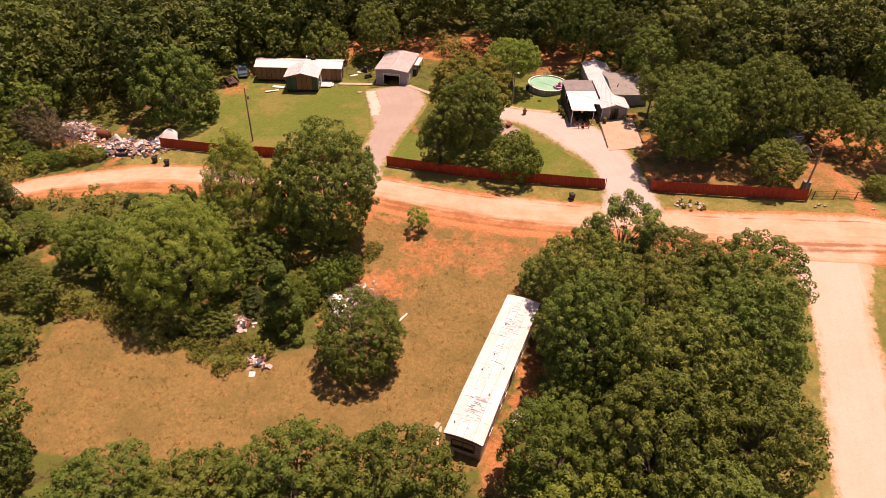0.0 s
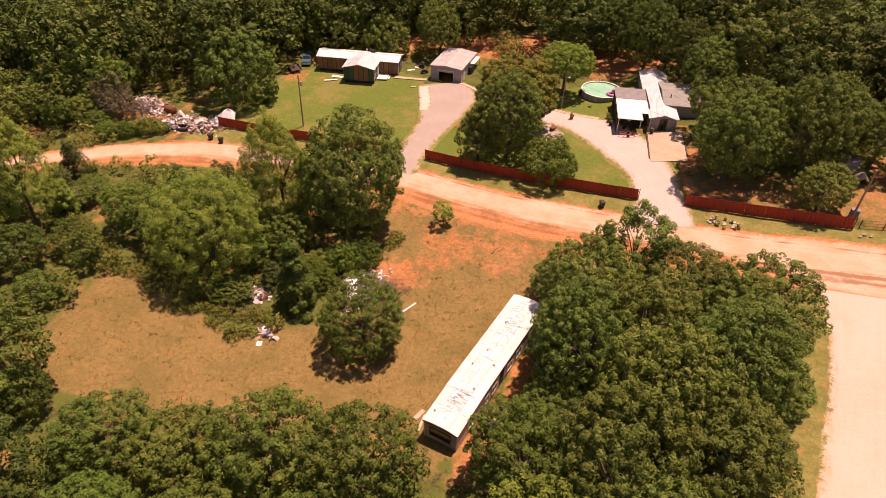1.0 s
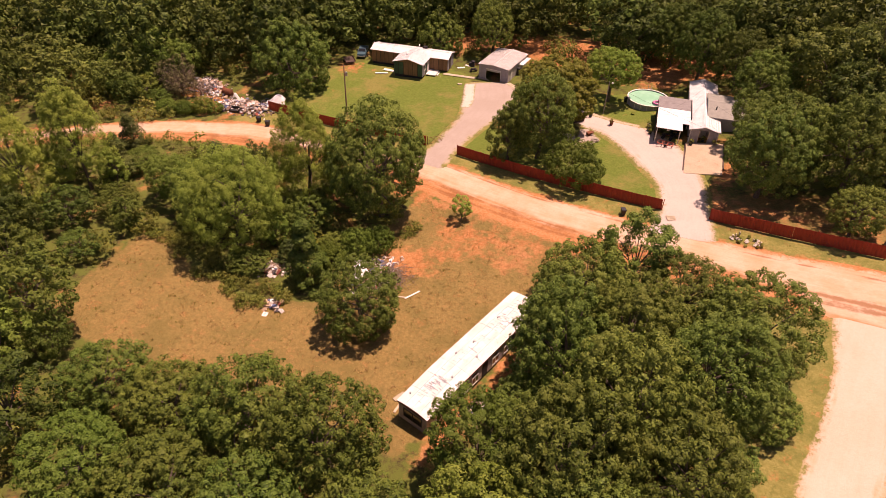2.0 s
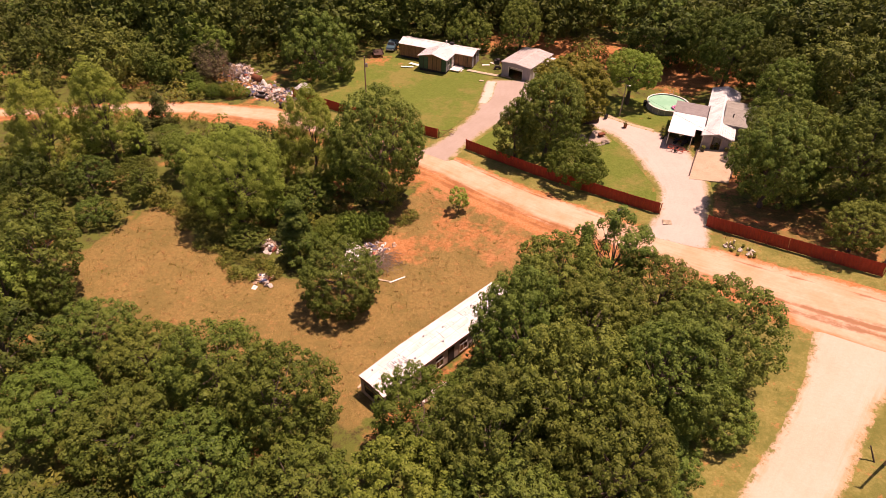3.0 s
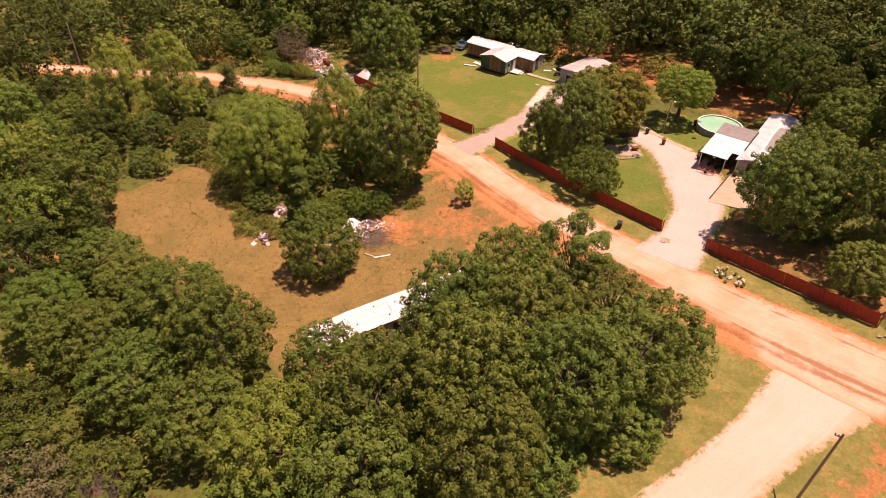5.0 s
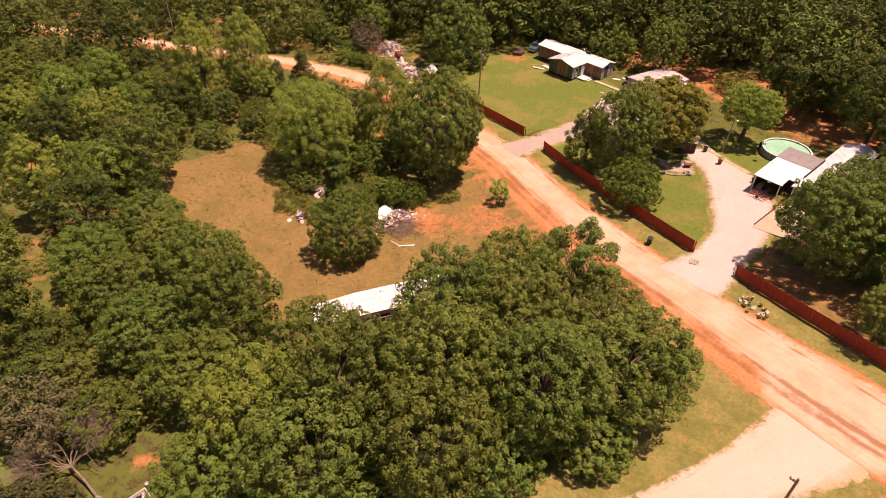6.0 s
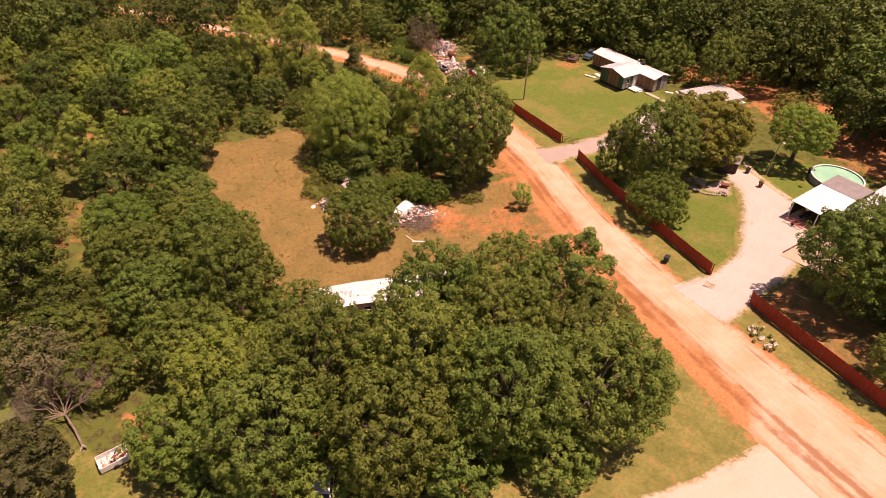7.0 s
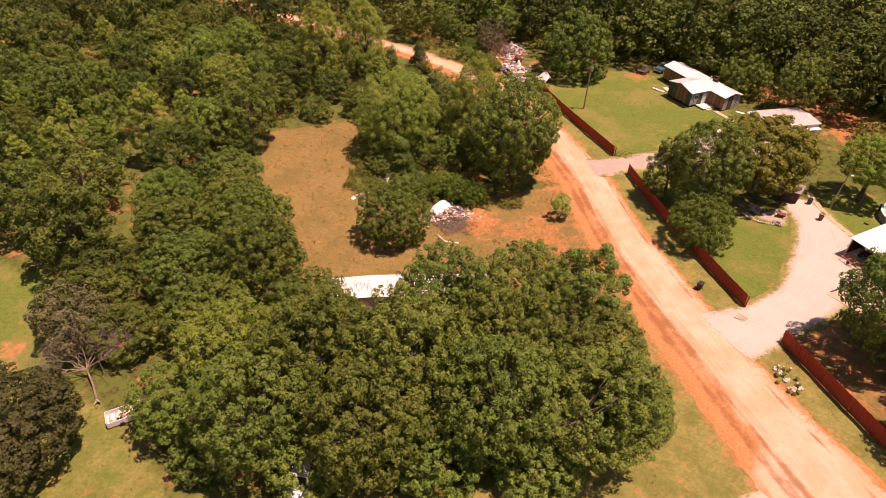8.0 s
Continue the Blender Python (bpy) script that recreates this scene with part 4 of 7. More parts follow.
BROWN_POLE = worn("weathered brown pole", (0.32, 0.22, 0.15), (0.40, 0.29, 0.20), 2.0, 0.9, stretch=(2, 2, 0.2), bump=0.5)
PALE_POLE = worn("pale weathered pole", (0.30, 0.25, 0.20), (0.38, 0.32, 0.26), 2.0, 0.9, stretch=(2, 2, 0.2), bump=0.5)
RUST = worn("rusty steel", (0.22, 0.075, 0.035), (0.14, 0.05, 0.03), 2.0, 0.85, grime=(0.07, 0.035, 0.025))
RED = worn("faded red paint", (0.50, 0.13, 0.07), (0.42, 0.10, 0.06), 2.0, 0.5, 0.4)
PINK = worn("pink vinyl", (0.70, 0.22, 0.40), (0.62, 0.18, 0.35), 2.0, 0.35, 0.5)
BLUE_CAR = worn("faded blue car paint", (0.045, 0.105, 0.135), (0.065, 0.135, 0.165), 0.9, 0.3, 0.5, grime=(0.13, 0.12, 0.10))
CANVAS = worn("white canvas", (0.82, 0.81, 0.78), (0.76, 0.74, 0.70), 0.9, 0.85, 0.1)
WHITE_CAR = worn("white car paint", (0.78, 0.79, 0.80), (0.72, 0.73, 0.75), 0.9, 0.25, 0.5)
BROWN = worn("brown stained boards", (0.11, 0.07, 0.055), (0.085, 0.055, 0.045), 1.5, 0.9, per_piece=0.25)
PALE_STONE = worn("pale broken concrete", (0.50, 0.44, 0.37), (0.44, 0.38, 0.31), 1.2, 0.92, grime=(0.36, 0.29, 0.21), per_piece=0.08, bump=0.4)
STONE = worn("pale field stone", (0.42, 0.36, 0.29), (0.34, 0.28, 0.22), 2.0, 0.95, per_piece=0.3, bump=0.6)
RUBBER = worn("tyre rubber", (0.02, 0.02, 0.02), (0.035, 0.033, 0.03), 3.0, 0.85)


def glass_material():
    k = Mat("dark window glass", 0.08, 0.5)
    k.color((0.02, 0.022, 0.024))
    return k.m


def water_material():
    k = Mat("green pool water", 0.06, 0.5)
    col = k.mix(k.ramp(k.noise(0.5, 3.0), 0.35, 0.65), (0.22, 0.50, 0.34), (0.28, 0.56, 0.40))
    k.color(col)
    k.bump(k.noise(3.0, 3.0), 0.15, 0.05)
    return k.m


def rubbish_material():
    """Mixed rubbish: each piece takes one of several faded colours."""
    k = Mat("mixed rubbish", 0.8, 0.3)
    r = k.t.nodes.new("ShaderNodeValToRGB")
    r.color_ramp.interpolation = "CONSTANT"
    tones = [(0.0, (0.56, 0.51, 0.46)), (0.17, (0.36, 0.27, 0.20)), (0.36, (0.16, 0.11, 0.08)), (0.52, (0.55, 0.38, 0.25)), (0.63, (0.09, 0.12, 0.22)), (0.72, (0.72, 0.70, 0.68)), (0.84, (0.36, 0.10, 0.07)), (0.88, (0.05, 0.05, 0.055))]
    r.color_ramp.elements[0].position, r.color_ramp.elements[0].color = 0.0, (*tones[0][1], 1)
    r.color_ramp.elements[1].position, r.color_ramp.elements[1].color = tones[1][0], (*tones[1][1], 1)
    for p, c in tones[2:]:
        r.color_ramp.elements.new(p).color = (*c, 1)
    k.link(k.island(), r.inputs["Fac"])
    col = k.mix(k.math("MULTIPLY", k.ramp(k.noise(2.0, 5.0), 0.45, 0.7), 0.5), r.outputs["Color"], (0.22, 0.13, 0.08))
    k.color(col)
    return k.m


GLASS, WATER, RUBBISH = glass_material(), water_material(), rubbish_material()


# ---- building parts ----
def gable_roof(parent, x0, x1, y0, y1, eave, rise, mat, sheets, along="y", over=0.25, thick=0.05, name="roof_panel", rib=0.035):
    """Two slopes of overlapping sheets; the ridge runs along x or y."""
    roof = part("roof", Shape().box(-0.001, 0.001, -0.001, 0.001, 0, 0.002), BATTEN, parent)
    lo, hi = (y0, y1) if along == "y" else (x0, x1)
    a, b = (x0, x1) if along == "y" else (y0, y1)
    mid = (a + b) / 2
    step = (hi - lo + 2 * over) / sheets
    for sidesign in (-1, 1):
        edge = a - over if sidesign < 0 else b + over
        ze = eave - rise * over / ((b - a) / 2)
        for i in range(sheets):
            p0, p1 = lo - over + i * step, lo - over + (i + 1) * step - 0.015
            s = Shape()

            def slab(q0, q1, h0, h1):
                pts = [(edge, q0, ze), (mid, q0, eave + rise), (mid, q1, eave + rise), (edge, q1, ze)]
                if sidesign < 0:
                    pts = pts[::-1]
                low = [(u, w, z + h0) for u, w, z in pts]
                up = [(u, w, z + h1) for u, w, z in pts]
                if along == "x":
                    low, up = [(w, u, z) for u, w, z in low][::-1], [(w, u, z) for u, w, z in up][::-1]
                s.hexa(low, up)

            slab(p0, p1, 0.0, thick)
            if rib:
                for k in range(3):
                    q = p0 + (k + 0.5) * (p1 - p0) / 3
                    slab(q - 0.025, q + 0.025, thick - 0.003, thick + rib)
            part(name, s, mat, roof)
    # ridge cap
    s = Shape()
    if along == "y":
        s.box(mid - 0.12, mid + 0.12, lo - over, hi + over, eave + rise + thick - 0.02, eave + rise + thick + 0.03)
    else:
        s.box(lo - over, hi + over, mid - 0.12, mid + 0.12, eave + rise + thick - 0.02, eave + rise + thick + 0.03)
    part("ridge_cap", s, mat, roof)
    return roof


def gable_end(parent, a, b, y, eave, rise, mat, along="y", depth=0.1):
    mid = (a + b) / 2
    tri = [(a, y, eave), (b, y, eave), (mid, y, eave + rise)]
    back = [(u, y + depth, z) for u, _, z in tri]
    s = Shape().hexa(tri[::-1], back[::-1])
    if along == "x":
        s.v = [(w, u, z) for u, w, z in s.v]
        s.f = [f[::-1] for f in s.f]
    part("gable", s, mat, parent)


def panel_row(parent, p, q, z0, z1, n, mats, proud=0.04, batten=None, name="wall_panel", gap=0.03):
    """Upright panels side by side from p to q, outside lying to the right of that way."""
    (ax, ay), (bx, by) = p, q
    L = math.hypot(bx - ax, by - ay)
    dx, dy = (bx - ax) / L, (by - ay) / L
    ox, oy = dy * proud, -dx * proud
    for i in range(n):
        s0, s1 = L * i / n + gap / 2, L * (i + 1) / n - gap / 2
        a, b = (ax + dx * s0, ay + dy * s0), (ax + dx * s1, ay + dy * s1)
        ring = [(a[0], a[1]), (a[0] + ox, a[1] + oy), (b[0] + ox, b[1] + oy), (b[0], b[1])]
        part(name, Shape().hexa([(u, w, z0) for u, w in ring], [(u, w, z1) for u, w in ring]), mats[i % len(mats)], parent)
        if batten and i:
            c = (ax + dx * L * i / n, ay + dy * L * i / n)
            r = [(c[0] - dx * 0.04, c[1] - dy * 0.04), (c[0] - dx * 0.04 + 1.7 * ox, c[1] - dy * 0.04 + 1.7 * oy), (c[0] + dx * 0.04 + 1.7 * ox, c[1] + dy * 0.04 + 1.7 * oy), (c[0] + dx * 0.04, c[1] + dy * 0.04)]
            part("batten", Shape().hexa([(u, w, z0) for u, w in r], [(u, w, z1) for u, w in r]), batten, parent)


def window(parent, x, y, z, w, h, face, frame_mat, name="window"):
    """A framed window centred at x, y, z; face: the outward way, -y, +y, -x or +x."""
    turn = {"-y": 0, "+x": 90, "+y": 180, "-x": 270}[face]
    ob = part(name, Shape().box(-w / 2 - 0.07, -w / 2, -0.06, 0.02, -h / 2 - 0.07, h / 2 + 0.07).box(w / 2, w / 2 + 0.07, -0.06, 0.02, -h / 2 - 0.07, h / 2 + 0.07)
              .box(-w / 2, w / 2, -0.06, 0.02, h / 2, h / 2 + 0.07).box(-w / 2, w / 2, -0.06, 0.02, -h / 2 - 0.07, -h / 2).box(-0.025, 0.025, -0.05, 0.02, -h / 2, h / 2), frame_mat, parent)
    ob.matrix_basis = pose(x, y, z, 0, 0, turn)
    part("pane", Shape().box(-w / 2, w / 2, -0.02, 0.0, -h / 2, h / 2), GLASS, ob)
    return ob


# ---- the derelict trailer ----
def build_trailer():
    W, L, H = 3.66, 20.0, 3.45
    t = thing("mobile_home", at(1.5, 34.8, -21.7, -0.02), "derelict white mobile home with patched roof and broken windows", "mobile home")
    floor, eave = 0.75, 3.2
    part("underframe", Shape().box(0.5, 0.65, 0.3, L - 0.3, 0.4, floor).box(W - 0.65, W - 0.5, 0.3, L - 0.3, 0.4, floor).box(0.1, W - 0.1, 0.1, L - 0.1, floor - 0.08, floor), RUST, t)
    for y in (1.5, 6.0, 10.5, 15.0, 18.8):
        for x in (0.57, W - 0.57):
            part("pier", Shape().box(x - 0.2, x + 0.2, y - 0.2, y + 0.2, -0.4, 0.42), STONE, t)
    # walls with real window holes: strips above and below, posts between
    holes_e = [(2.2, 3.5), (5.6, 6.5), (7.2, 8.3), (10.8, 12.0), (13.0, 14.2), (16.4, 17.6)]
    holes_w = [(2.6, 3.8), (7.4, 8.6), (12.2, 13.4), (16.6, 17.8)]
    for name, x0, x1, holes in (("wall_west", 0.0, 0.1, holes_w), ("wall_east", W - 0.1, W, holes_e)):
        s = Shape().box(x0, x1, 0, L, floor, 1.55).box(x0, x1, 0, L, 2.55, eave)
        y = 0.0
        for a, b in holes + [(L, L)]:
            s.box(x0, x1, y, a, 1.55, 2.55)
            y = b
        wall = part(name, s, SIDING, t, "stained off-white metal siding")
        out = "-x" if x0 == 0 else "+x"
        for a, b in holes:
            window(wall, x0 if x0 == 0 else x1, (a + b) / 2, 2.05, b - a - 0.04, 0.96, out, WHITE_PAINT)
        for i in range(40):
            y = (i + 0.5) * 0.5
            xx = x0 - 0.012 if x0 == 0 else x1
            part("siding_rib", Shape().box(xx, xx + 0.012, y - 0.03, y + 0.03, floor, 1.5), SIDING, wall)
    # no hole in the wall: a near-black panel paints the doorway's inner shade
    part("doorway", Shape().box(W - 0.04, W + 0.03, 9.0, 9.95, floor + 0.02, 2.75), DARK, t, "dark panel painted like an unlit open doorway")
    s = Shape().box(0.1, W - 0.1, 0, 0.1, floor, 1.5).box(0.1, W - 0.1, 0, 0.1, 2.6, eave).box(0.1, 0.7, 0, 0.1, 1.5, 2.6).box(W - 0.7, W - 0.1, 0, 0.1, 1.5, 2.6)
    wall = part("wall_south", s, GREY_SIDING, t)
    window(wall, W / 2, 0.0, 2.05, 2.2, 1.08, "-y", DARK)
    part("wall_north", Shape().box(0.1, W - 0.1, L - 0.1, L, floor, eave), SIDING, t)
    # bowed roof of sheets: three strips across, nine along
    roof = part("roof", Shape().box(0.05, W - 0.05, 0.05, L - 0.05, eave - 0.06, eave), BATTEN, t)
    cuts = [-0.12, 0.95, 1.83, 2.71, W + 0.12]
    rs = np.random.default_rng(5)

    def crown(x):
        return eave + 0.02 + 0.24 * (1 - ((x - W / 2) / (W / 2 + 0.12)) ** 2)

    for j in range(4):
        for i in range(9):
            y0, y1 = -0.12 + i * (L + 0.24) / 9, -0.12 + (i + 1) * (L + 0.24) / 9 - 0.012
            x0, x1 = cuts[j] + 0.006, cuts[j + 1] - 0.006
            xm = (x0 + x1) / 2
            d = rs.uniform(-0.012, 0.012, 4)
            low = [(x0, y0, crown(x0) + d[0]), (xm, y0, crown(xm)), (x1, y0, crown(x1) + d[1]), (x1, y1, crown(x1) + d[2]), (xm, y1, crown(xm)), (x0, y1, crown(x0) + d[3])]
            part("roof_sheet", Shape().hexa(low, [(u, w, z + 0.03) for u, w, z in low]), ROOF_COAT, roof)
    for x in cuts[1:4]:
        part("roof_seam", Shape().box(x - 0.018, x + 0.018, -0.1, L + 0.1, crown(x) + 0.012, crown(x) + 0.038), ROOF_PATCH, roof)
    # torn seams and tar dashes, mostly about two stretches of the roof
    for _ in range(130):
        y = rs.choice([rs.normal(3.2, 1.1), rs.normal(15.0, 2.0), rs.uniform(0.5, L - 0.5)], p=[0.4, 0.4, 0.2])
        y = min(max(y, 0.3), L - 0.5)
        x0 = rs.uniform(0.9, 2.6)
        x1, k = x0 + rs.uniform(0.12, 0.7), rs.uniform(0.015, 0.07)
        x1 = min(x1, W - 0.2)
        low = [(x0, y, crown(x0) + 0.026), (x1, y + rs.uniform(-0.06, 0.06), crown(x1) + 0.026), (x1, y + k, crown(x1) + 0.026), (x0, y + k, crown(x0) + 0.026)]
        part("tar_patch", Shape().hexa(low, [(u, w, z + 0.022) for u, w, z in low]), ROOF_PATCH, roof)
    for x, y in [(0.9, 8.0), (2.6, 5.2), (1.4, 10.4), (2.9, 9.0), (1.2, 15.1), (0.5, 1.2), (3.0, 18.2)]:
        part("roof_vent", Shape().lathe([(0.0, crown(x) + 0.22), (0.09, crown(x) + 0.2), (0.07, crown(x) + 0.02)], 10, x, y), ROOF_PATCH, roof)
    part("fascia", Shape().box(-0.13, -0.1, -0.1, L + 0.1, eave - 0.1, eave + 0.04).box(W + 0.1, W + 0.13, -0.1, L + 0.1, eave - 0.1, eave + 0.04).box(-0.1, W + 0.1, -0.13, -0.1, eave - 0.1, eave + 0.05), RUST, t, "rust-stained roof edge")
    # the floor has given way towards the south end, and walls and roof sag with it
    for ob in t.children_recursive:
        me, low = ob.data, 5.2
        bm = bmesh.new()
        bm.from_mesh(me)
        ys = [v.co.y for v in bm.verts]
        if min(ys) < low - 0.05 and max(ys) > low + 0.05:
            bmesh.ops.bisect_plane(bm, geom=bm.verts[:] + bm.edges[:] + bm.faces[:], dist=0.0005, plane_co=(0, low, 0), plane_no=(0, 1, 0))
        for v in bm.verts:
            v.co.z -= 0.085 * max(0.0, low - v.co.y)
        bm.to_mesh(me)
        bm.free()
        me.update()
    return t


build_trailer()


# ---- the brown house with the white roof ----
def build_brown_house():
    t = thing("brown_house", pose(-28.6, 113.0, tz(-26, 116) - 0.05), "long brown unfinished house with white metal roofs", "house")
    f, e = 0.45, 3.05
    # long rear range, x -6.6 to 9.9, y 4.5 to 8.6
    part("skirting", Shape().box(-6.5, 9.8, 4.6, 8.5, -0.3, f).box(0.1, 5.9, 0.1, 4.6, -0.3, f), DARK, t)
    part("wall", Shape().box(-6.6, 9.9, 4.5, 8.6, f, e), BATTEN, t)
    part("front_wing", Shape().box(0, 6, 0, 4.5, f, e - 0.05), BATTEN, t)
    panel_row(t, (-6.6, 4.5), (0, 4.5), f + 0.02, e - 0.02, 7, [PLY], batten=BATTEN)
    panel_row(t, (6.0, 4.5), (9.9, 4.5), f + 0.02, e - 0.02, 4, [PLY], batten=BATTEN)
    panel_row(t, (9.9, 4.5), (9.9, 8.6), f + 0.02, e - 0.02, 4, [GREY_SIDING, BROWN, GREY_SIDING, GREY_SIDING], batten=BATTEN)
    panel_row(t, (-6.6, 8.6), (-6.6, 4.5), f + 0.02, e - 0.02, 4, [PLY], batten=BATTEN)
    panel_row(t, (0, 0), (6, 0), f + 0.02, e - 0.07, 6, [PLY_GREEN, PLY_GREEN, PLY, PLY, PLY, PLY_GREEN], batten=BATTEN)
    panel_row(t, (0, 4.5), (0, 0), f + 0.02, e - 0.07, 5, [PLY_GREEN, GREY_SIDING, PLY_GREEN], batten=BATTEN)
    panel_row(t, (6, 0), (6, 4.5), f + 0.02, e - 0.07, 5, [GREY_SIDING, GREY_SIDING, PLY_GREEN, GREY_SIDING, GREY_SIDING], batten=BATTEN)
    gable_roof(t, -6.6, 9.9, 4.5, 8.6, e, 0.55, ROOF_WHITE, 16, "x", 0.3)
    gable_end(t, 4.5, 8.6, -6.6, e, 0.55, PLY, "x")
    gable_end(t, 4.5, 8.6, 9.8, e, 0.55, PLY, "x")
    gable_roof(t, 0, 6, 0, 6.4, e - 0.03, 0.75, ROOF_WHITE, 7, "y", 0.3)
    gable_end(t, 0, 6, 0.0, e - 0.05, 0.72, PLY, "y")
    window(t, 6.05, 1.3, 1.9, 0.8, 0.9, "+x", WHITE_PAINT)
    d = part("door", Shape().box(6.04, 6.1, 2.9, 3.8, f, 2.45), WHITE_PAINT, t, "white front door")
    part("door_handle", Shape().tube([(6.1, 3.65, 1.4), (6.16, 3.65, 1.4)], 0.03, 8), STEEL, d)
    # landing and steps
    deck = part("landing", Shape().box(6.15, 8.2, 1.6, 4.3, f - 0.12, f), PALE_WOOD, t, "pale board landing")
    for i in range(8):
        part("plank", Shape().box(6.16 + i * 0.255, 6.16 + i * 0.255 + 0.235, 1.6, 4.3, f + 0.002, f + 0.03), WHITE_PAINT, deck)
    for i in range(3):
        z = f - 0.17 * (i + 1)
        part("step", Shape().box(8.22 + i * 0.32, 8.5 + i * 0.32, 2.3, 4.2, z - 0.05, z), WHITE_PAINT, t, "white timber step")
    part("stair_side", Shape().box(8.22, 9.2, 2.28, 2.32, -0.2, f - 0.2).box(8.22, 9.2, 4.2, 4.24, -0.2, f - 0.2), PALE_WOOD, t)
    part("chimney_pipe", Shape().tube([(2.9, 7.4, e + 0.3), (2.9, 7.4, e + 1.0)], 0.1, 10).lathe([(0.0, e + 1.15), (0.2, e + 1.03), (0.2, e + 1.0)], 10, 2.9, 7.4), STEEL, t, "steel flue with cap")
    s = Shape().box(3.8, 4.6, 6.9, 7.6, e + 0.35, e + 0.95)
    for i in range(5):
        s.box(3.77, 3.8, 6.95 + i * 0.13, 7.02 + i * 0.13, e + 0.45, e + 0.9)
    part("cooler_unit", s, DARK, t, "dark rooftop cooler")


build_brown_house()


# ---- the garage ----
def build_garage():
    W, D, E = 6.3, 9.6, 2.95
    t = thing("garage", at(-11.8, 116.4, -11, 0.0), "pale grey metal garage with dark open door", "garage")
    part("floor_slab", Shape().box(-0.1, W + 0.1, -0.4, D + 0.1, -0.4, 0.08), SLAB, t)
    w = part("front_wall", Shape().box(0, 1.6, 0, 0.12, 0, E).box(4.7, W, 0, 0.12, 0, E).box(1.6, 4.7, 0, 0.12, 2.25, E), GREY_SIDING, t)
    for i in range(8):
        x = 0.1 + i * 0.2
        part("wall_rib", Shape().box(x, x + 0.06, -0.02, 0, 0.05, E - 0.02), GREY_SIDING, w)
        part("wall_rib", Shape().box(x + 4.65, x + 4.71, -0.02, 0, 0.05, E - 0.02), GREY_SIDING, w)
    part("side_wall", Shape().box(0, 0.12, 0.12, D, 0, E), GREY_SIDING, t)
    w = part("side_wall", Shape().box(W - 0.12, W, 0.12, 1.2, 0, E).box(W - 0.12, W, 2.2, D, 0, E).box(W - 0.12, W, 1.2, 2.2, 2.1, E), SIDING, t)
    for i in range(24):
        y = 2.4 + i * 0.3
        part("wall_rib", Shape().box(W, W + 0.02, y, y + 0.08, 0.05, E - 0.02), SIDING, w)
    part("side_door", Shape().box(W + 0.01, W + 0.06, 1.25, 2.15, 0.08, 2.1), WHITE_PAINT, t)
    part("back_wall", Shape().box(0.12, W - 0.12, D - 0.12, D, 0, E), GREY_SIDING, t)
    part("door_frame", Shape().box(1.52, 1.6, -0.05, 0.0, 0, 2.33).box(4.7, 4.78, -0.05, 0.0, 0, 2.33).box(1.52, 4.78, -0.05, 0.0, 2.25, 2.33), WHITE_PAINT, t)
    s = Shape()
    for i in range(3):
        s.box(1.62, 4.68, 0.14 + i * 0.05, 0.18 + i * 0.05, 1.85 + i * 0.13, 1.97 + i * 0.13)
    part("rolled_door", s, STEEL, t, "half rolled steel door")
    gable_roof(t, 0, W, 0, D, E, 0.3, ROOF_TAN, 10, "y", 0.2)
    gable_end(t, 0, W, 0.02, E, 0.28, GREY_SIDING, "y")
    gable_end(t, 0, W, D - 0.12, E, 0.28, GREY_SIDING, "y")
    lean = part("lean_to", Shape().box(W + 0.1, W + 1.0, 5.2, 9.4, 2.3, 2.36), ROOF_WHITE, t, "white lean-to roof")
    for x, y in [(W + 0.92, 5.3), (W + 0.92, 9.2)]:
        part("post", Shape().box(x - 0.05, x + 0.05, y - 0.05, y + 0.05, -0.2, 2.3), PALE_WOOD, lean)
    part("storage_box", Shape().box(W + 0.1, W + 0.8, 4.2, 5.0, -0.1, 1.9), BLACK, t, "tall black cabinet by the wall")


build_garage()


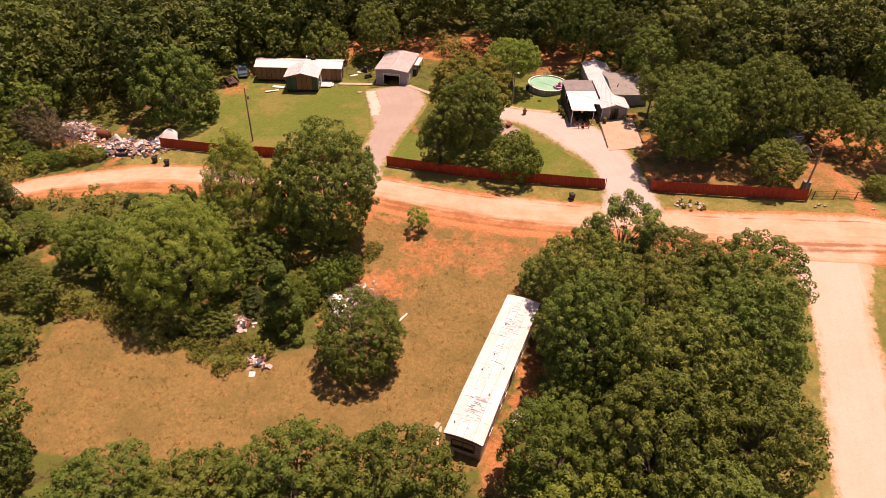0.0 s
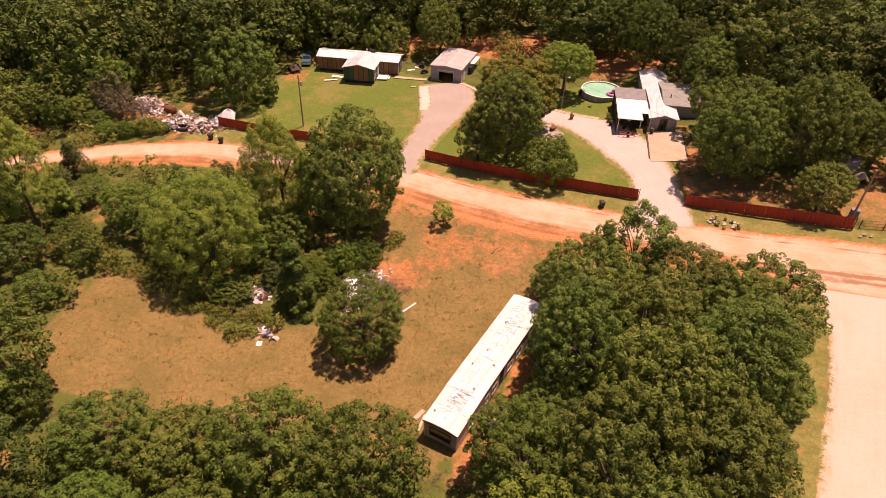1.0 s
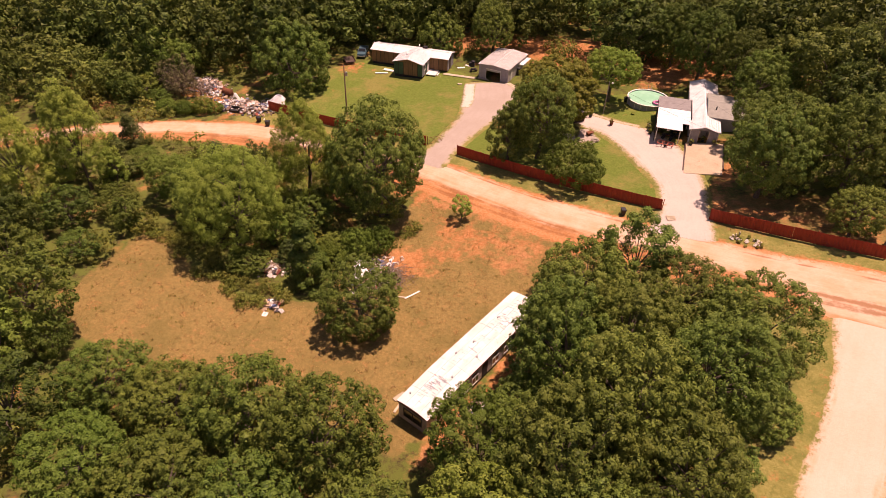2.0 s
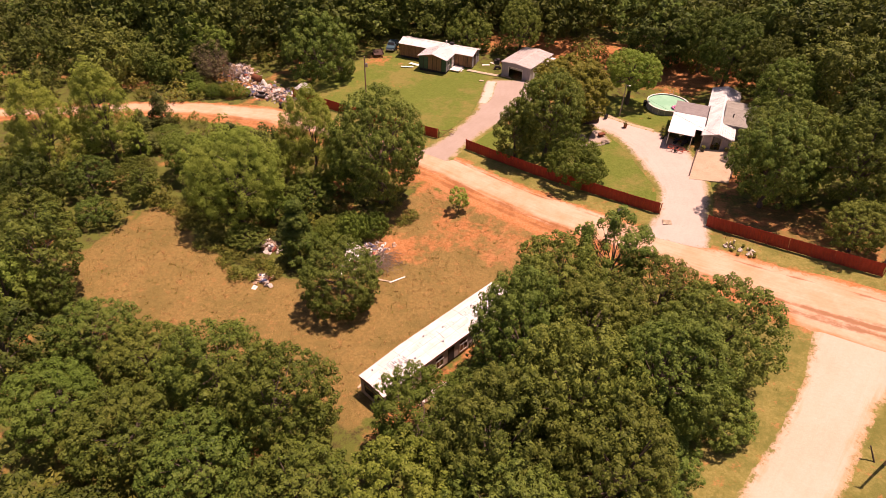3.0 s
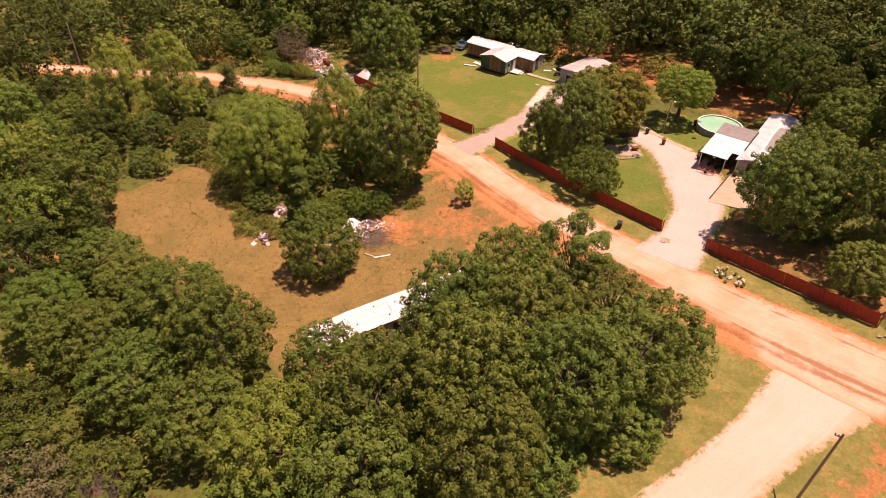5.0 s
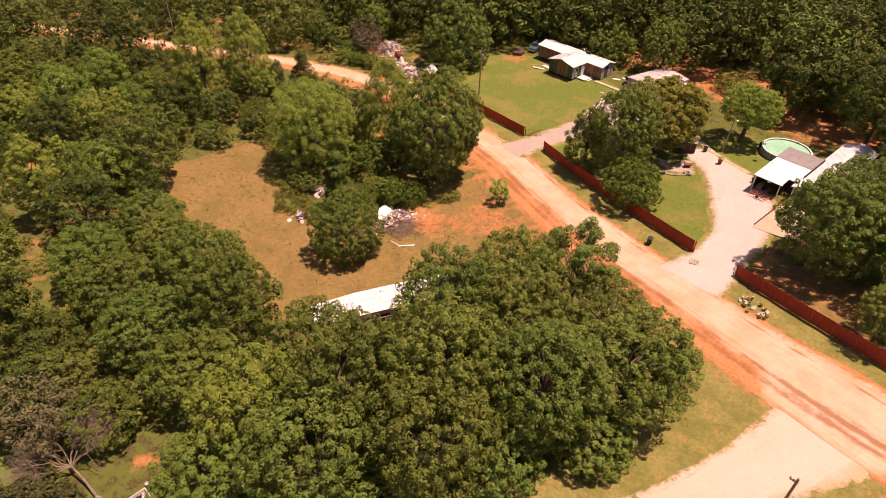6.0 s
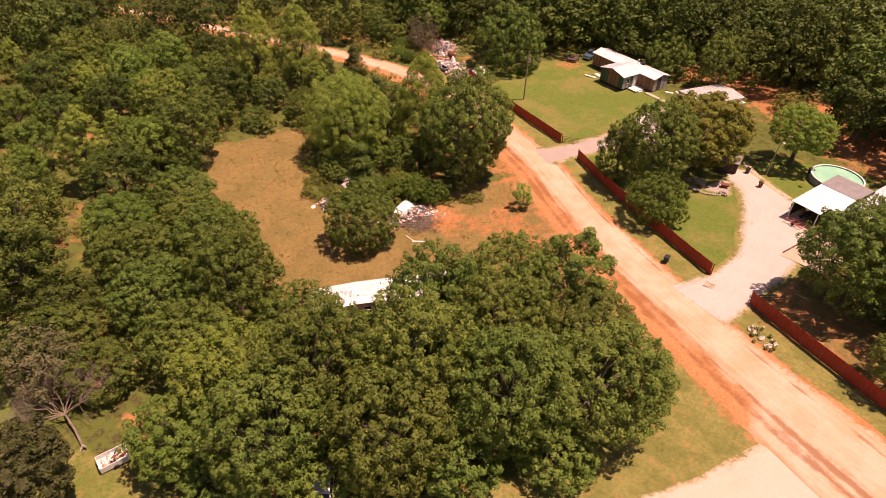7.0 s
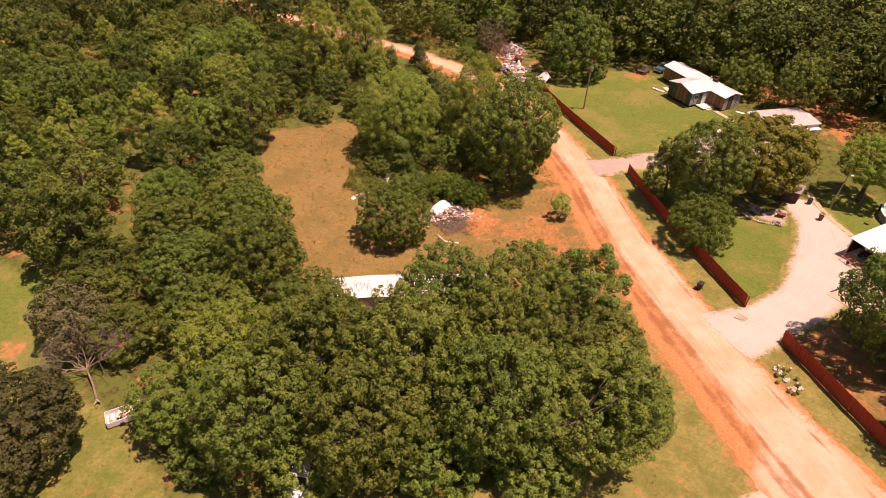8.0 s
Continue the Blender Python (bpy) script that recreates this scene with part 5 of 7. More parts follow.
# ---- the grey house with the carport ----
def build_grey_house():
    z = tz(28, 100) - 0.1
    t = thing("grey_house", pose(28.1, 97.4, z), "grey mobile home with white roof and gabled porch", "house")
    E = 2.55
    W, D = 4.4, 19.6
    part("skirting", Shape().box(0.05, W - 0.05, 2.05, D - 0.05, -0.5, 0.35), DARK, t)
    part("wall", Shape().box(0, W, 2.0, D, 0.3, E), GREY_SIDING, t)
    for i in range(16):
        y = 2.4 + i * 1.06
        part("wall_rib", Shape().box(-0.03, 0, y, y + 0.08, 0.35, E - 0.05), GREY_SIDING, t)
    for y in (9.5, 13.0, 16.5):
        window(t, -0.02, y, 1.6, 1.0, 0.9, "-x", WHITE_PAINT)
    # open porch under the front gable
    for x in (0.1, W - 0.1):
        part("porch_post", Shape().box(x - 0.07, x + 0.07, 0.05, 0.2, -0.1, E), WHITE_PAINT, t)
    for x in (1.45, 2.9):
        part("porch_post", Shape().box(x - 0.05, x + 0.05, 0.05, 0.15, -0.1, E), PALE_WOOD, t)
    part("porch_floor", Shape().box(0, W, -0.1, 2.0, -0.4, 0.12), PALE_WOOD, t)
    part("porch_screen", Shape().box(0.2, 1.4, 0.08, 0.12, 0.12, E - 0.1), GREY_SIDING, t)
    part("porch_screen", Shape().box(2.95, W - 0.2, 0.08, 0.12, 0.12, E - 0.1), GREY_SIDING, t)
    part("front_door", Shape().box(1.8, 2.7, 1.93, 1.99, 0.3, 2.35), WHITE_PAINT, t, "white house door")
    gable_roof(t, 0, W, 0, D, E, 0.62, ROOF_WHITE, 18, "y", 0.25)
    gable_end(t, 0, W, -0.02, E, 0.6, GREY_SIDING, "y")
    gable_end(t, 0, W, D - 0.1, E, 0.6, GREY_SIDING, "y")
    # side wing under grey shingles
    wing = part("side_wing", Shape().box(W + 0.02, W + 4.3, 4.5, 13.7, -0.6, E + 0.5), GREY_SIDING, t, "grey side wing")
    x0, x1, y0, y1 = W / 2 + 0.25, W + 4.6, 4.2, 14.0
    rows = 12
    for sidesign in (0, 1):
        for i in range(rows):
            a, b = i / rows, (i + 1) / rows
            ym = (y0 + y1) / 2
            ya, yb = (y0 + (ym - y0) * a, y0 + (ym - y0) * b) if not sidesign else (y1 + (ym - y1) * a, y1 + (ym - y1) * b)
            za, zb = E + 0.5 + 0.75 * a, E + 0.5 + 0.75 * b
            ring = [(x0, ya, za), (x1, ya, za), (x1, yb, zb), (x0, yb, zb)]
            if sidesign:
                ring = ring[::-1]
            part("shingle_course", Shape().hexa(ring, [(u, w, q + 0.05 - 0.008 * (k > 1)) for k, (u, w, q) in enumerate(ring)]), WING_SHINGLE, wing)
    part("wing_gable", Shape().hexa([(W + 4.2, 4.5, E + 0.5), (W + 4.2, 13.7, E + 0.5), (W + 4.2, 9.1, E + 1.2)], [(W + 4.3, 4.5, E + 0.5), (W + 4.3, 13.7, E + 0.5), (W + 4.3, 9.1, E + 1.2)]), GREY_SIDING, wing)
    part("eave_wall", Shape().box(W / 2 + 0.3, W + 0.02, 4.4, 4.5, E + 0.1, E + 0.55), GREY_SIDING, wing)
    part("eave_wall", Shape().box(W / 2 + 0.3, W + 0.02, 13.7, 13.8, E + 0.1, E + 0.55), GREY_SIDING, wing)
    part("vent_pipe", Shape().tube([(W - 0.6, 6.6, E + 0.6), (W - 0.6, 6.6, E + 1.5)], 0.09, 8), BLACK, wing)

    # carport
    c = thing("carport", pose(22.9, 96.5, tz(25, 100) - 0.05), "open carport with white metal front roof and grey shingled back", "carport")
    h = 2.5
    for x, y in [(0.15, 0.3), (0.15, 5.5), (0.15, 10.8), (3.7, 0.3), (5.0, 5.5), (5.0, 10.8)]:
        part("post", Shape().box(x - 0.06, x + 0.06, y - 0.06, y + 0.06, -0.5, h + 0.05), WHITE_PAINT, c)
    part("beam", Shape().box(0.0, 4.0, 0.22, 0.36, h - 0.02, h + 0.12), WHITE_PAINT, c)
    for i in range(6):
        wide = 3.95 if i < 2 else 5.15
        y0, y1 = i * 1.18, (i + 1) * 1.18 - 0.02
        za, zb = h + 0.12 + y0 * 0.05, h + 0.12 + y1 * 0.05
        ring = [(-0.1, y0, za), (wide, y0, za), (wide, y1, zb), (-0.1, y1, zb)]
        s = Shape().hexa(ring, [(u, w, q + 0.05) for u, w, q in ring])
        part("roof_panel", s, ROOF_WHITE, c)
    for i in range(9):
        y0, y1 = 7.1 + i * 0.48, 7.1 + (i + 1) * 0.48
        za, zb = h + 0.5 + (i % 2) * 0.004 + (y0 - 7.1) * 0.03, h + 0.5 + (y1 - 7.1) * 0.03
        ring = [(-0.15, y0, za), (5.2, y0, za), (5.2, y1, zb), (-0.15, y1, zb)]
        part("shingle_course", Shape().hexa(ring, [(u, w, q + 0.06 - 0.008 * (k > 1)) for k, (u, w, q) in enumerate(ring)]), SHINGLE, c)
    panel_row(c, (0.0, 7.2), (0.0, 0.6), -0.3, 1.9, 8, [DARK], name="side_board")
    panel_row(c, (0.0, 11.2), (0.0, 7.3), -0.3, h + 0.45, 5, [DARK], name="side_board")
    part("back_wall", Shape().box(0.05, 5.0, 7.2, 7.3, -0.3, h + 0.45), DARK, c)
    part("roof_step", Shape().box(5.2, 5.32, 4.0, 11.3, h + 0.2, h + 0.78), DARK, c)
    part("hanging_lamp", Shape().blob((1.9, 1.0, 2.0), (0.26, 0.26, 0.2), 0.0, 6, 12).tube([(1.9, 1.0, 2.15), (1.9, 1.0, 2.6)], 0.015, 5), WHITE_PAINT, c, "round white hanging lamp")


build_grey_house()
corners = [(27.7, 87.6), (33.1, 87.8), (33.4, 97.1), (28.0, 97.2)]
s = Shape().hexa([(x, y, tz(x, y) + 0.02) for x, y in corners], [(x, y, tz(x, y) + 0.24 - 0.06 * (y < 90)) for x, y in corners])
tagged(new("parking_slab", s.mesh("parking_slab", SLAB)), "tan concrete parking slab before the porch", "pavement", kind="structure")
for x0, y0, x1, y1 in [(27.85, 97.0, 27.6, 88.4), (33.5, 97.0, 33.3, 89.5)]:
    e = Shape().hexa([(x0 - 0.09, y0, tz(x0, y0) - 0.1), (x0 + 0.09, y0, tz(x0, y0) - 0.1), (x1 + 0.09, y1, tz(x1, y1) - 0.1), (x1 - 0.09, y1, tz(x1, y1) - 0.1)],
                     [(x0 - 0.09, y0, tz(x0, y0) + 0.27), (x0 + 0.09, y0, tz(x0, y0) + 0.27), (x1 + 0.09, y1, tz(x1, y1) + 0.21), (x1 - 0.09, y1, tz(x1, y1) + 0.21)])
    lone("edging_timber", e, BROWN, Matrix.Identity(4), "dark timber edging along the parking slab", "edging", "slab edging")


# ---- the pool ----
def build_pool():
    t = thing("swimming_pool", at(21.2, 112.8, 0, -0.05), "round above-ground pool with green water", "pool")
    R = 3.65
    part("pool_wall", Shape().lathe([(R, 0), (R, 1.15), (R - 0.05, 1.15), (R - 0.05, 0.1)], 48), GREY_SIDING, t, "pale corrugated pool wall")
    for i in range(20):
        w = 2 * math.pi * i / 20
        c, s_ = math.cos(w), math.sin(w)
        part("upright", Shape().tube([((R + 0.05) * c, (R + 0.05) * s_, 0), ((R + 0.05) * c, (R + 0.05) * s_, 1.2)], 0.06, 6), SIDING, t)
    part("rim", Shape().lathe([(R - 0.08, 1.15), (R - 0.1, 1.21), (R + 0.14, 1.21), (R + 0.14, 1.15), (R - 0.08, 1.15)], 48), WHITE_PAINT, t)
    part("water", Shape().lathe([(0.0, 1.0), (1.2, 1.0), (2.4, 1.0), (R - 0.06, 1.0)], 48), WATER, t, "green water")
    lad = part("ladder", Shape().tube([(-0.3, R - 0.2, 0.6), (-0.3, R - 0.1, 1.9), (-0.3, R + 0.4, 1.9), (-0.3, R + 0.7, 0)], 0.03, 6).tube([(0.3, R - 0.2, 0.6), (0.3, R - 0.1, 1.9), (0.3, R + 0.4, 1.9), (0.3, R + 0.7, 0)], 0.03, 6), STEEL, t, "steel pool ladder")
    for i in range(4):
        part("rung", Shape().box(-0.3, 0.3, R + 0.45 + 0.06 * i, R + 0.55 + 0.06 * i, 1.2 - i * 0.3, 1.24 - i * 0.3), STEEL, lad)
    x, y = 22.9, 111.1
    z = tz(21.2, 112.8) + 0.95
    lone("pool_float", Shape().lathe([(0.55, 0), (0.75, 0.16), (0.55, 0.3), (0.35, 0.16), (0.55, 0)], 20).blob((0.55, 0.35, 0.35), (0.3, 0.25, 0.4), 0.2), PINK, pose(x, y, z, 0, 0, 30) @ Matrix.Diagonal((1.25, 1.25, 1.25, 1)), "pink inflatable ring afloat in the pool", "pool float", smooth=True)


build_pool()


# ---- fences ----
def build_fence(line, label, group="red fences"):
    (ox, oy) = line[0]
    t = thing("fence", pose(ox, oy, tz(ox, oy)), label, "fence", group)
    base = tz(ox, oy)
    panel = None
    for (ax, ay), (bx, by) in zip(line, line[1:]):
        L = math.hypot(bx - ax, by - ay)
        n = max(1, round(L / 2.4))
        ang = math.atan2(by - ay, bx - ax)
        if panel is None:
            wave = [(k * 0.1, 0.018 * (1 if k % 4 in (1, 2) else -1)) for k in range(25)]
            ring = wave + [(a, b + 0.012) for a, b in wave[::-1]]
            panel = Shape().hexa([(a, b, 0.03) for a, b in ring], [(a, b, 1.83) for a, b in ring]).mesh("fence_panel", FENCE_RED)
            post = Shape().box(-0.05, 0.05, 0.0, 0.12, -0.5, 1.88).mesh("post", FENCE_RED)
        for i in range(n + 1):
            x, y = ax + (bx - ax) * i / n, ay + (by - ay) * i / n
            p = part("post", post, None, t)
            p.matrix_basis = pose(x - ox, y - oy, tz(x, y) - base, 0, 0, math.degrees(ang))
            if i < n:
                x2, y2 = ax + (bx - ax) * (i + 1) / n, ay + (by - ay) * (i + 1) / n
                q = part("fence_panel", panel, None, t)
                rise = math.degrees(math.atan2(tz(x2, y2) - tz(x, y), L / n))
                q.matrix_basis = pose(x - ox, y - oy, tz(x, y) - base + random.uniform(-0.03, 0.03), 0, -rise, math.degrees(ang)) @ Matrix.Diagonal((L / n / 2.4, 1, 1, 1))
    return t


build_fence(FENCE_A, "red-brown panel fence along the lawn of the brown house")
build_fence(FENCE_B, "red-brown panel fence along the road below the shade trees")
build_fence(FENCE_C, "red-brown panel fence beside the carport drive")


def build_gate(x, y, turn, w, mat, label):
    t = thing("gate", at(x, y, turn), label, "gate")
    frame_ = part("gate_frame", Shape().tube([(0, 0, 0.15), (w, 0, 0.15), (w, 0, 1.3), (0, 0, 1.3), (0, 0, 0.15)], 0.035, 6), mat, t)
    for i in range(4):
        part("rail", Shape().tube([(0, 0, 0.35 + i * 0.22), (w, 0, 0.35 + i * 0.22)], 0.022, 6), mat, frame_)
    part("gate_post", Shape().tube([(-0.12, 0, -0.4), (-0.12, 0, 1.7)], 0.07, 8), mat, t)


build_gate(31.3, 76.4, 55, 3.4, RUST, "rusty tube gate standing open by the drive")
build_gate(-13.3, 88.6, 40, 2.6, RUST, "dark tube gate open at the garage drive")


# ---- poles and wires ----
def utility_pole(x, y, h, mat, label, lean=(0, 0), arm=False, can=False, lamp=False, girth=0.15):
    t = thing("utility_pole", at(x, y), label, "utility pole")
    top = Vector((lean[0], lean[1], h))
    part("pole", Shape().tube([(0, 0, -0.8), tuple(top * 0.5), tuple(top)], [girth, girth * 0.85, girth * 0.65], 10), mat, t)
    if arm:
        part("crossarm", Shape().box(top.x - 0.45, top.x + 0.12, top.y - 0.05, top.y + 0.05, h - 0.5, h - 0.4), mat, t)
        for k in (-0.42, -0.2):
            part("insulator", Shape().lathe([(0.0, h - 0.2), (0.05, h - 0.22), (0.06, h - 0.38)], 8, top.x + k, top.y), SIDING, t)
    if can:
        part("transformer", Shape().lathe([(0.0, h - 1.2), (0.2, h - 1.22), (0.22, h - 1.9), (0.0, h - 1.92)], 12, top.x + 0.36, top.y), STEEL, t, "grey steel transformer can")
        part("bracket", Shape().box(top.x, top.x + 0.3, top.y - 0.04, top.y + 0.04, h - 1.6, h - 1.5), STEEL, t)
    if lamp:
        part("lamp_arm", Shape().tube([(top.x, top.y, h - 0.3), (top.x + 0.5, top.y - 0.2, h - 0.1)], 0.03, 6), STEEL, t)
        part("lamp_head", Shape().blob((top.x + 0.55, top.y - 0.22, h - 0.12), (0.2, 0.2, 0.13), 0.0, 6, 10), WHITE_PAINT, t, "white lamp head")
    return Vector((x + lean[0], y + lean[1], tz(x, y) + h))


P1 = utility_pole(-31.0, 94.8, 9.6, BROWN_POLE, "dark wooden pole with transformer on the lawn", (0.2, -0.2), can=True)
P2 = utility_pole(13.9, 105.9, 5.9, PALE_POLE, "pale leaning yard pole with white lamp", (0.1, 0.6), lamp=True, girth=0.11)
utility_pole(48.6, 43.3, 11.2, BROWN_POLE, "tall dark pole with crossarm beside the sandy road", (0.1, -0.9), arm=True, girth=0.13)
P4 = utility_pole(51.0, 72.4, 7.5, BROWN_POLE, "dark pole at the end of the red fence", (0.3, 0.4))
utility_pole(-97.0, 62.5, 9.0, PALE_POLE, "pale pole beside the far road", arm=True)


def cable(a, b, sag, label):
    pts = []
    for i in range(17):
        u = i / 16
        p = a.lerp(b, u)
        pts.append((p.x, p.y, p.z - sag * 4 * u * (1 - u)))
    lone("cable", Shape().tube(pts, 0.012, 4), BLACK, pose(0, 0, 0), label, "cable")


cable(P1 - Vector((0, 0, 0.4)), Vector((-25.0, 119.5, tz(-25, 119) + 3.5)), 0.8, "thin black service cable to the brown house")
cable(P4 - Vector((0, 0, 0.5)), P2 - Vector((0, 0, 0.3)), 1.2, "thin black cable between yard poles")

cable(P4 - Vector((0, 0, 0.2)), Vector((110.0, 66.0, tz(110, 66) + 9.0)), 1.0, "thin black line running along the road")
cable(P4 - Vector((0, 0, 0.6)), Vector((32.0, 104.0, tz(32, 104) + 3.4)), 0.9, "thin black service cable to the grey house")

lone("fence_stake", Shape().tube([(0, 0, -0.3), (-1.0, 0.4, 1.5)], [0.09, 0.05], 7).tube([(-0.8, 0.3, 1.1), (-1.2, 0.1, 1.5)], [0.04, 0.02], 5), POLE_WOOD, at(48.0, 43.1), "leaning dark dead stake in the weeds", "stake")


# ---- bins ----
def build_bin(x, y, turn, label):
    t = thing("wheeled_bin", at(x, y, turn), label, "bin", "rubbish bins")
    part("body", Shape().hexa([(-0.22, -0.25, 0.06), (0.22, -0.25, 0.06), (0.22, 0.25, 0.06), (-0.22, 0.25, 0.06)], [(-0.32, -0.36, 1.0), (0.32, -0.36, 1.0), (0.32, 0.38, 1.0), (-0.32, 0.38, 1.0)]), BLACK, t)
    part("lid", Shape().hexa([(-0.34, -0.4, 1.0), (0.34, -0.4, 1.0), (0.34, 0.4, 1.0), (-0.34, 0.4, 1.0)], [(-0.3, -0.34, 1.07), (0.3, -0.34, 1.07), (0.3, 0.38, 1.1), (-0.3, 0.38, 1.1)]), BLACK, t)
    part("handle", Shape().tube([(-0.25, 0.46, 0.95), (0.25, 0.46, 0.95)], 0.025, 6), BLACK, t)
    for x2 in (-0.3, 0.3):
        part("wheel", Shape().tube([(x2 - 0.03, 0.3, 0.12), (x2 + 0.03, 0.3, 0.12)], 0.13, 12), RUBBER, t)


build_bin(19.9, 75.3, 20, "large black wheeled bin on the grass verge")
build_bin(-44.8, 87.3, 80, "black bin at the roadside")
build_bin(-42.6, 86.5, 100, "black bin at the roadside")


# ---- vehicles ----
def build_car(x, y, turn, mat, label, pickup=True, name="pickup_truck"):
    t = thing(name, at(x, y, turn), label, "car")
    L = 5.0
    body = Shape().hexa([(-0.85, 0, 0.4), (0.85, 0, 0.4), (0.85, L, 0.4), (-0.85, L, 0.4)], [(-0.95, 0.1, 0.75), (0.95, 0.1, 0.75), (0.95, L - 0.05, 0.78), (-0.95, L - 0.05, 0.78)])
    body.hexa([(-0.95, 0.1, 0.75), (0.95, 0.1, 0.75), (0.95, 1.4, 0.75), (-0.95, 1.4, 0.75)], [(-0.86, 0.18, 0.98), (0.86, 0.18, 0.98), (0.88, 1.4, 1.05), (-0.88, 1.4, 1.05)])
    if pickup:
        body.box(-0.95, -0.88, 3.05, L - 0.05, 0.77, 1.12).box(0.88, 0.95, 3.05, L - 0.05, 0.77, 1.12).box(-0.88, 0.88, L - 0.12, L - 0.05, 0.77, 1.12).box(-0.95, 0.95, 1.4, 3.05, 0.77, 1.1)
    else:
        body.box(-0.95, 0.95, 1.4, L - 0.05, 0.77, 1.1)
    b = part("body", body, mat, t)
    end = 2.9 if pickup else 4.6
    part("cab", Shape().hexa([(-0.88, 1.35, 1.1), (0.88, 1.35, 1.1), (0.88, end + 0.1, 1.1), (-0.88, end + 0.1, 1.1)], [(-0.7, 1.95, 1.62), (0.7, 1.95, 1.62), (0.7, end - 0.1, 1.64), (-0.7, end - 0.1, 1.64)]), mat, t)
    part("windscreen", Shape().hexa([(-0.78, 1.42, 1.14), (0.78, 1.42, 1.14), (0.66, 1.86, 1.57), (-0.66, 1.86, 1.57)], [(-0.78, 1.38, 1.15), (0.78, 1.38, 1.15), (0.66, 1.82, 1.58), (-0.66, 1.82, 1.58)]), GLASS, t)
    for sx in (-1, 1):
        part("side_window", Shape().hexa([(sx * 0.87, 1.7, 1.16), (sx * 0.87, end - 0.1, 1.16), (sx * 0.73, end - 0.2, 1.56), (sx * 0.73, 2.0, 1.56)], [(sx * 0.89, 1.7, 1.16), (sx * 0.89, end - 0.1, 1.16), (sx * 0.75, end - 0.2, 1.56), (sx * 0.75, 2.0, 1.56)]), GLASS, t)
        part("headlight", Shape().box(sx * 0.65 - 0.15, sx * 0.65 + 0.15, 0.04, 0.12, 0.6, 0.76), STEEL, b)
        for y2 in (0.95, L - 1.05):
            wh = part("wheel", Shape().tube([(sx * 0.78, y2, 0.34), (sx * 0.98, y2, 0.34)], 0.34, 18), RUBBER, t)
            part("rim", Shape().tube([(sx * 0.97, y2, 0.34), (sx * 1.0, y2, 0.34)], 0.2, 12), STEEL, wh)
    part("bumper", Shape().box(-0.9, 0.9, -0.08, 0.06, 0.42, 0.6), STEEL, t)


build_car(-38.3, 118.6, 14, BLUE_CAR, "faded blue pickup truck parked beside the brown house")
build_car(27.9, 23.3, 60, WHITE_CAR, "white car parked below the oaks", False, "car")


def flat_trailer(x, y, turn, label):
    t = thing("utility_trailer", at(x, y, turn), label, "trailer")
    bed = part("bed", Shape().box(-1.0, 1.0, 0, 3.2, 0.5, 0.58), BROWN, t)
    for i in range(8):
        part("plank", Shape().box(-1.0 + i * 0.25, -0.78 + i * 0.25, 0.0, 3.2, 0.582, 0.62), BROWN, bed)
    part("tongue", Shape().tube([(-0.8, 0, 0.5), (0, -1.3, 0.45), (0.8, 0, 0.5)], 0.05, 6), RUST, t)
    for sx in (-1, 1):
        part("side_rail", Shape().box(sx * 1.02 - 0.03, sx * 1.02 + 0.03, 0, 3.2, 0.6, 0.95), BROWN, t)
        part("wheel", Shape().tube([(sx * 1.08, 1.7, 0.3), (sx * 1.26, 1.7, 0.3)], 0.3, 14), RUBBER, t)


flat_trailer(-39.2, 115.2, 35, "dark brown flat trailer on bare soil")


def build_atv(x, y, turn, mat, label):
    t = thing("quad_bike", at(x, y, turn, 0.1), label, "quad bike")
    part("frame", Shape().tube([(0, -0.8, 0.45), (0, 0, 0.6), (0, 0.8, 0.5)], 0.08, 6).tube([(-0.4, -0.6, 0.35), (0.4, -0.6, 0.35)], 0.04, 6).tube([(-0.4, 0.6, 0.35), (0.4, 0.6, 0.35)], 0.04, 6), RUST, t)
    part("seat", Shape().box(-0.18, 0.18, -0.1, 0.75, 0.72, 0.86, 0.03), BLACK, t)
    part("fender", Shape().box(-0.5, 0.5, -0.95, -0.3, 0.62, 0.7, 0.05).box(-0.5, 0.5, 0.35, 0.95, 0.62, 0.7, 0.05), mat, t)
    part("handlebar", Shape().tube([(-0.4, -0.25, 1.05), (0, -0.35, 0.95), (0.4, -0.25, 1.05)], 0.025, 6).tube([(0, -0.35, 0.95), (0, -0.5, 0.6)], 0.03, 6), BLACK, t)
    for sx in (-0.48, 0.48):
        for y2 in (-0.62, 0.62):
            part("wheel", Shape().tube([(sx - 0.12, y2, 0.27), (sx + 0.12, y2, 0.27)], 0.27, 12), RUBBER, t)


build_atv(25.0, 98.2, 75, BLACK, "black quad bike under the carport edge")
build_atv(26.3, 99.4, 20, BLACK, "dark quad bike in the carport")


def frame_trailer(x, y, turn):
    t = thing("frame_trailer", at(x, y, turn, 0.1), "small red steel frame trailer before the carport", "trailer")
    part("frame", Shape().tube([(-0.6, 0, 0.35), (0.6, 0, 0.35), (0.6, 2.4, 0.35), (-0.6, 2.4, 0.35), (-0.6, 0, 0.35)], 0.08, 6).tube([(-0.6, 0.8, 0.35), (0.6, 0.8, 0.35)], 0.07, 6).tube([(-0.6, 1.6, 0.35), (0.6, 1.6, 0.35)], 0.07, 6), RED, t)
    part("drawbar", Shape().tube([(0, 0, 0.35), (0, -1.1, 0.35)], 0.05, 6), RED, t)
    for sx in (-0.72, 0.72):
        part("wheel", Shape().tube([(sx - 0.06, 1.1, 0.22), (sx + 0.06, 1.1, 0.22)], 0.22, 12), RUBBER, t)


frame_trailer(25.9, 95.6, 80)

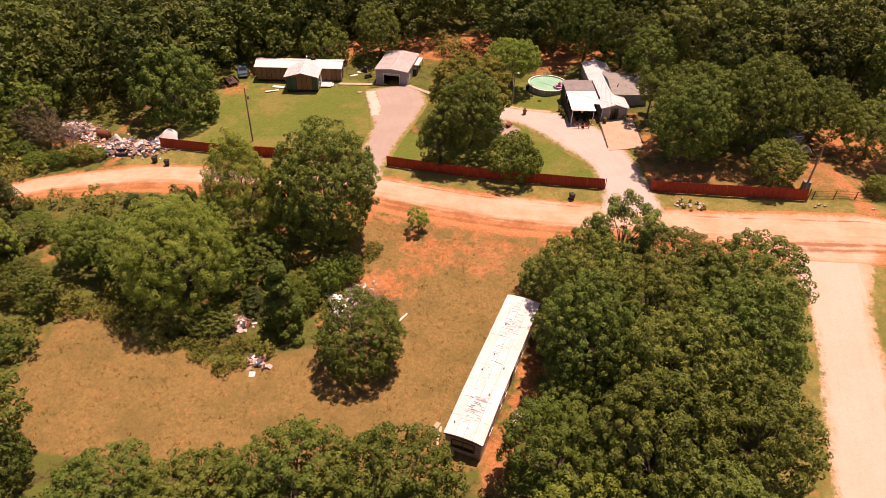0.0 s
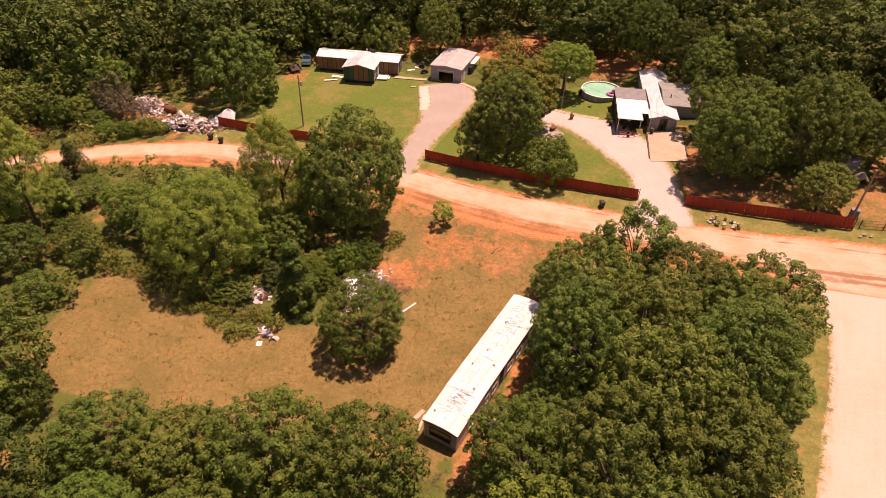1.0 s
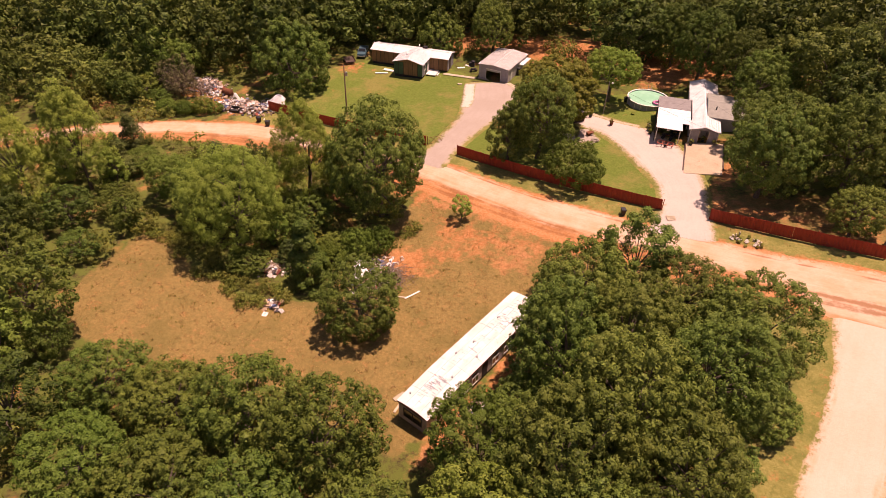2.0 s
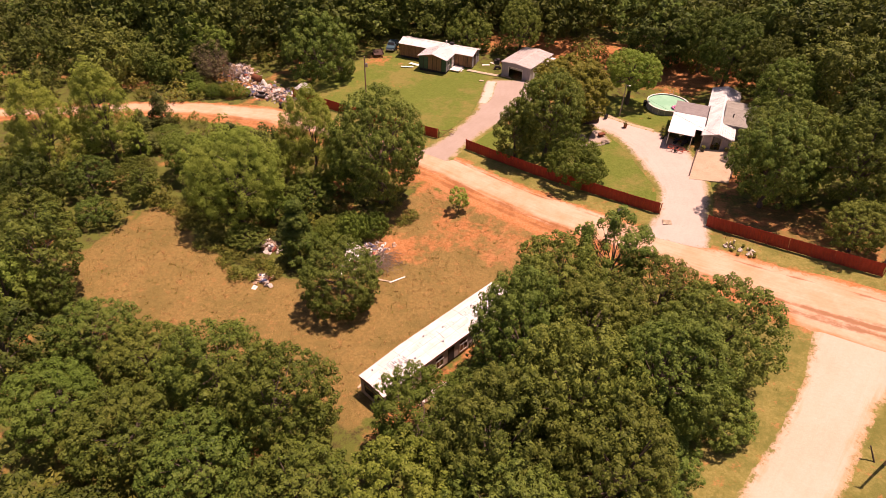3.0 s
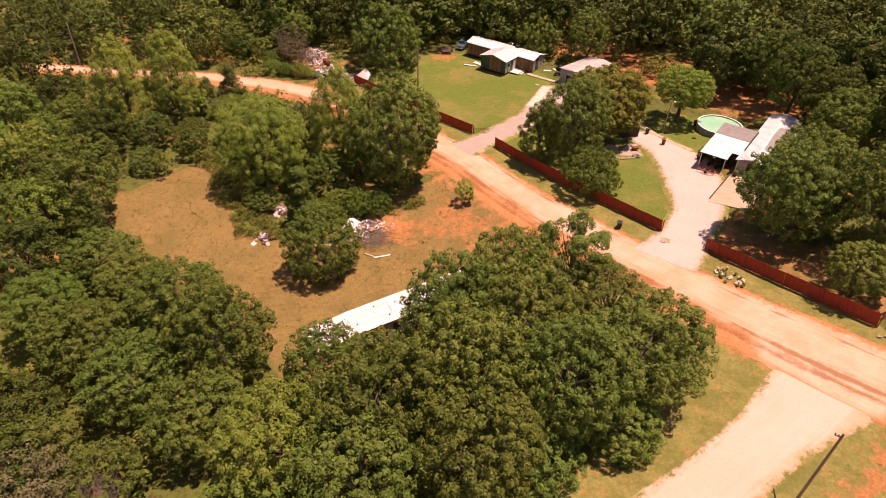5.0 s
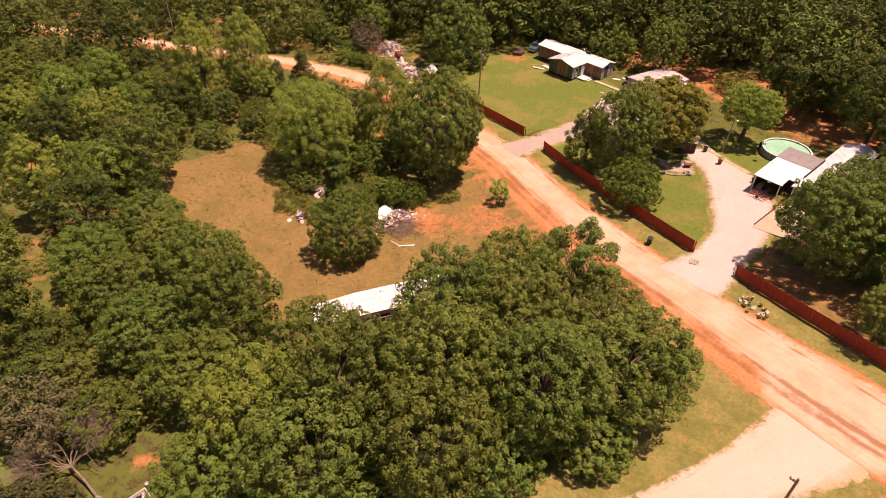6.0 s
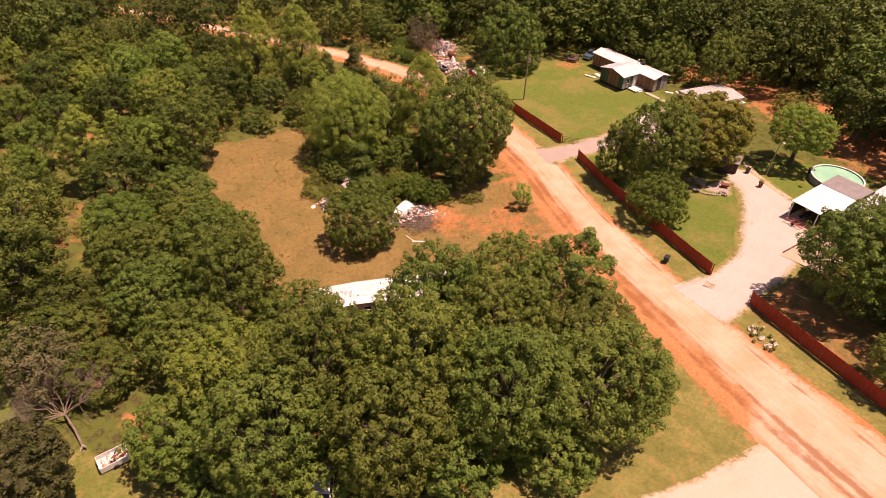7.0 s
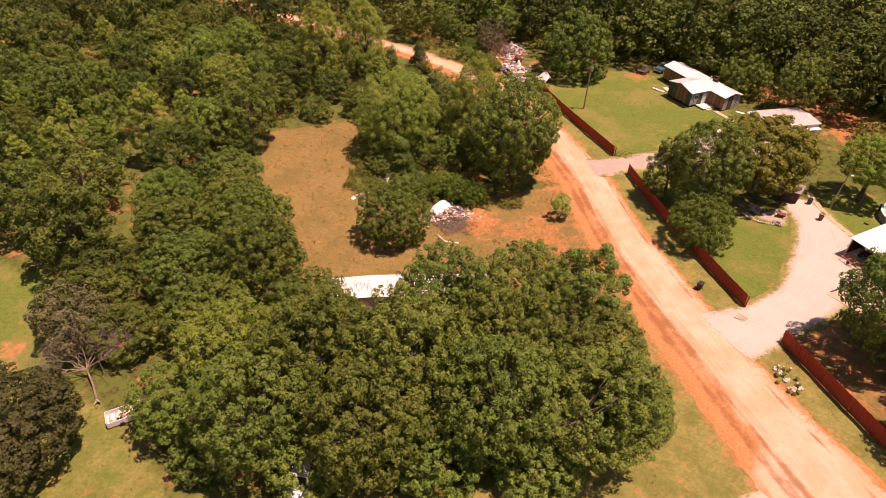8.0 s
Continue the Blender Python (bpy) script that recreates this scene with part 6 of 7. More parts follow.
# ---- yard clutter ----
def planter(x, y, r, h, mat, label, plant_=True, name="planter"):
    t = thing(name, at(x, y, 0, 0.08), label, "planter")
    part("pot", Shape().lathe([(0.0, 0), (r * 0.75, 0), (r, h), (r * 0.85, h), (r * 0.8, h * 0.85), (0.0, h * 0.85)], 14), mat, t)
    if plant_:
        rs = np.random.default_rng(int(x * 7 + y))
        q = unit(rs.normal(size=(90, 3)) + np.array([0, 0, 0.5]))
        v, f = leaf_cards(q * r * 1.3 + np.array([0, 0, h + r * 0.5]), q, 0.22, 0.14, rs)
        part("plant", array_mesh("plant", v, f, LEAF_WEED), None, t)


planter(15.7, 101.6, 0.32, 0.75, RUST, "rusty barrel planter at the drive's edge")
planter(22.2, 99.4, 0.3, 0.5, BLACK, "dark pot with green plant beside the carport")
planter(22.0, 100.6, 0.35, 0.5, BLACK, "dark pot with green plant beside the carport")
planter(21.9, 102.2, 0.3, 0.45, STONE, "pale pot with green plant beside the carport")
planter(19.0, 107.0, 0.35, 0.2, LEAF_WEED, "low green tub on the pool lawn", False)
planter(30.4, 97.9, 0.3, 0.5, BLACK, "dark pot with plant on the porch edge")
planter(32.0, 97.0, 0.28, 0.4, STONE, "pale pot with plant on the porch edge")
planter(28.6, 96.4, 0.3, 0.6, BLACK, "dark tub by the parking slab")
planter(17.3, 112.4, 0.35, 0.9, BLACK, "dark barrel beside the pool", False, "barrel")
planter(11.9, 104.0, 0.35, 0.9, BLACK, "dark barrel by the shed", False, "barrel")


def kerb_line(pts, name, label):
    """A low edging of single stones along a line."""
    t = thing(name, pose(0, 0, 0), label, "edging")
    c = resample(pts, [0] * len(pts), 0.42)
    forms = [Shape().blob((0, 0, 0), (0.23, 0.16, 0.14), 0.5, 4, 7).mesh("stone", STONE) for _ in range(3)]
    for i, (x, y, _) in enumerate(c):
        p = part("stone", forms[i % 3], None, t)
        p.matrix_basis = pose(x + random.uniform(-0.05, 0.05), y + random.uniform(-0.05, 0.05), tz(x, y) + 0.12, 0, 0, random.uniform(0, 180))


build_road("path_kerb", [(8.6, 108.0), (9.9, 106.4), (13.4, 104.5), (17.6, 102.6), (20.5, 101.9), (22.4, 101.7)], [0.3] * 6, SAND, "sandy tan strip between gravel drive and pool lawn", 0.17, category="path", apron=0.3, fade=0.6)
kerb_line([(8.8, 94.0), (9.4, 93.2), (11.5, 93.0), (13.4, 94.6), (14.5, 96.2)], "stone_edging", "pale stone edging round the shade bed")
kerb_line([(9.0, 94.3), (10.2, 93.6), (12.0, 93.9)], "stone_edging", "second row of pale stones in the shade bed")
rs_bed = np.random.default_rng(77)
for i in range(22):
    x, y, r = 9.5 + rs_bed.normal() * 0.8, 95.8 + rs_bed.normal() * 0.8, rs_bed.uniform(0.18, 0.42)
    lone("bed_rock", Shape().blob((0, 0, r * 0.4), (r, r * 0.8, r * 0.6), 0.7, 5, 8), STONE, at(x, y, rs_bed.uniform(0, 180), 0.05), "rough tan rock piled in the shade bed", "rock", "shade bed rocks")
build_road("path_bed", [(9.5, 97.5), (11.0, 96.4), (13.2, 97.6), (14.5, 99.0)], [1.6, 2.4, 2.2, 1.6], GRAVEL, "pale gravel bed below the shade trees", 0.15, category="path", apron=0.6, fade=0.8)
s = Shape()
for i in range(9):
    a = i * 0.7
    s.blob((math.cos(a) * 0.5, math.sin(a) * 0.35, 0.15), (0.22, 0.2, 0.18), 0.5, 4, 7)
lone("fire_ring", s, STONE, at(13.7, 95.6, 0, 0.1), "ring of dark stones on gravel", "fire pit")


def build_shed(x, y, turn):
    t = thing("garden_shed", at(x, y, turn), "small brown shed in the shade of the trees", "shed")
    part("wall", Shape().box(-1.3, 1.3, -1.1, 1.1, -0.2, 2.0), DARK, t)
    panel_row(t, (-1.3, -1.1), (1.3, -1.1), 0, 1.95, 6, [BROWN], name="board")
    panel_row(t, (1.3, -1.1), (1.3, 1.1), 0, 1.95, 5, [BROWN], name="board")
    part("roof", Shape().hexa([(-1.5, -1.3, 2.0), (1.5, -1.3, 2.0), (1.5, 1.3, 2.25), (-1.5, 1.3, 2.25)], [(-1.5, -1.3, 2.08), (1.5, -1.3, 2.08), (1.5, 1.3, 2.33), (-1.5, 1.3, 2.33)]), SHINGLE, t)
    part("door", Shape().box(-0.4, 0.4, -1.2, -1.15, 0.05, 1.85), BROWN, t)


build_shed(9.4, 102.6, 25)


def build_outhouse():
    t = thing("outhouse", at(53.6, 85.0, 12), "small grey outhouse with sloping metal roof below trees", "shed")
    panel_row(t, (-1.1, -1.6), (1.1, -1.6), 0, 2.0, 5, [GREY_SIDING], name="board")
    panel_row(t, (1.1, -1.6), (1.1, 1.6), 0, 2.1, 7, [GREY_SIDING], name="board")
    part("wall", Shape().box(-1.08, 1.08, -1.58, 1.58, -0.2, 2.02), DARK, t)
    for i in range(5):
        x0, x1 = -1.3 + i * 0.52, -1.3 + (i + 1) * 0.52 - 0.012
        ring = [(x0, -1.9, 2.05 + 0.12 * (x0 + 1.3)), (x1, -1.9, 2.05 + 0.12 * (x1 + 1.3)), (x1, 1.9, 2.05 + 0.12 * (x1 + 1.3)), (x0, 1.9, 2.05 + 0.12 * (x0 + 1.3))]
        part("roof_panel", Shape().hexa(ring, [(a, b, z + 0.04) for a, b, z in ring]), GREY_SIDING, t)


build_outhouse()
s = Shape().box(-0.5, 0.5, -0.35, 0.35, -0.1, 1.15, 0.03).box(-0.55, 0.55, -0.4, 0.4, 1.15, 1.22)
lone("metal_cabinet", s, SHINGLE, at(51.6, 73.4, -15), "grey metal cabinet at the end of the red fence", "cabinet")
lone("garden_cart", Shape().box(-0.5, 0.5, -0.3, 0.3, 0.35, 0.6, -0.08).tube([(0.5, 0, 0.5), (1.1, 0, 0.8)], 0.03, 6).tube([(-0.3, -0.36, 0.2), (-0.3, 0.36, 0.2)], 0.2, 12), RUST, at(12.6, 97.4, 40, 0.1), "rusty garden cart on the gravel", "cart")


# plank walk from the steps to the garage
def plank_walk(a, b, n, label):
    t = thing("plank_walk", pose(0, 0, 0), label, "walkway")
    a, b = Vector(a), Vector(b)
    for i in range(n):
        p = a.lerp(b, (i + 0.5) / n)
        q = part("plank", Shape().box(-0.14, 0.14, -0.45, 0.45, 0.02, 0.1), PALE_WOOD, t)
        turn = math.degrees(math.atan2(b.y - a.y, b.x - a.x))
        q.matrix_basis = pose(p.x, p.y, tz(p.x, p.y) + 0.02, 0, 0, turn + random.uniform(-4, 4))


plank_walk((-19.2, 116.4), (-12.2, 115.9), 22, "tan plank walk between house steps and garage")
plank_walk((-5.4, 115.0), (-1.2, 111.4), 17, "tan plank walk beside the garage drive")
for x, y, turn, L, w, mat, label in [(-31.5, 113.3, 20, 2.6, 0.5, WHITE_PAINT, "white board lying on the lawn"), (-30.5, 115.0, -8, 2.6, 0.9, WHITE_PAINT, "white panel lying by the house wall"),
                                     (-3.6, 53.2, 55, 2.3, 0.22, WHITE_PAINT, "white plank on bare soil"), (-5.0, 52.4, 10, 1.8, 0.2, PALE_WOOD, "tan plank on bare soil"),
                                     (1.0, 36.3, 80, 2.2, 0.25, PALE_WOOD, "tan plank beside the derelict trailer"), (0.6, 37.3, 60, 1.4, 0.5, PALE_WOOD, "broken tan panel beside the derelict trailer"),
                                     (-16.5, 120.0, 30, 1.6, 0.6, WHITE_PAINT, "white scrap board on the grass"), (-15.4, 121.3, -20, 1.3, 0.5, WHITE_PAINT, "white scrap board on the grass"),
                                     (-14.6, 112.6, 10, 0.9, 0.5, PALE_WOOD, "tan scrap board on the lawn")]:
    s = Shape().box(-L / 2, L / 2, -w / 2, w / 2, 0.0, 0.06).box(-L / 2 + 0.1, -L / 2 + 0.2, -w / 2, w / 2, 0.06, 0.09)
    lone("board", s, mat, at(x, y, turn, 0.07), label, "board")
s = Shape().box(-0.5, 0.5, -0.3, 0.3, 0.3, 0.7, 0.06).tube([(-0.5, -0.35, 0.2), (-0.5, 0.35, 0.2)], 0.2, 12).tube([(0.5, -0.35, 0.25), (0.5, 0.35, 0.25)], 0.26, 12).tube([(0.4, 0, 0.7), (0.9, 0, 1.0)], 0.04, 6)
lone("lawn_mower", s, DARK, at(-13.6, 119.0, 30, 0.05), "dark riding mower by the garage wall", "mower")
s = Shape().box(-0.6, 0.6, -0.4, 0.4, 0.0, 0.8, 0.08).blob((0.2, 0.1, 0.9), (0.5, 0.35, 0.3), 0.4)
lone("scrap_pile", s, DARK, at(-14.6, 121.5, 10), "dark pile of scrap beside the garage", "scrap")


# ---- rubbish dumps ----
def heap(name, cx, cy, rx, ry, turn, high, n, label, seed, big=0.55):
    """Loose rubbish: boards, bags, boxes and rags heaped on one another."""
    rs = np.random.default_rng(seed)
    s = Shape()
    c, q = math.cos(radians(turn)), math.sin(radians(turn))
    for _ in range(n):
        u, w = rs.normal(size=2) * 0.5
        x, y = cx + u * rx * c - w * ry * q, cy + u * rx * q + w * ry * c
        z = tz(x, y) + high * max(0.0, 1 - (u * u + w * w)) * rs.uniform(0.2, 1.0)
        k = rs.random()
        if k < 0.58:
            a, b, h = rs.uniform(0.15, big), rs.uniform(0.1, big), rs.uniform(0.03, 0.3)
            m = pose(x, y, z, *rs.uniform(-40, 40, 2), rs.uniform(0, 180))
            t = Shape().box(-a, a, -b, b, 0, h)
            t.v = [tuple(m @ Vector(p)) for p in t.v]
        elif k < 0.82:
            L = rs.uniform(0.25, 0.75)
            m = pose(x, y, z + 0.1, *rs.uniform(-16, 16, 2), rs.uniform(0, 180))
            t = Shape().box(-L, L, -0.06, 0.06, 0, 0.05)
            t.v = [tuple(m @ Vector(p)) for p in t.v]
        else:
            r = rs.uniform(0.15, big * 0.8)
            t = Shape().blob((x, y, z + r * 0.4), (r, r * rs.uniform(0.6, 1.1), r * rs.uniform(0.4, 0.8)), 0.9, 4, 7)
        off = len(s.v)
        s.v += t.v
        s.f += [tuple(i + off for i in f) for f in t.f]
    ob = new(name, s.mesh(name, RUBBISH))
    return tagged(ob, label, "rubbish", kind="stuff")


heap("rubbish_heap", -50.2, 91.5, 5.0, 2.6, 0, 1.0, 560, "mixed household rubbish dumped at the wood's edge", 3, 0.38)
heap("rubbish_heap", -61.6, 96.6, 5.0, 2.8, -28, 0.9, 460, "pale rubbish strewn below bare bushes", 4, 0.36)
heap("rubbish_heap", -9.8, 56.3, 4.0, 2.3, 80, 0.8, 380, "pale rubbish heap beside the round tree", 6, 0.29)
heap("rubbish_heap", -13.0, 61.2, 2.0, 1.4, 0, 0.6, 90, "small pale rubbish pile among saplings", 8, 0.45)
heap("rubbish_heap", -22.8, 52.2, 2.0, 1.4, 0, 0.5, 80, "pale rubbish at the edge of the field", 9, 0.4)
heap("rubbish_heap", -19.2, 46.2, 1.5, 0.9, -30, 0.3, 50, "white scraps at the edge of the field", 10, 0.35)
heap("rubbish_heap", 8.4, 37.3, 0.9, 1.8, -20, 0.3, 40, "scraps below the trailer's windows", 12, 0.35)


def draped(name, x, y, w, d, h, turn, mat, label, category, seed):
    """A crumpled sheet lying over something."""
    rs = np.random.default_rng(seed)
    n = 9
    s = Shape()
    pk = [(rs.uniform(-0.3, 0.3), rs.uniform(-0.3, 0.3), rs.uniform(0.6, 1.0)) for _ in range(3)]
    for i in range(n):
        for j in range(n):
            u, v = i / (n - 1) - 0.5, j / (n - 1) - 0.5
            z = sum(k * math.exp(-((u - a) ** 2 + (v - b) ** 2) * 7) for a, b, k in pk) * h * 0.7 + rs.uniform(0, 0.06)
            s.v.append((u * w * rs.uniform(0.92, 1.05), v * d * rs.uniform(0.92, 1.05), z))
    off = len(s.v)
    s.v += [(a, b, c - 0.03) for a, b, c in s.v]
    for i in range(n - 1):
        for j in range(n - 1):
            k = i * n + j
            s.f.append((k, k + n, k + n + 1, k + 1))
            s.f.append((off + k, off + k + 1, off + k + n + 1, off + k + n))
    lone(name, s, mat, at(x, y, turn, 0.05), label, category, smooth=True)


draped("tarpaulin", -45.4, 94.5, 3.8, 2.6, 1.6, 20, CANVAS, "white tarpaulin peaked over junk behind the fence", "tarpaulin", 1)
draped("tarpaulin", -11.3, 56.0, 2.5, 4.6, 1.0, 25, CANVAS, "crumpled white sheet over the rubbish heap", "tarpaulin", 2)
draped("tarpaulin", -53.0, 93.6, 1.5, 1.3, 1.0, 0, WHITE_PAINT, "white sheet among the rubbish", "tarpaulin", 3)
s = Shape().tube([(-0.9, 0, 0.65), (0.9, 0, 0.65)], 0.65, 16).blob((-0.9, 0, 0.65), (0.25, 0.62, 0.62), 0.0, 6, 14).blob((0.9, 0, 0.65), (0.25, 0.62, 0.62), 0.0, 6, 14)
lone("steel_tank", s, RUST, at(-56.0, 95.0, -15), "rusty steel tank lying beside the rubbish", "tank")
s = Shape().box(-0.8, 0.8, -0.5, 0.5, 0.1, 0.5, 0.05).box(-0.8, 0.8, 0.3, 0.55, 0.4, 1.0, 0.04).box(-0.95, -0.75, -0.5, 0.5, 0.1, 0.7, 0.03).box(0.75, 0.95, -0.5, 0.5, 0.1, 0.7, 0.03)
lone("dumped_sofa", s, BLACK, at(-50.9, 89.3, 10), "black dumped sofa before the rubbish heap", "sofa")


# a heap of grey brushwood
def sticks(name, x, y, r, n, mat, label, seed, high=0.5, thick=0.03, category="brush pile"):
    rs = np.random.default_rng(seed)
    s = Shape()
    for _ in range(n):
        a, L = rs.uniform(0, 6.28), rs.uniform(0.6, 1.8) * r * 0.5
        p = np.array([rs.normal() * r * 0.35, rs.normal() * r * 0.35, rs.uniform(0.05, high)])
        d = np.array([math.cos(a), math.sin(a), rs.uniform(-0.25, 0.35)]) * L
        s.tube([tuple(p - d / 2), tuple(p + rs.normal(size=3) * 0.08), tuple(p + d / 2)], [thick, thick * 0.8, thick * 0.3], 4, False)
    lone(name, s, mat, at(x, y), label, category)


sticks("brush_pile", -7.4, 55.6, 3.2, 260, DEADWOOD, "grey-brown brushwood piled on red soil", 2)
sticks("brush_pile", -43.5, 106.0, 3.0, 60, DEADWOOD, "pale sticks piled at the lawn's edge", 3, 0.9)


def bare_tree(x, y, size, seed, label):
    """A dead, grey, much branched tree."""
    rs = np.random.default_rng(seed)
    t = thing("dead_tree", at(x, y), label, "dead tree")
    s = Shape()

    def grow(p, d, L, r, depth):
        q = p + d * L
        s.tube([tuple(p), tuple((p + q) / 2 + rs.normal(size=3) * L * 0.05), tuple(q)], [r, r * 0.8, r * 0.55], 4 if depth < 3 else 6, False)
        if depth == 0:
            return
        for _ in range(4 if depth > 1 else 3):
            e = d + rs.normal(size=3) * 0.55
            e[2] += 0.1
            grow(q if rs.random() < 0.6 else p + d * L * 0.7, e / np.linalg.norm(e), L * rs.uniform(0.6, 0.85), r * 0.5, depth - 1)

    for _ in range(5):
        d = rs.normal(size=3) * 0.6 + np.array([0, 0, 1.0])
        grow(np.zeros(3), d / np.linalg.norm(d), 1.4 * size, 0.08 * size, 4)
    part("branchwork", s, DEADWOOD, t)


bare_tree(-64.2, 92.4, 1.5, 1, "tall bare grey tangled tree above the rubbish")
bare_tree(-60.4, 93.0, 0.9, 2, "bare grey tangled bush above the rubbish")
for x, y, size, tall in [(-66.5, 94.0, 0.9, 1.2), (-63.6, 92.0, 0.75, 1.0)]:
    plant("greybrush", x, y, size, None, tall, "scrub by the dump")
for x, y, size, tall in [(-67.6, 97.6, 0.85, 1.0), (-70.0, 93.6, 0.7, 0.85), (-72.5, 98.5, 1.0, 1.0), (-66.0, 88.4, 0.5, 0.55), (-69.5, 88.6, 0.65, 0.75), (-74.5, 88.5, 0.7, 0.7), (-77.0, 92.5, 0.9, 0.9)]:
    plant("mid4", x, y, size, None, tall, "scrub by the dump")
for x, y, size in [(-60.6, 86.6, 0.42), (-58.0, 87.4, 0.40), (-54.4, 88.4, 0.38)]:
    plant("shrub", x, y, size, None, 0.9, "shrubs before the dump", "green shrub before the rubbish dump")


def fallen_tree():
    """An uprooted dead tree: the trunk on the ground, its bare crown spread out flat."""
    rs = np.random.default_rng(9)
    t = thing("dead_tree", at(8.0, 8.6), "uprooted dead tree lying in the grass, crown bare", "dead tree")
    part("trunk", Shape().tube([(0, 0, 0.25), (-2.0, -0.2, 0.5), (-4.0, -0.6, 0.9)], [0.13, 0.11, 0.09], 8), DEADWOOD, t, "grey barkless trunk")
    part("root", Shape().tube([(0, 0, 0.25), (0.5, 0.3, 0.5)], [0.17, 0.05], 6).tube([(0, 0, 0.25), (0.4, -0.35, 0.1)], [0.14, 0.04], 6), PALE_POLE, t)
    s = Shape()

    def grow(p, d, L, r, depth):
        q = p + d * L
        q[2] = max(q[2], 0.12)
        s.tube([tuple(p), tuple((p + q) / 2 + rs.normal(size=3) * L * 0.06), tuple(q)], [r, r * 0.8, r * 0.5], 4 if depth < 3 else 6, False)
        if depth:
            for _ in range(4):
                e = d + rs.normal(size=3) * 0.5 + np.array([-0.1, 0, 0.02])
                grow(q if rs.random() < 0.65 else p + d * L * 0.6, e / np.linalg.norm(e), L * rs.uniform(0.62, 0.9), r * 0.6, depth - 1)

    for i in range(9):
        w = math.pi * (0.45 + 1.1 * i / 8)
        d = np.array([math.cos(w), math.sin(w), rs.uniform(0.1, 0.7)])
        grow(np.array([-4.0, -0.6, 0.9]), d / np.linalg.norm(d), 1.75, 0.075, 4)
    part("branchwork", s, DEADWOOD, t)


fallen_tree()
plant("greybrush", -1.8, 7.4, 1.05, None, 1.15, "scrub in the glade")
plant("mid7", -4.6, 6.6, 0.9, None, 1.0, "scrub in the glade")


draped("tarpaulin", 55.0, 82.2, 2.2, 2.8, 1.4, 10, PALE_WOOD, "tan tarpaulin over a mound beside the outhouse", "tarpaulin", 5)


# light green shrubs behind the rubbish heap
for x, y, size, turn, tall in [(-13.2, 58.4, 0.62, 40, 1.35), (-10.8, 60.3, 0.55, 130, 1.3), (-15.6, 55.2, 0.5, 250, 1.3)]:
    plant("shrub", x, y, size, turn, tall, "shrubs behind the heap", "light green upright shrub behind the rubbish heap")


# ---- junk in the glade ----
def junk_box(x, y, turn):
    t = thing("box_trailer", at(x, y, turn), "white battered box trailer heaped with junk", "trailer")
    part("bed", Shape().box(-1.25, 1.25, -0.75, 0.75, 0.3, 0.42), WHITE_PAINT, t)
    part("side", Shape().box(-1.25, 1.25, -0.8, -0.74, 0.3, 0.95), WHITE_PAINT, t)
    part("side", Shape().box(-1.25, 1.25, 0.74, 0.8, 0.3, 0.95), WHITE_PAINT, t)
    part("tailboard", Shape().box(-1.3, -1.24, -0.75, 0.75, 0.3, 0.95), WHITE_PAINT, t)
    part("headboard", Shape().box(1.24, 1.3, -0.75, 0.75, 0.3, 1.05), WHITE_PAINT, t)
    for sx in (-0.86, 0.86):
        part("wheel", Shape().tube([(0, sx - 0.07, 0.27), (0, sx + 0.07, 0.27)], 0.27, 12), RUBBER, t)
    rs = np.random.default_rng(4)
    for i in range(26):
        a, b = rs.uniform(-1.0, 1.0), rs.uniform(-0.55, 0.55)
        part("junk", Shape().blob((a, b, 0.62), (rs.uniform(0.15, 0.3), rs.uniform(0.12, 0.25), 0.2), 0.8, 4, 7), (RUST, PALE_WOOD, WHITE_PAINT, WHITE_PAINT, PALE_WOOD, DARK)[i % 6], t)


junk_box(11.4, 10.7, 93)
lone("bucket", Shape().lathe([(0.0, 0), (0.14, 0), (0.18, 0.36), (0.15, 0.36), (0.12, 0.05), (0, 0.05)], 12), WHITE_PAINT, at(9.7, 12.3), "white plastic bucket in the grass", "bucket")


# ---- prickly bed by the road ----
def cactus_bed():
    rs = np.random.default_rng(12)
    for i in range(34):
        u = rs.random()
        x, y = 33.7 + 3.7 * u + rs.normal() * 0.2, 72.3 - 1.3 * u + rs.normal() * 0.42
        turn = rs.uniform(0, 180)
        if i % 3 == 0:
            r = rs.uniform(0.16, 0.34)
            lone("bed_stone", Shape().blob((0, 0, 0.15), (r, r * 0.8, r * 0.75), 0.6, 5, 8), PALE_STONE, at(x, y, turn), "pale stone in the roadside bed", "stone", "bed stones")
        elif i % 3 == 1:
            h, r = rs.uniform(0.35, 0.8), rs.uniform(0.09, 0.16)
            lone("bed_post", Shape().tube([(0, 0, -0.1), (rs.uniform(-0.1, 0.1), rs.uniform(-0.1, 0.1), h)], [r, r * 0.85], 8), PALE_WOOD, at(x, y, turn), "short pale timber stump in the roadside bed", "stump", "bed stumps")
        else:
            q = unit(rs.normal(size=(60, 3)) + np.array([0, 0, 0.8]))
            v, f = leaf_cards(q * 0.2 + np.array([0, 0, 0.25]), q, 0.2, 0.12, rs)
            lone("prickly_plant", array_mesh("prickly_plant", v, f, LEAF_WEED), None, at(x, y), "low grey-green plant in the roadside bed", "plant", "bed plants")


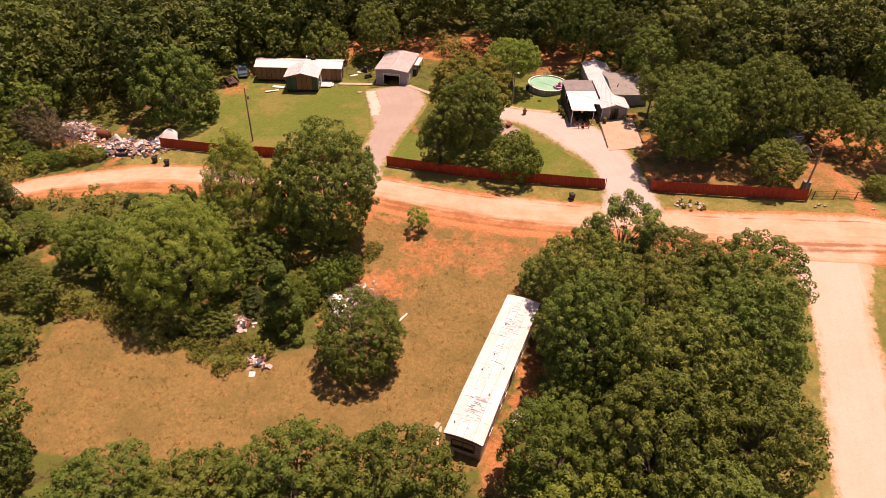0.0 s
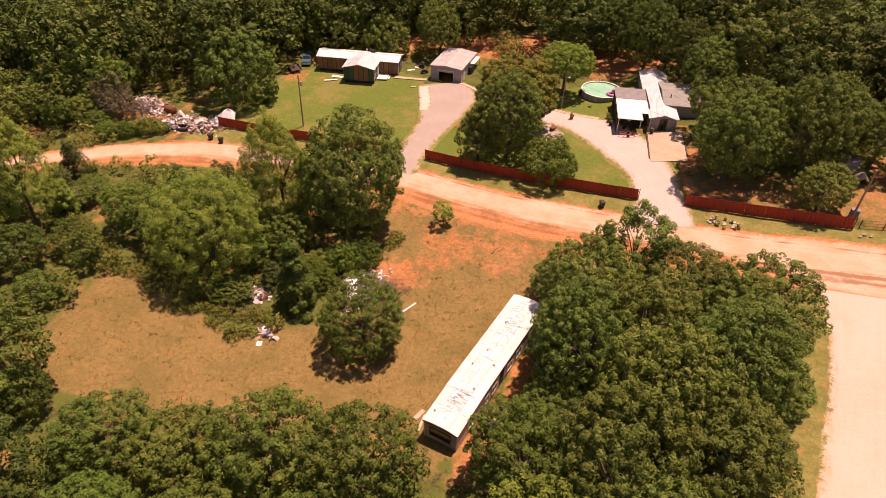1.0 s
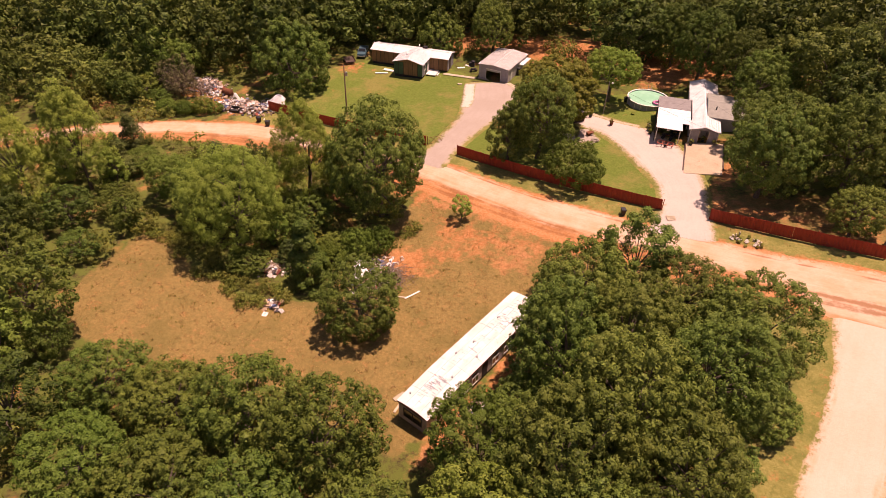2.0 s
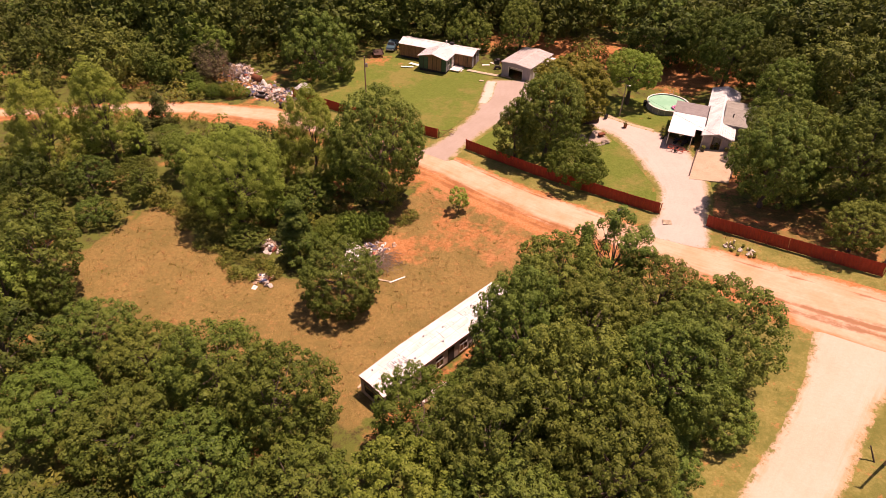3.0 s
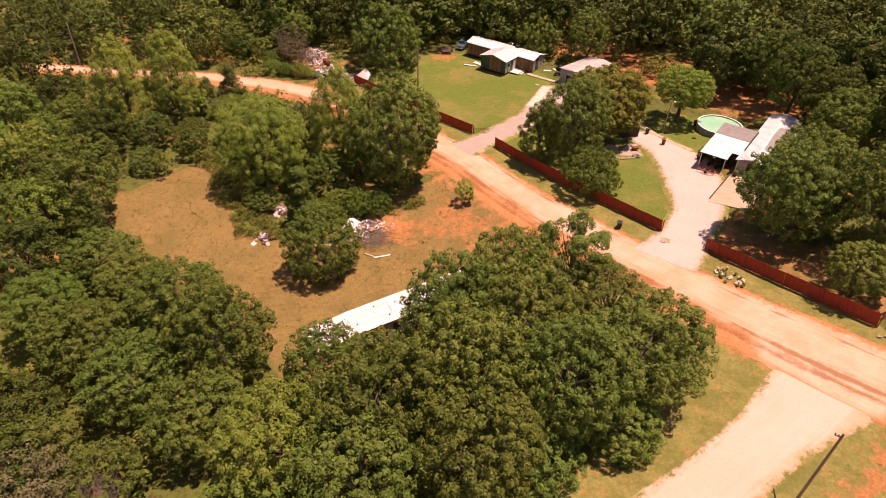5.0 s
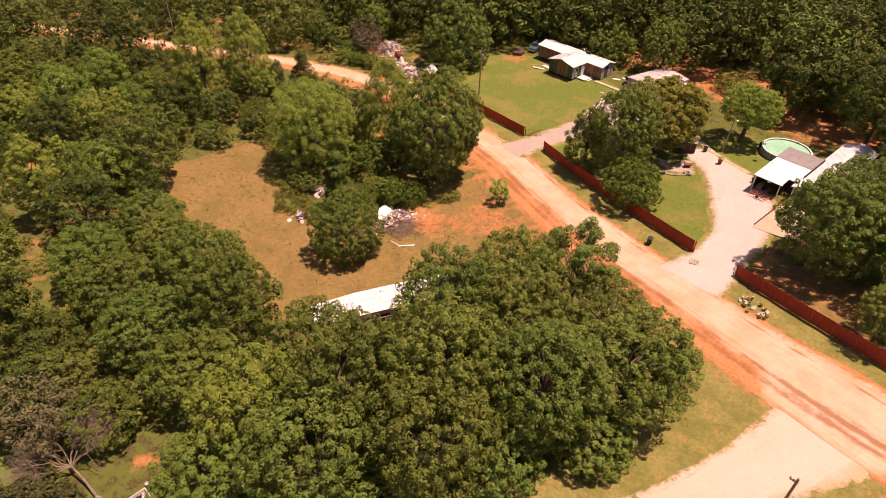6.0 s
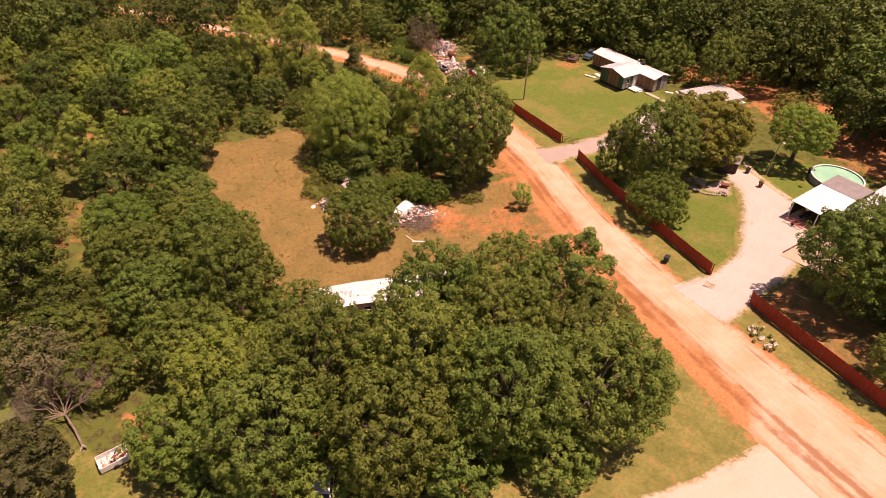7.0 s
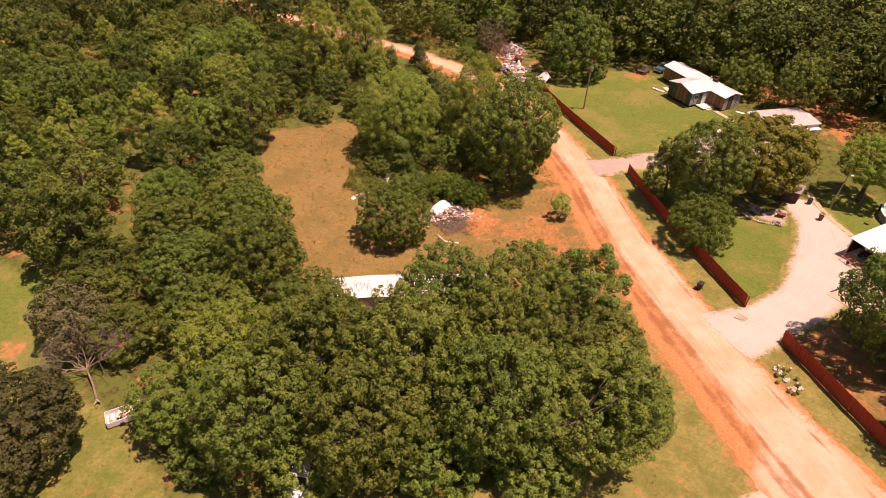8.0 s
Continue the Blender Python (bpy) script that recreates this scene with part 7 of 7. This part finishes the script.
cactus_bed()
def pallet(x, y, turn):
    p = thing("pallet", at(x, y, turn, 0.1), "pale timber pallet lying beside the drive mouth", "pallet")
    for i in range(6):
        part("slat", Shape().box(-0.6, 0.6, -0.5 + i * 0.19, -0.38 + i * 0.19, 0.1, 0.13), PALE_WOOD, p)
    for i in (-0.5, 0.0, 0.5):
        part("bearer", Shape().box(i - 0.05, i + 0.05, -0.52, 0.58, 0.0, 0.1), PALE_WOOD, p)


pallet(26.3, 75.4, 15)


# wire fence past the end of the panels
def wire_fence():
    p = thing("wire_fence", pose(0, 0, 0), "rusty post and rail fence beyond the red panels", "fence")
    pts = [(51.6, 71.0), (54.2, 70.6), (56.8, 70.2), (59.0, 69.8)]
    for x, y in pts:
        part("post", Shape().tube([(x, y, tz(x, y) - 0.4), (x, y, tz(x, y) + 1.25)], 0.06, 7), RUST, p)
    for h in (0.35, 0.75, 1.15):
        part("rail", Shape().tube([(x, y, tz(x, y) + h) for x, y in pts], 0.025, 5), RUST, p)


wire_fence()
plant("shrub", 60.5, 71.8, 0.5, None, 1.0, label="round green bush behind the wire fence")
cable(P4 - Vector((0, 0, 0.8)), Vector((41.8, 73.2, tz(41.8, 73.2) + 1.8)), 0.15, "thin guy wire from pole to fence")
for x, y, r in [(51.8, 69.4, 0.25), (52.4, 69.0, 0.2), (51.2, 69.0, 0.22), (58.2, 67.9, 0.25)]:
    lone("roadside_rock", Shape().blob((0, 0, 0.1), (r, r * 0.8, r * 0.7), 0.6, 5, 8), STONE, at(x, y), "brown rock at the roadside", "rock")


# ---- small growth ----
def tufts(name, n, place, mat, label, category, seed, size=0.3, blades=7):
    """Clumps of blades, three corners each, joined into one object."""
    rs = np.random.default_rng(seed)
    sp = place(rs, n)
    idx = np.repeat(np.arange(len(sp)), blades)
    m = len(idx)
    a = rs.uniform(0, 6.28, m)
    L = size * sp[idx, 2] * rs.uniform(0.6, 1.3, m)
    root = np.stack([sp[idx, 0] + rs.normal(size=m) * 0.12 * sp[idx, 2], sp[idx, 1] + rs.normal(size=m) * 0.12 * sp[idx, 2]], 1)
    z = terrain(root[:, 0], root[:, 1])
    w = L * 0.22
    out = np.stack([np.cos(a), np.sin(a)], 1)
    sidev = np.stack([-np.sin(a), np.cos(a)], 1)
    p0 = np.concatenate([root + sidev * w[:, None], (z - 0.05)[:, None]], 1)
    p1 = np.concatenate([root - sidev * w[:, None], (z - 0.05)[:, None]], 1)
    p2 = np.concatenate([root + out * (L * rs.uniform(0.3, 0.9, m))[:, None], (z + L)[:, None]], 1)
    v = np.stack([p0, p1, p2], 1).reshape(-1, 3)
    f = np.arange(m * 3).reshape(-1, 3)
    tagged(new(name, array_mesh(name, v, f, mat)), label, category, kind="stuff")


def in_poly(pts, margin):
    xs, ys = [p[0] for p in pts], [p[1] for p in pts]

    def pick(rs, n):
        x, y = rs.uniform(min(xs), max(xs), n * 8), rs.uniform(min(ys), max(ys), n * 8)
        ok = (poly_dist(x, y, pts) < margin) & (seg_dist(x, y, MAIN, MAIN_W) > 0.4) & (seg_dist(x, y, SIDE, SIDE_W) > 0.5)
        x, y = x[ok][:n], y[ok][:n]
        return np.stack([x, y, rs.uniform(0.5, 1.4, len(x))], 1)
    return pick


tufts("field_grass", 4200, in_poly(FIELD, -0.3), DRY, "dry tan grass tufts on the field", "grass", 1, 0.13)
tufts("field_weeds", 420, in_poly(FIELD, 0.3), LEAF_WEED, "sparse dark weeds on the field", "weeds", 2, 0.17)
tufts("verge_grass", 1800, in_poly(VERGE, 0.0), LEAF_WEED, "green and tan grass along the roads", "grass", 3, 0.11)
tufts("glade_grass", 2600, in_poly(GLADE, 0.0), LEAF_WEED, "green rough grass in the glade", "grass", 4, 0.12)
EDGE = [(-45, 54), (-38, 57), (-30, 51), (-23, 49), (-16, 52), (-11, 59), (-6, 67), (-9, 66), (-14, 55), (-18, 47.2), (-23, 45), (-30, 48), (-40, 53)]
spots = in_poly(EDGE, 0.2)(np.random.default_rng(5), 130)
scatter("edge_weeds", [(x, y, 0.22 + 0.22 * k * k, 0.9, i % 3) for i, (x, y, k) in enumerate(spots.tolist())], [mesh_arrays(TREES["bush%d" % i][3]) for i in range(3)], LEAF_WEED, "rank green weeds at the field's edge", "weeds")
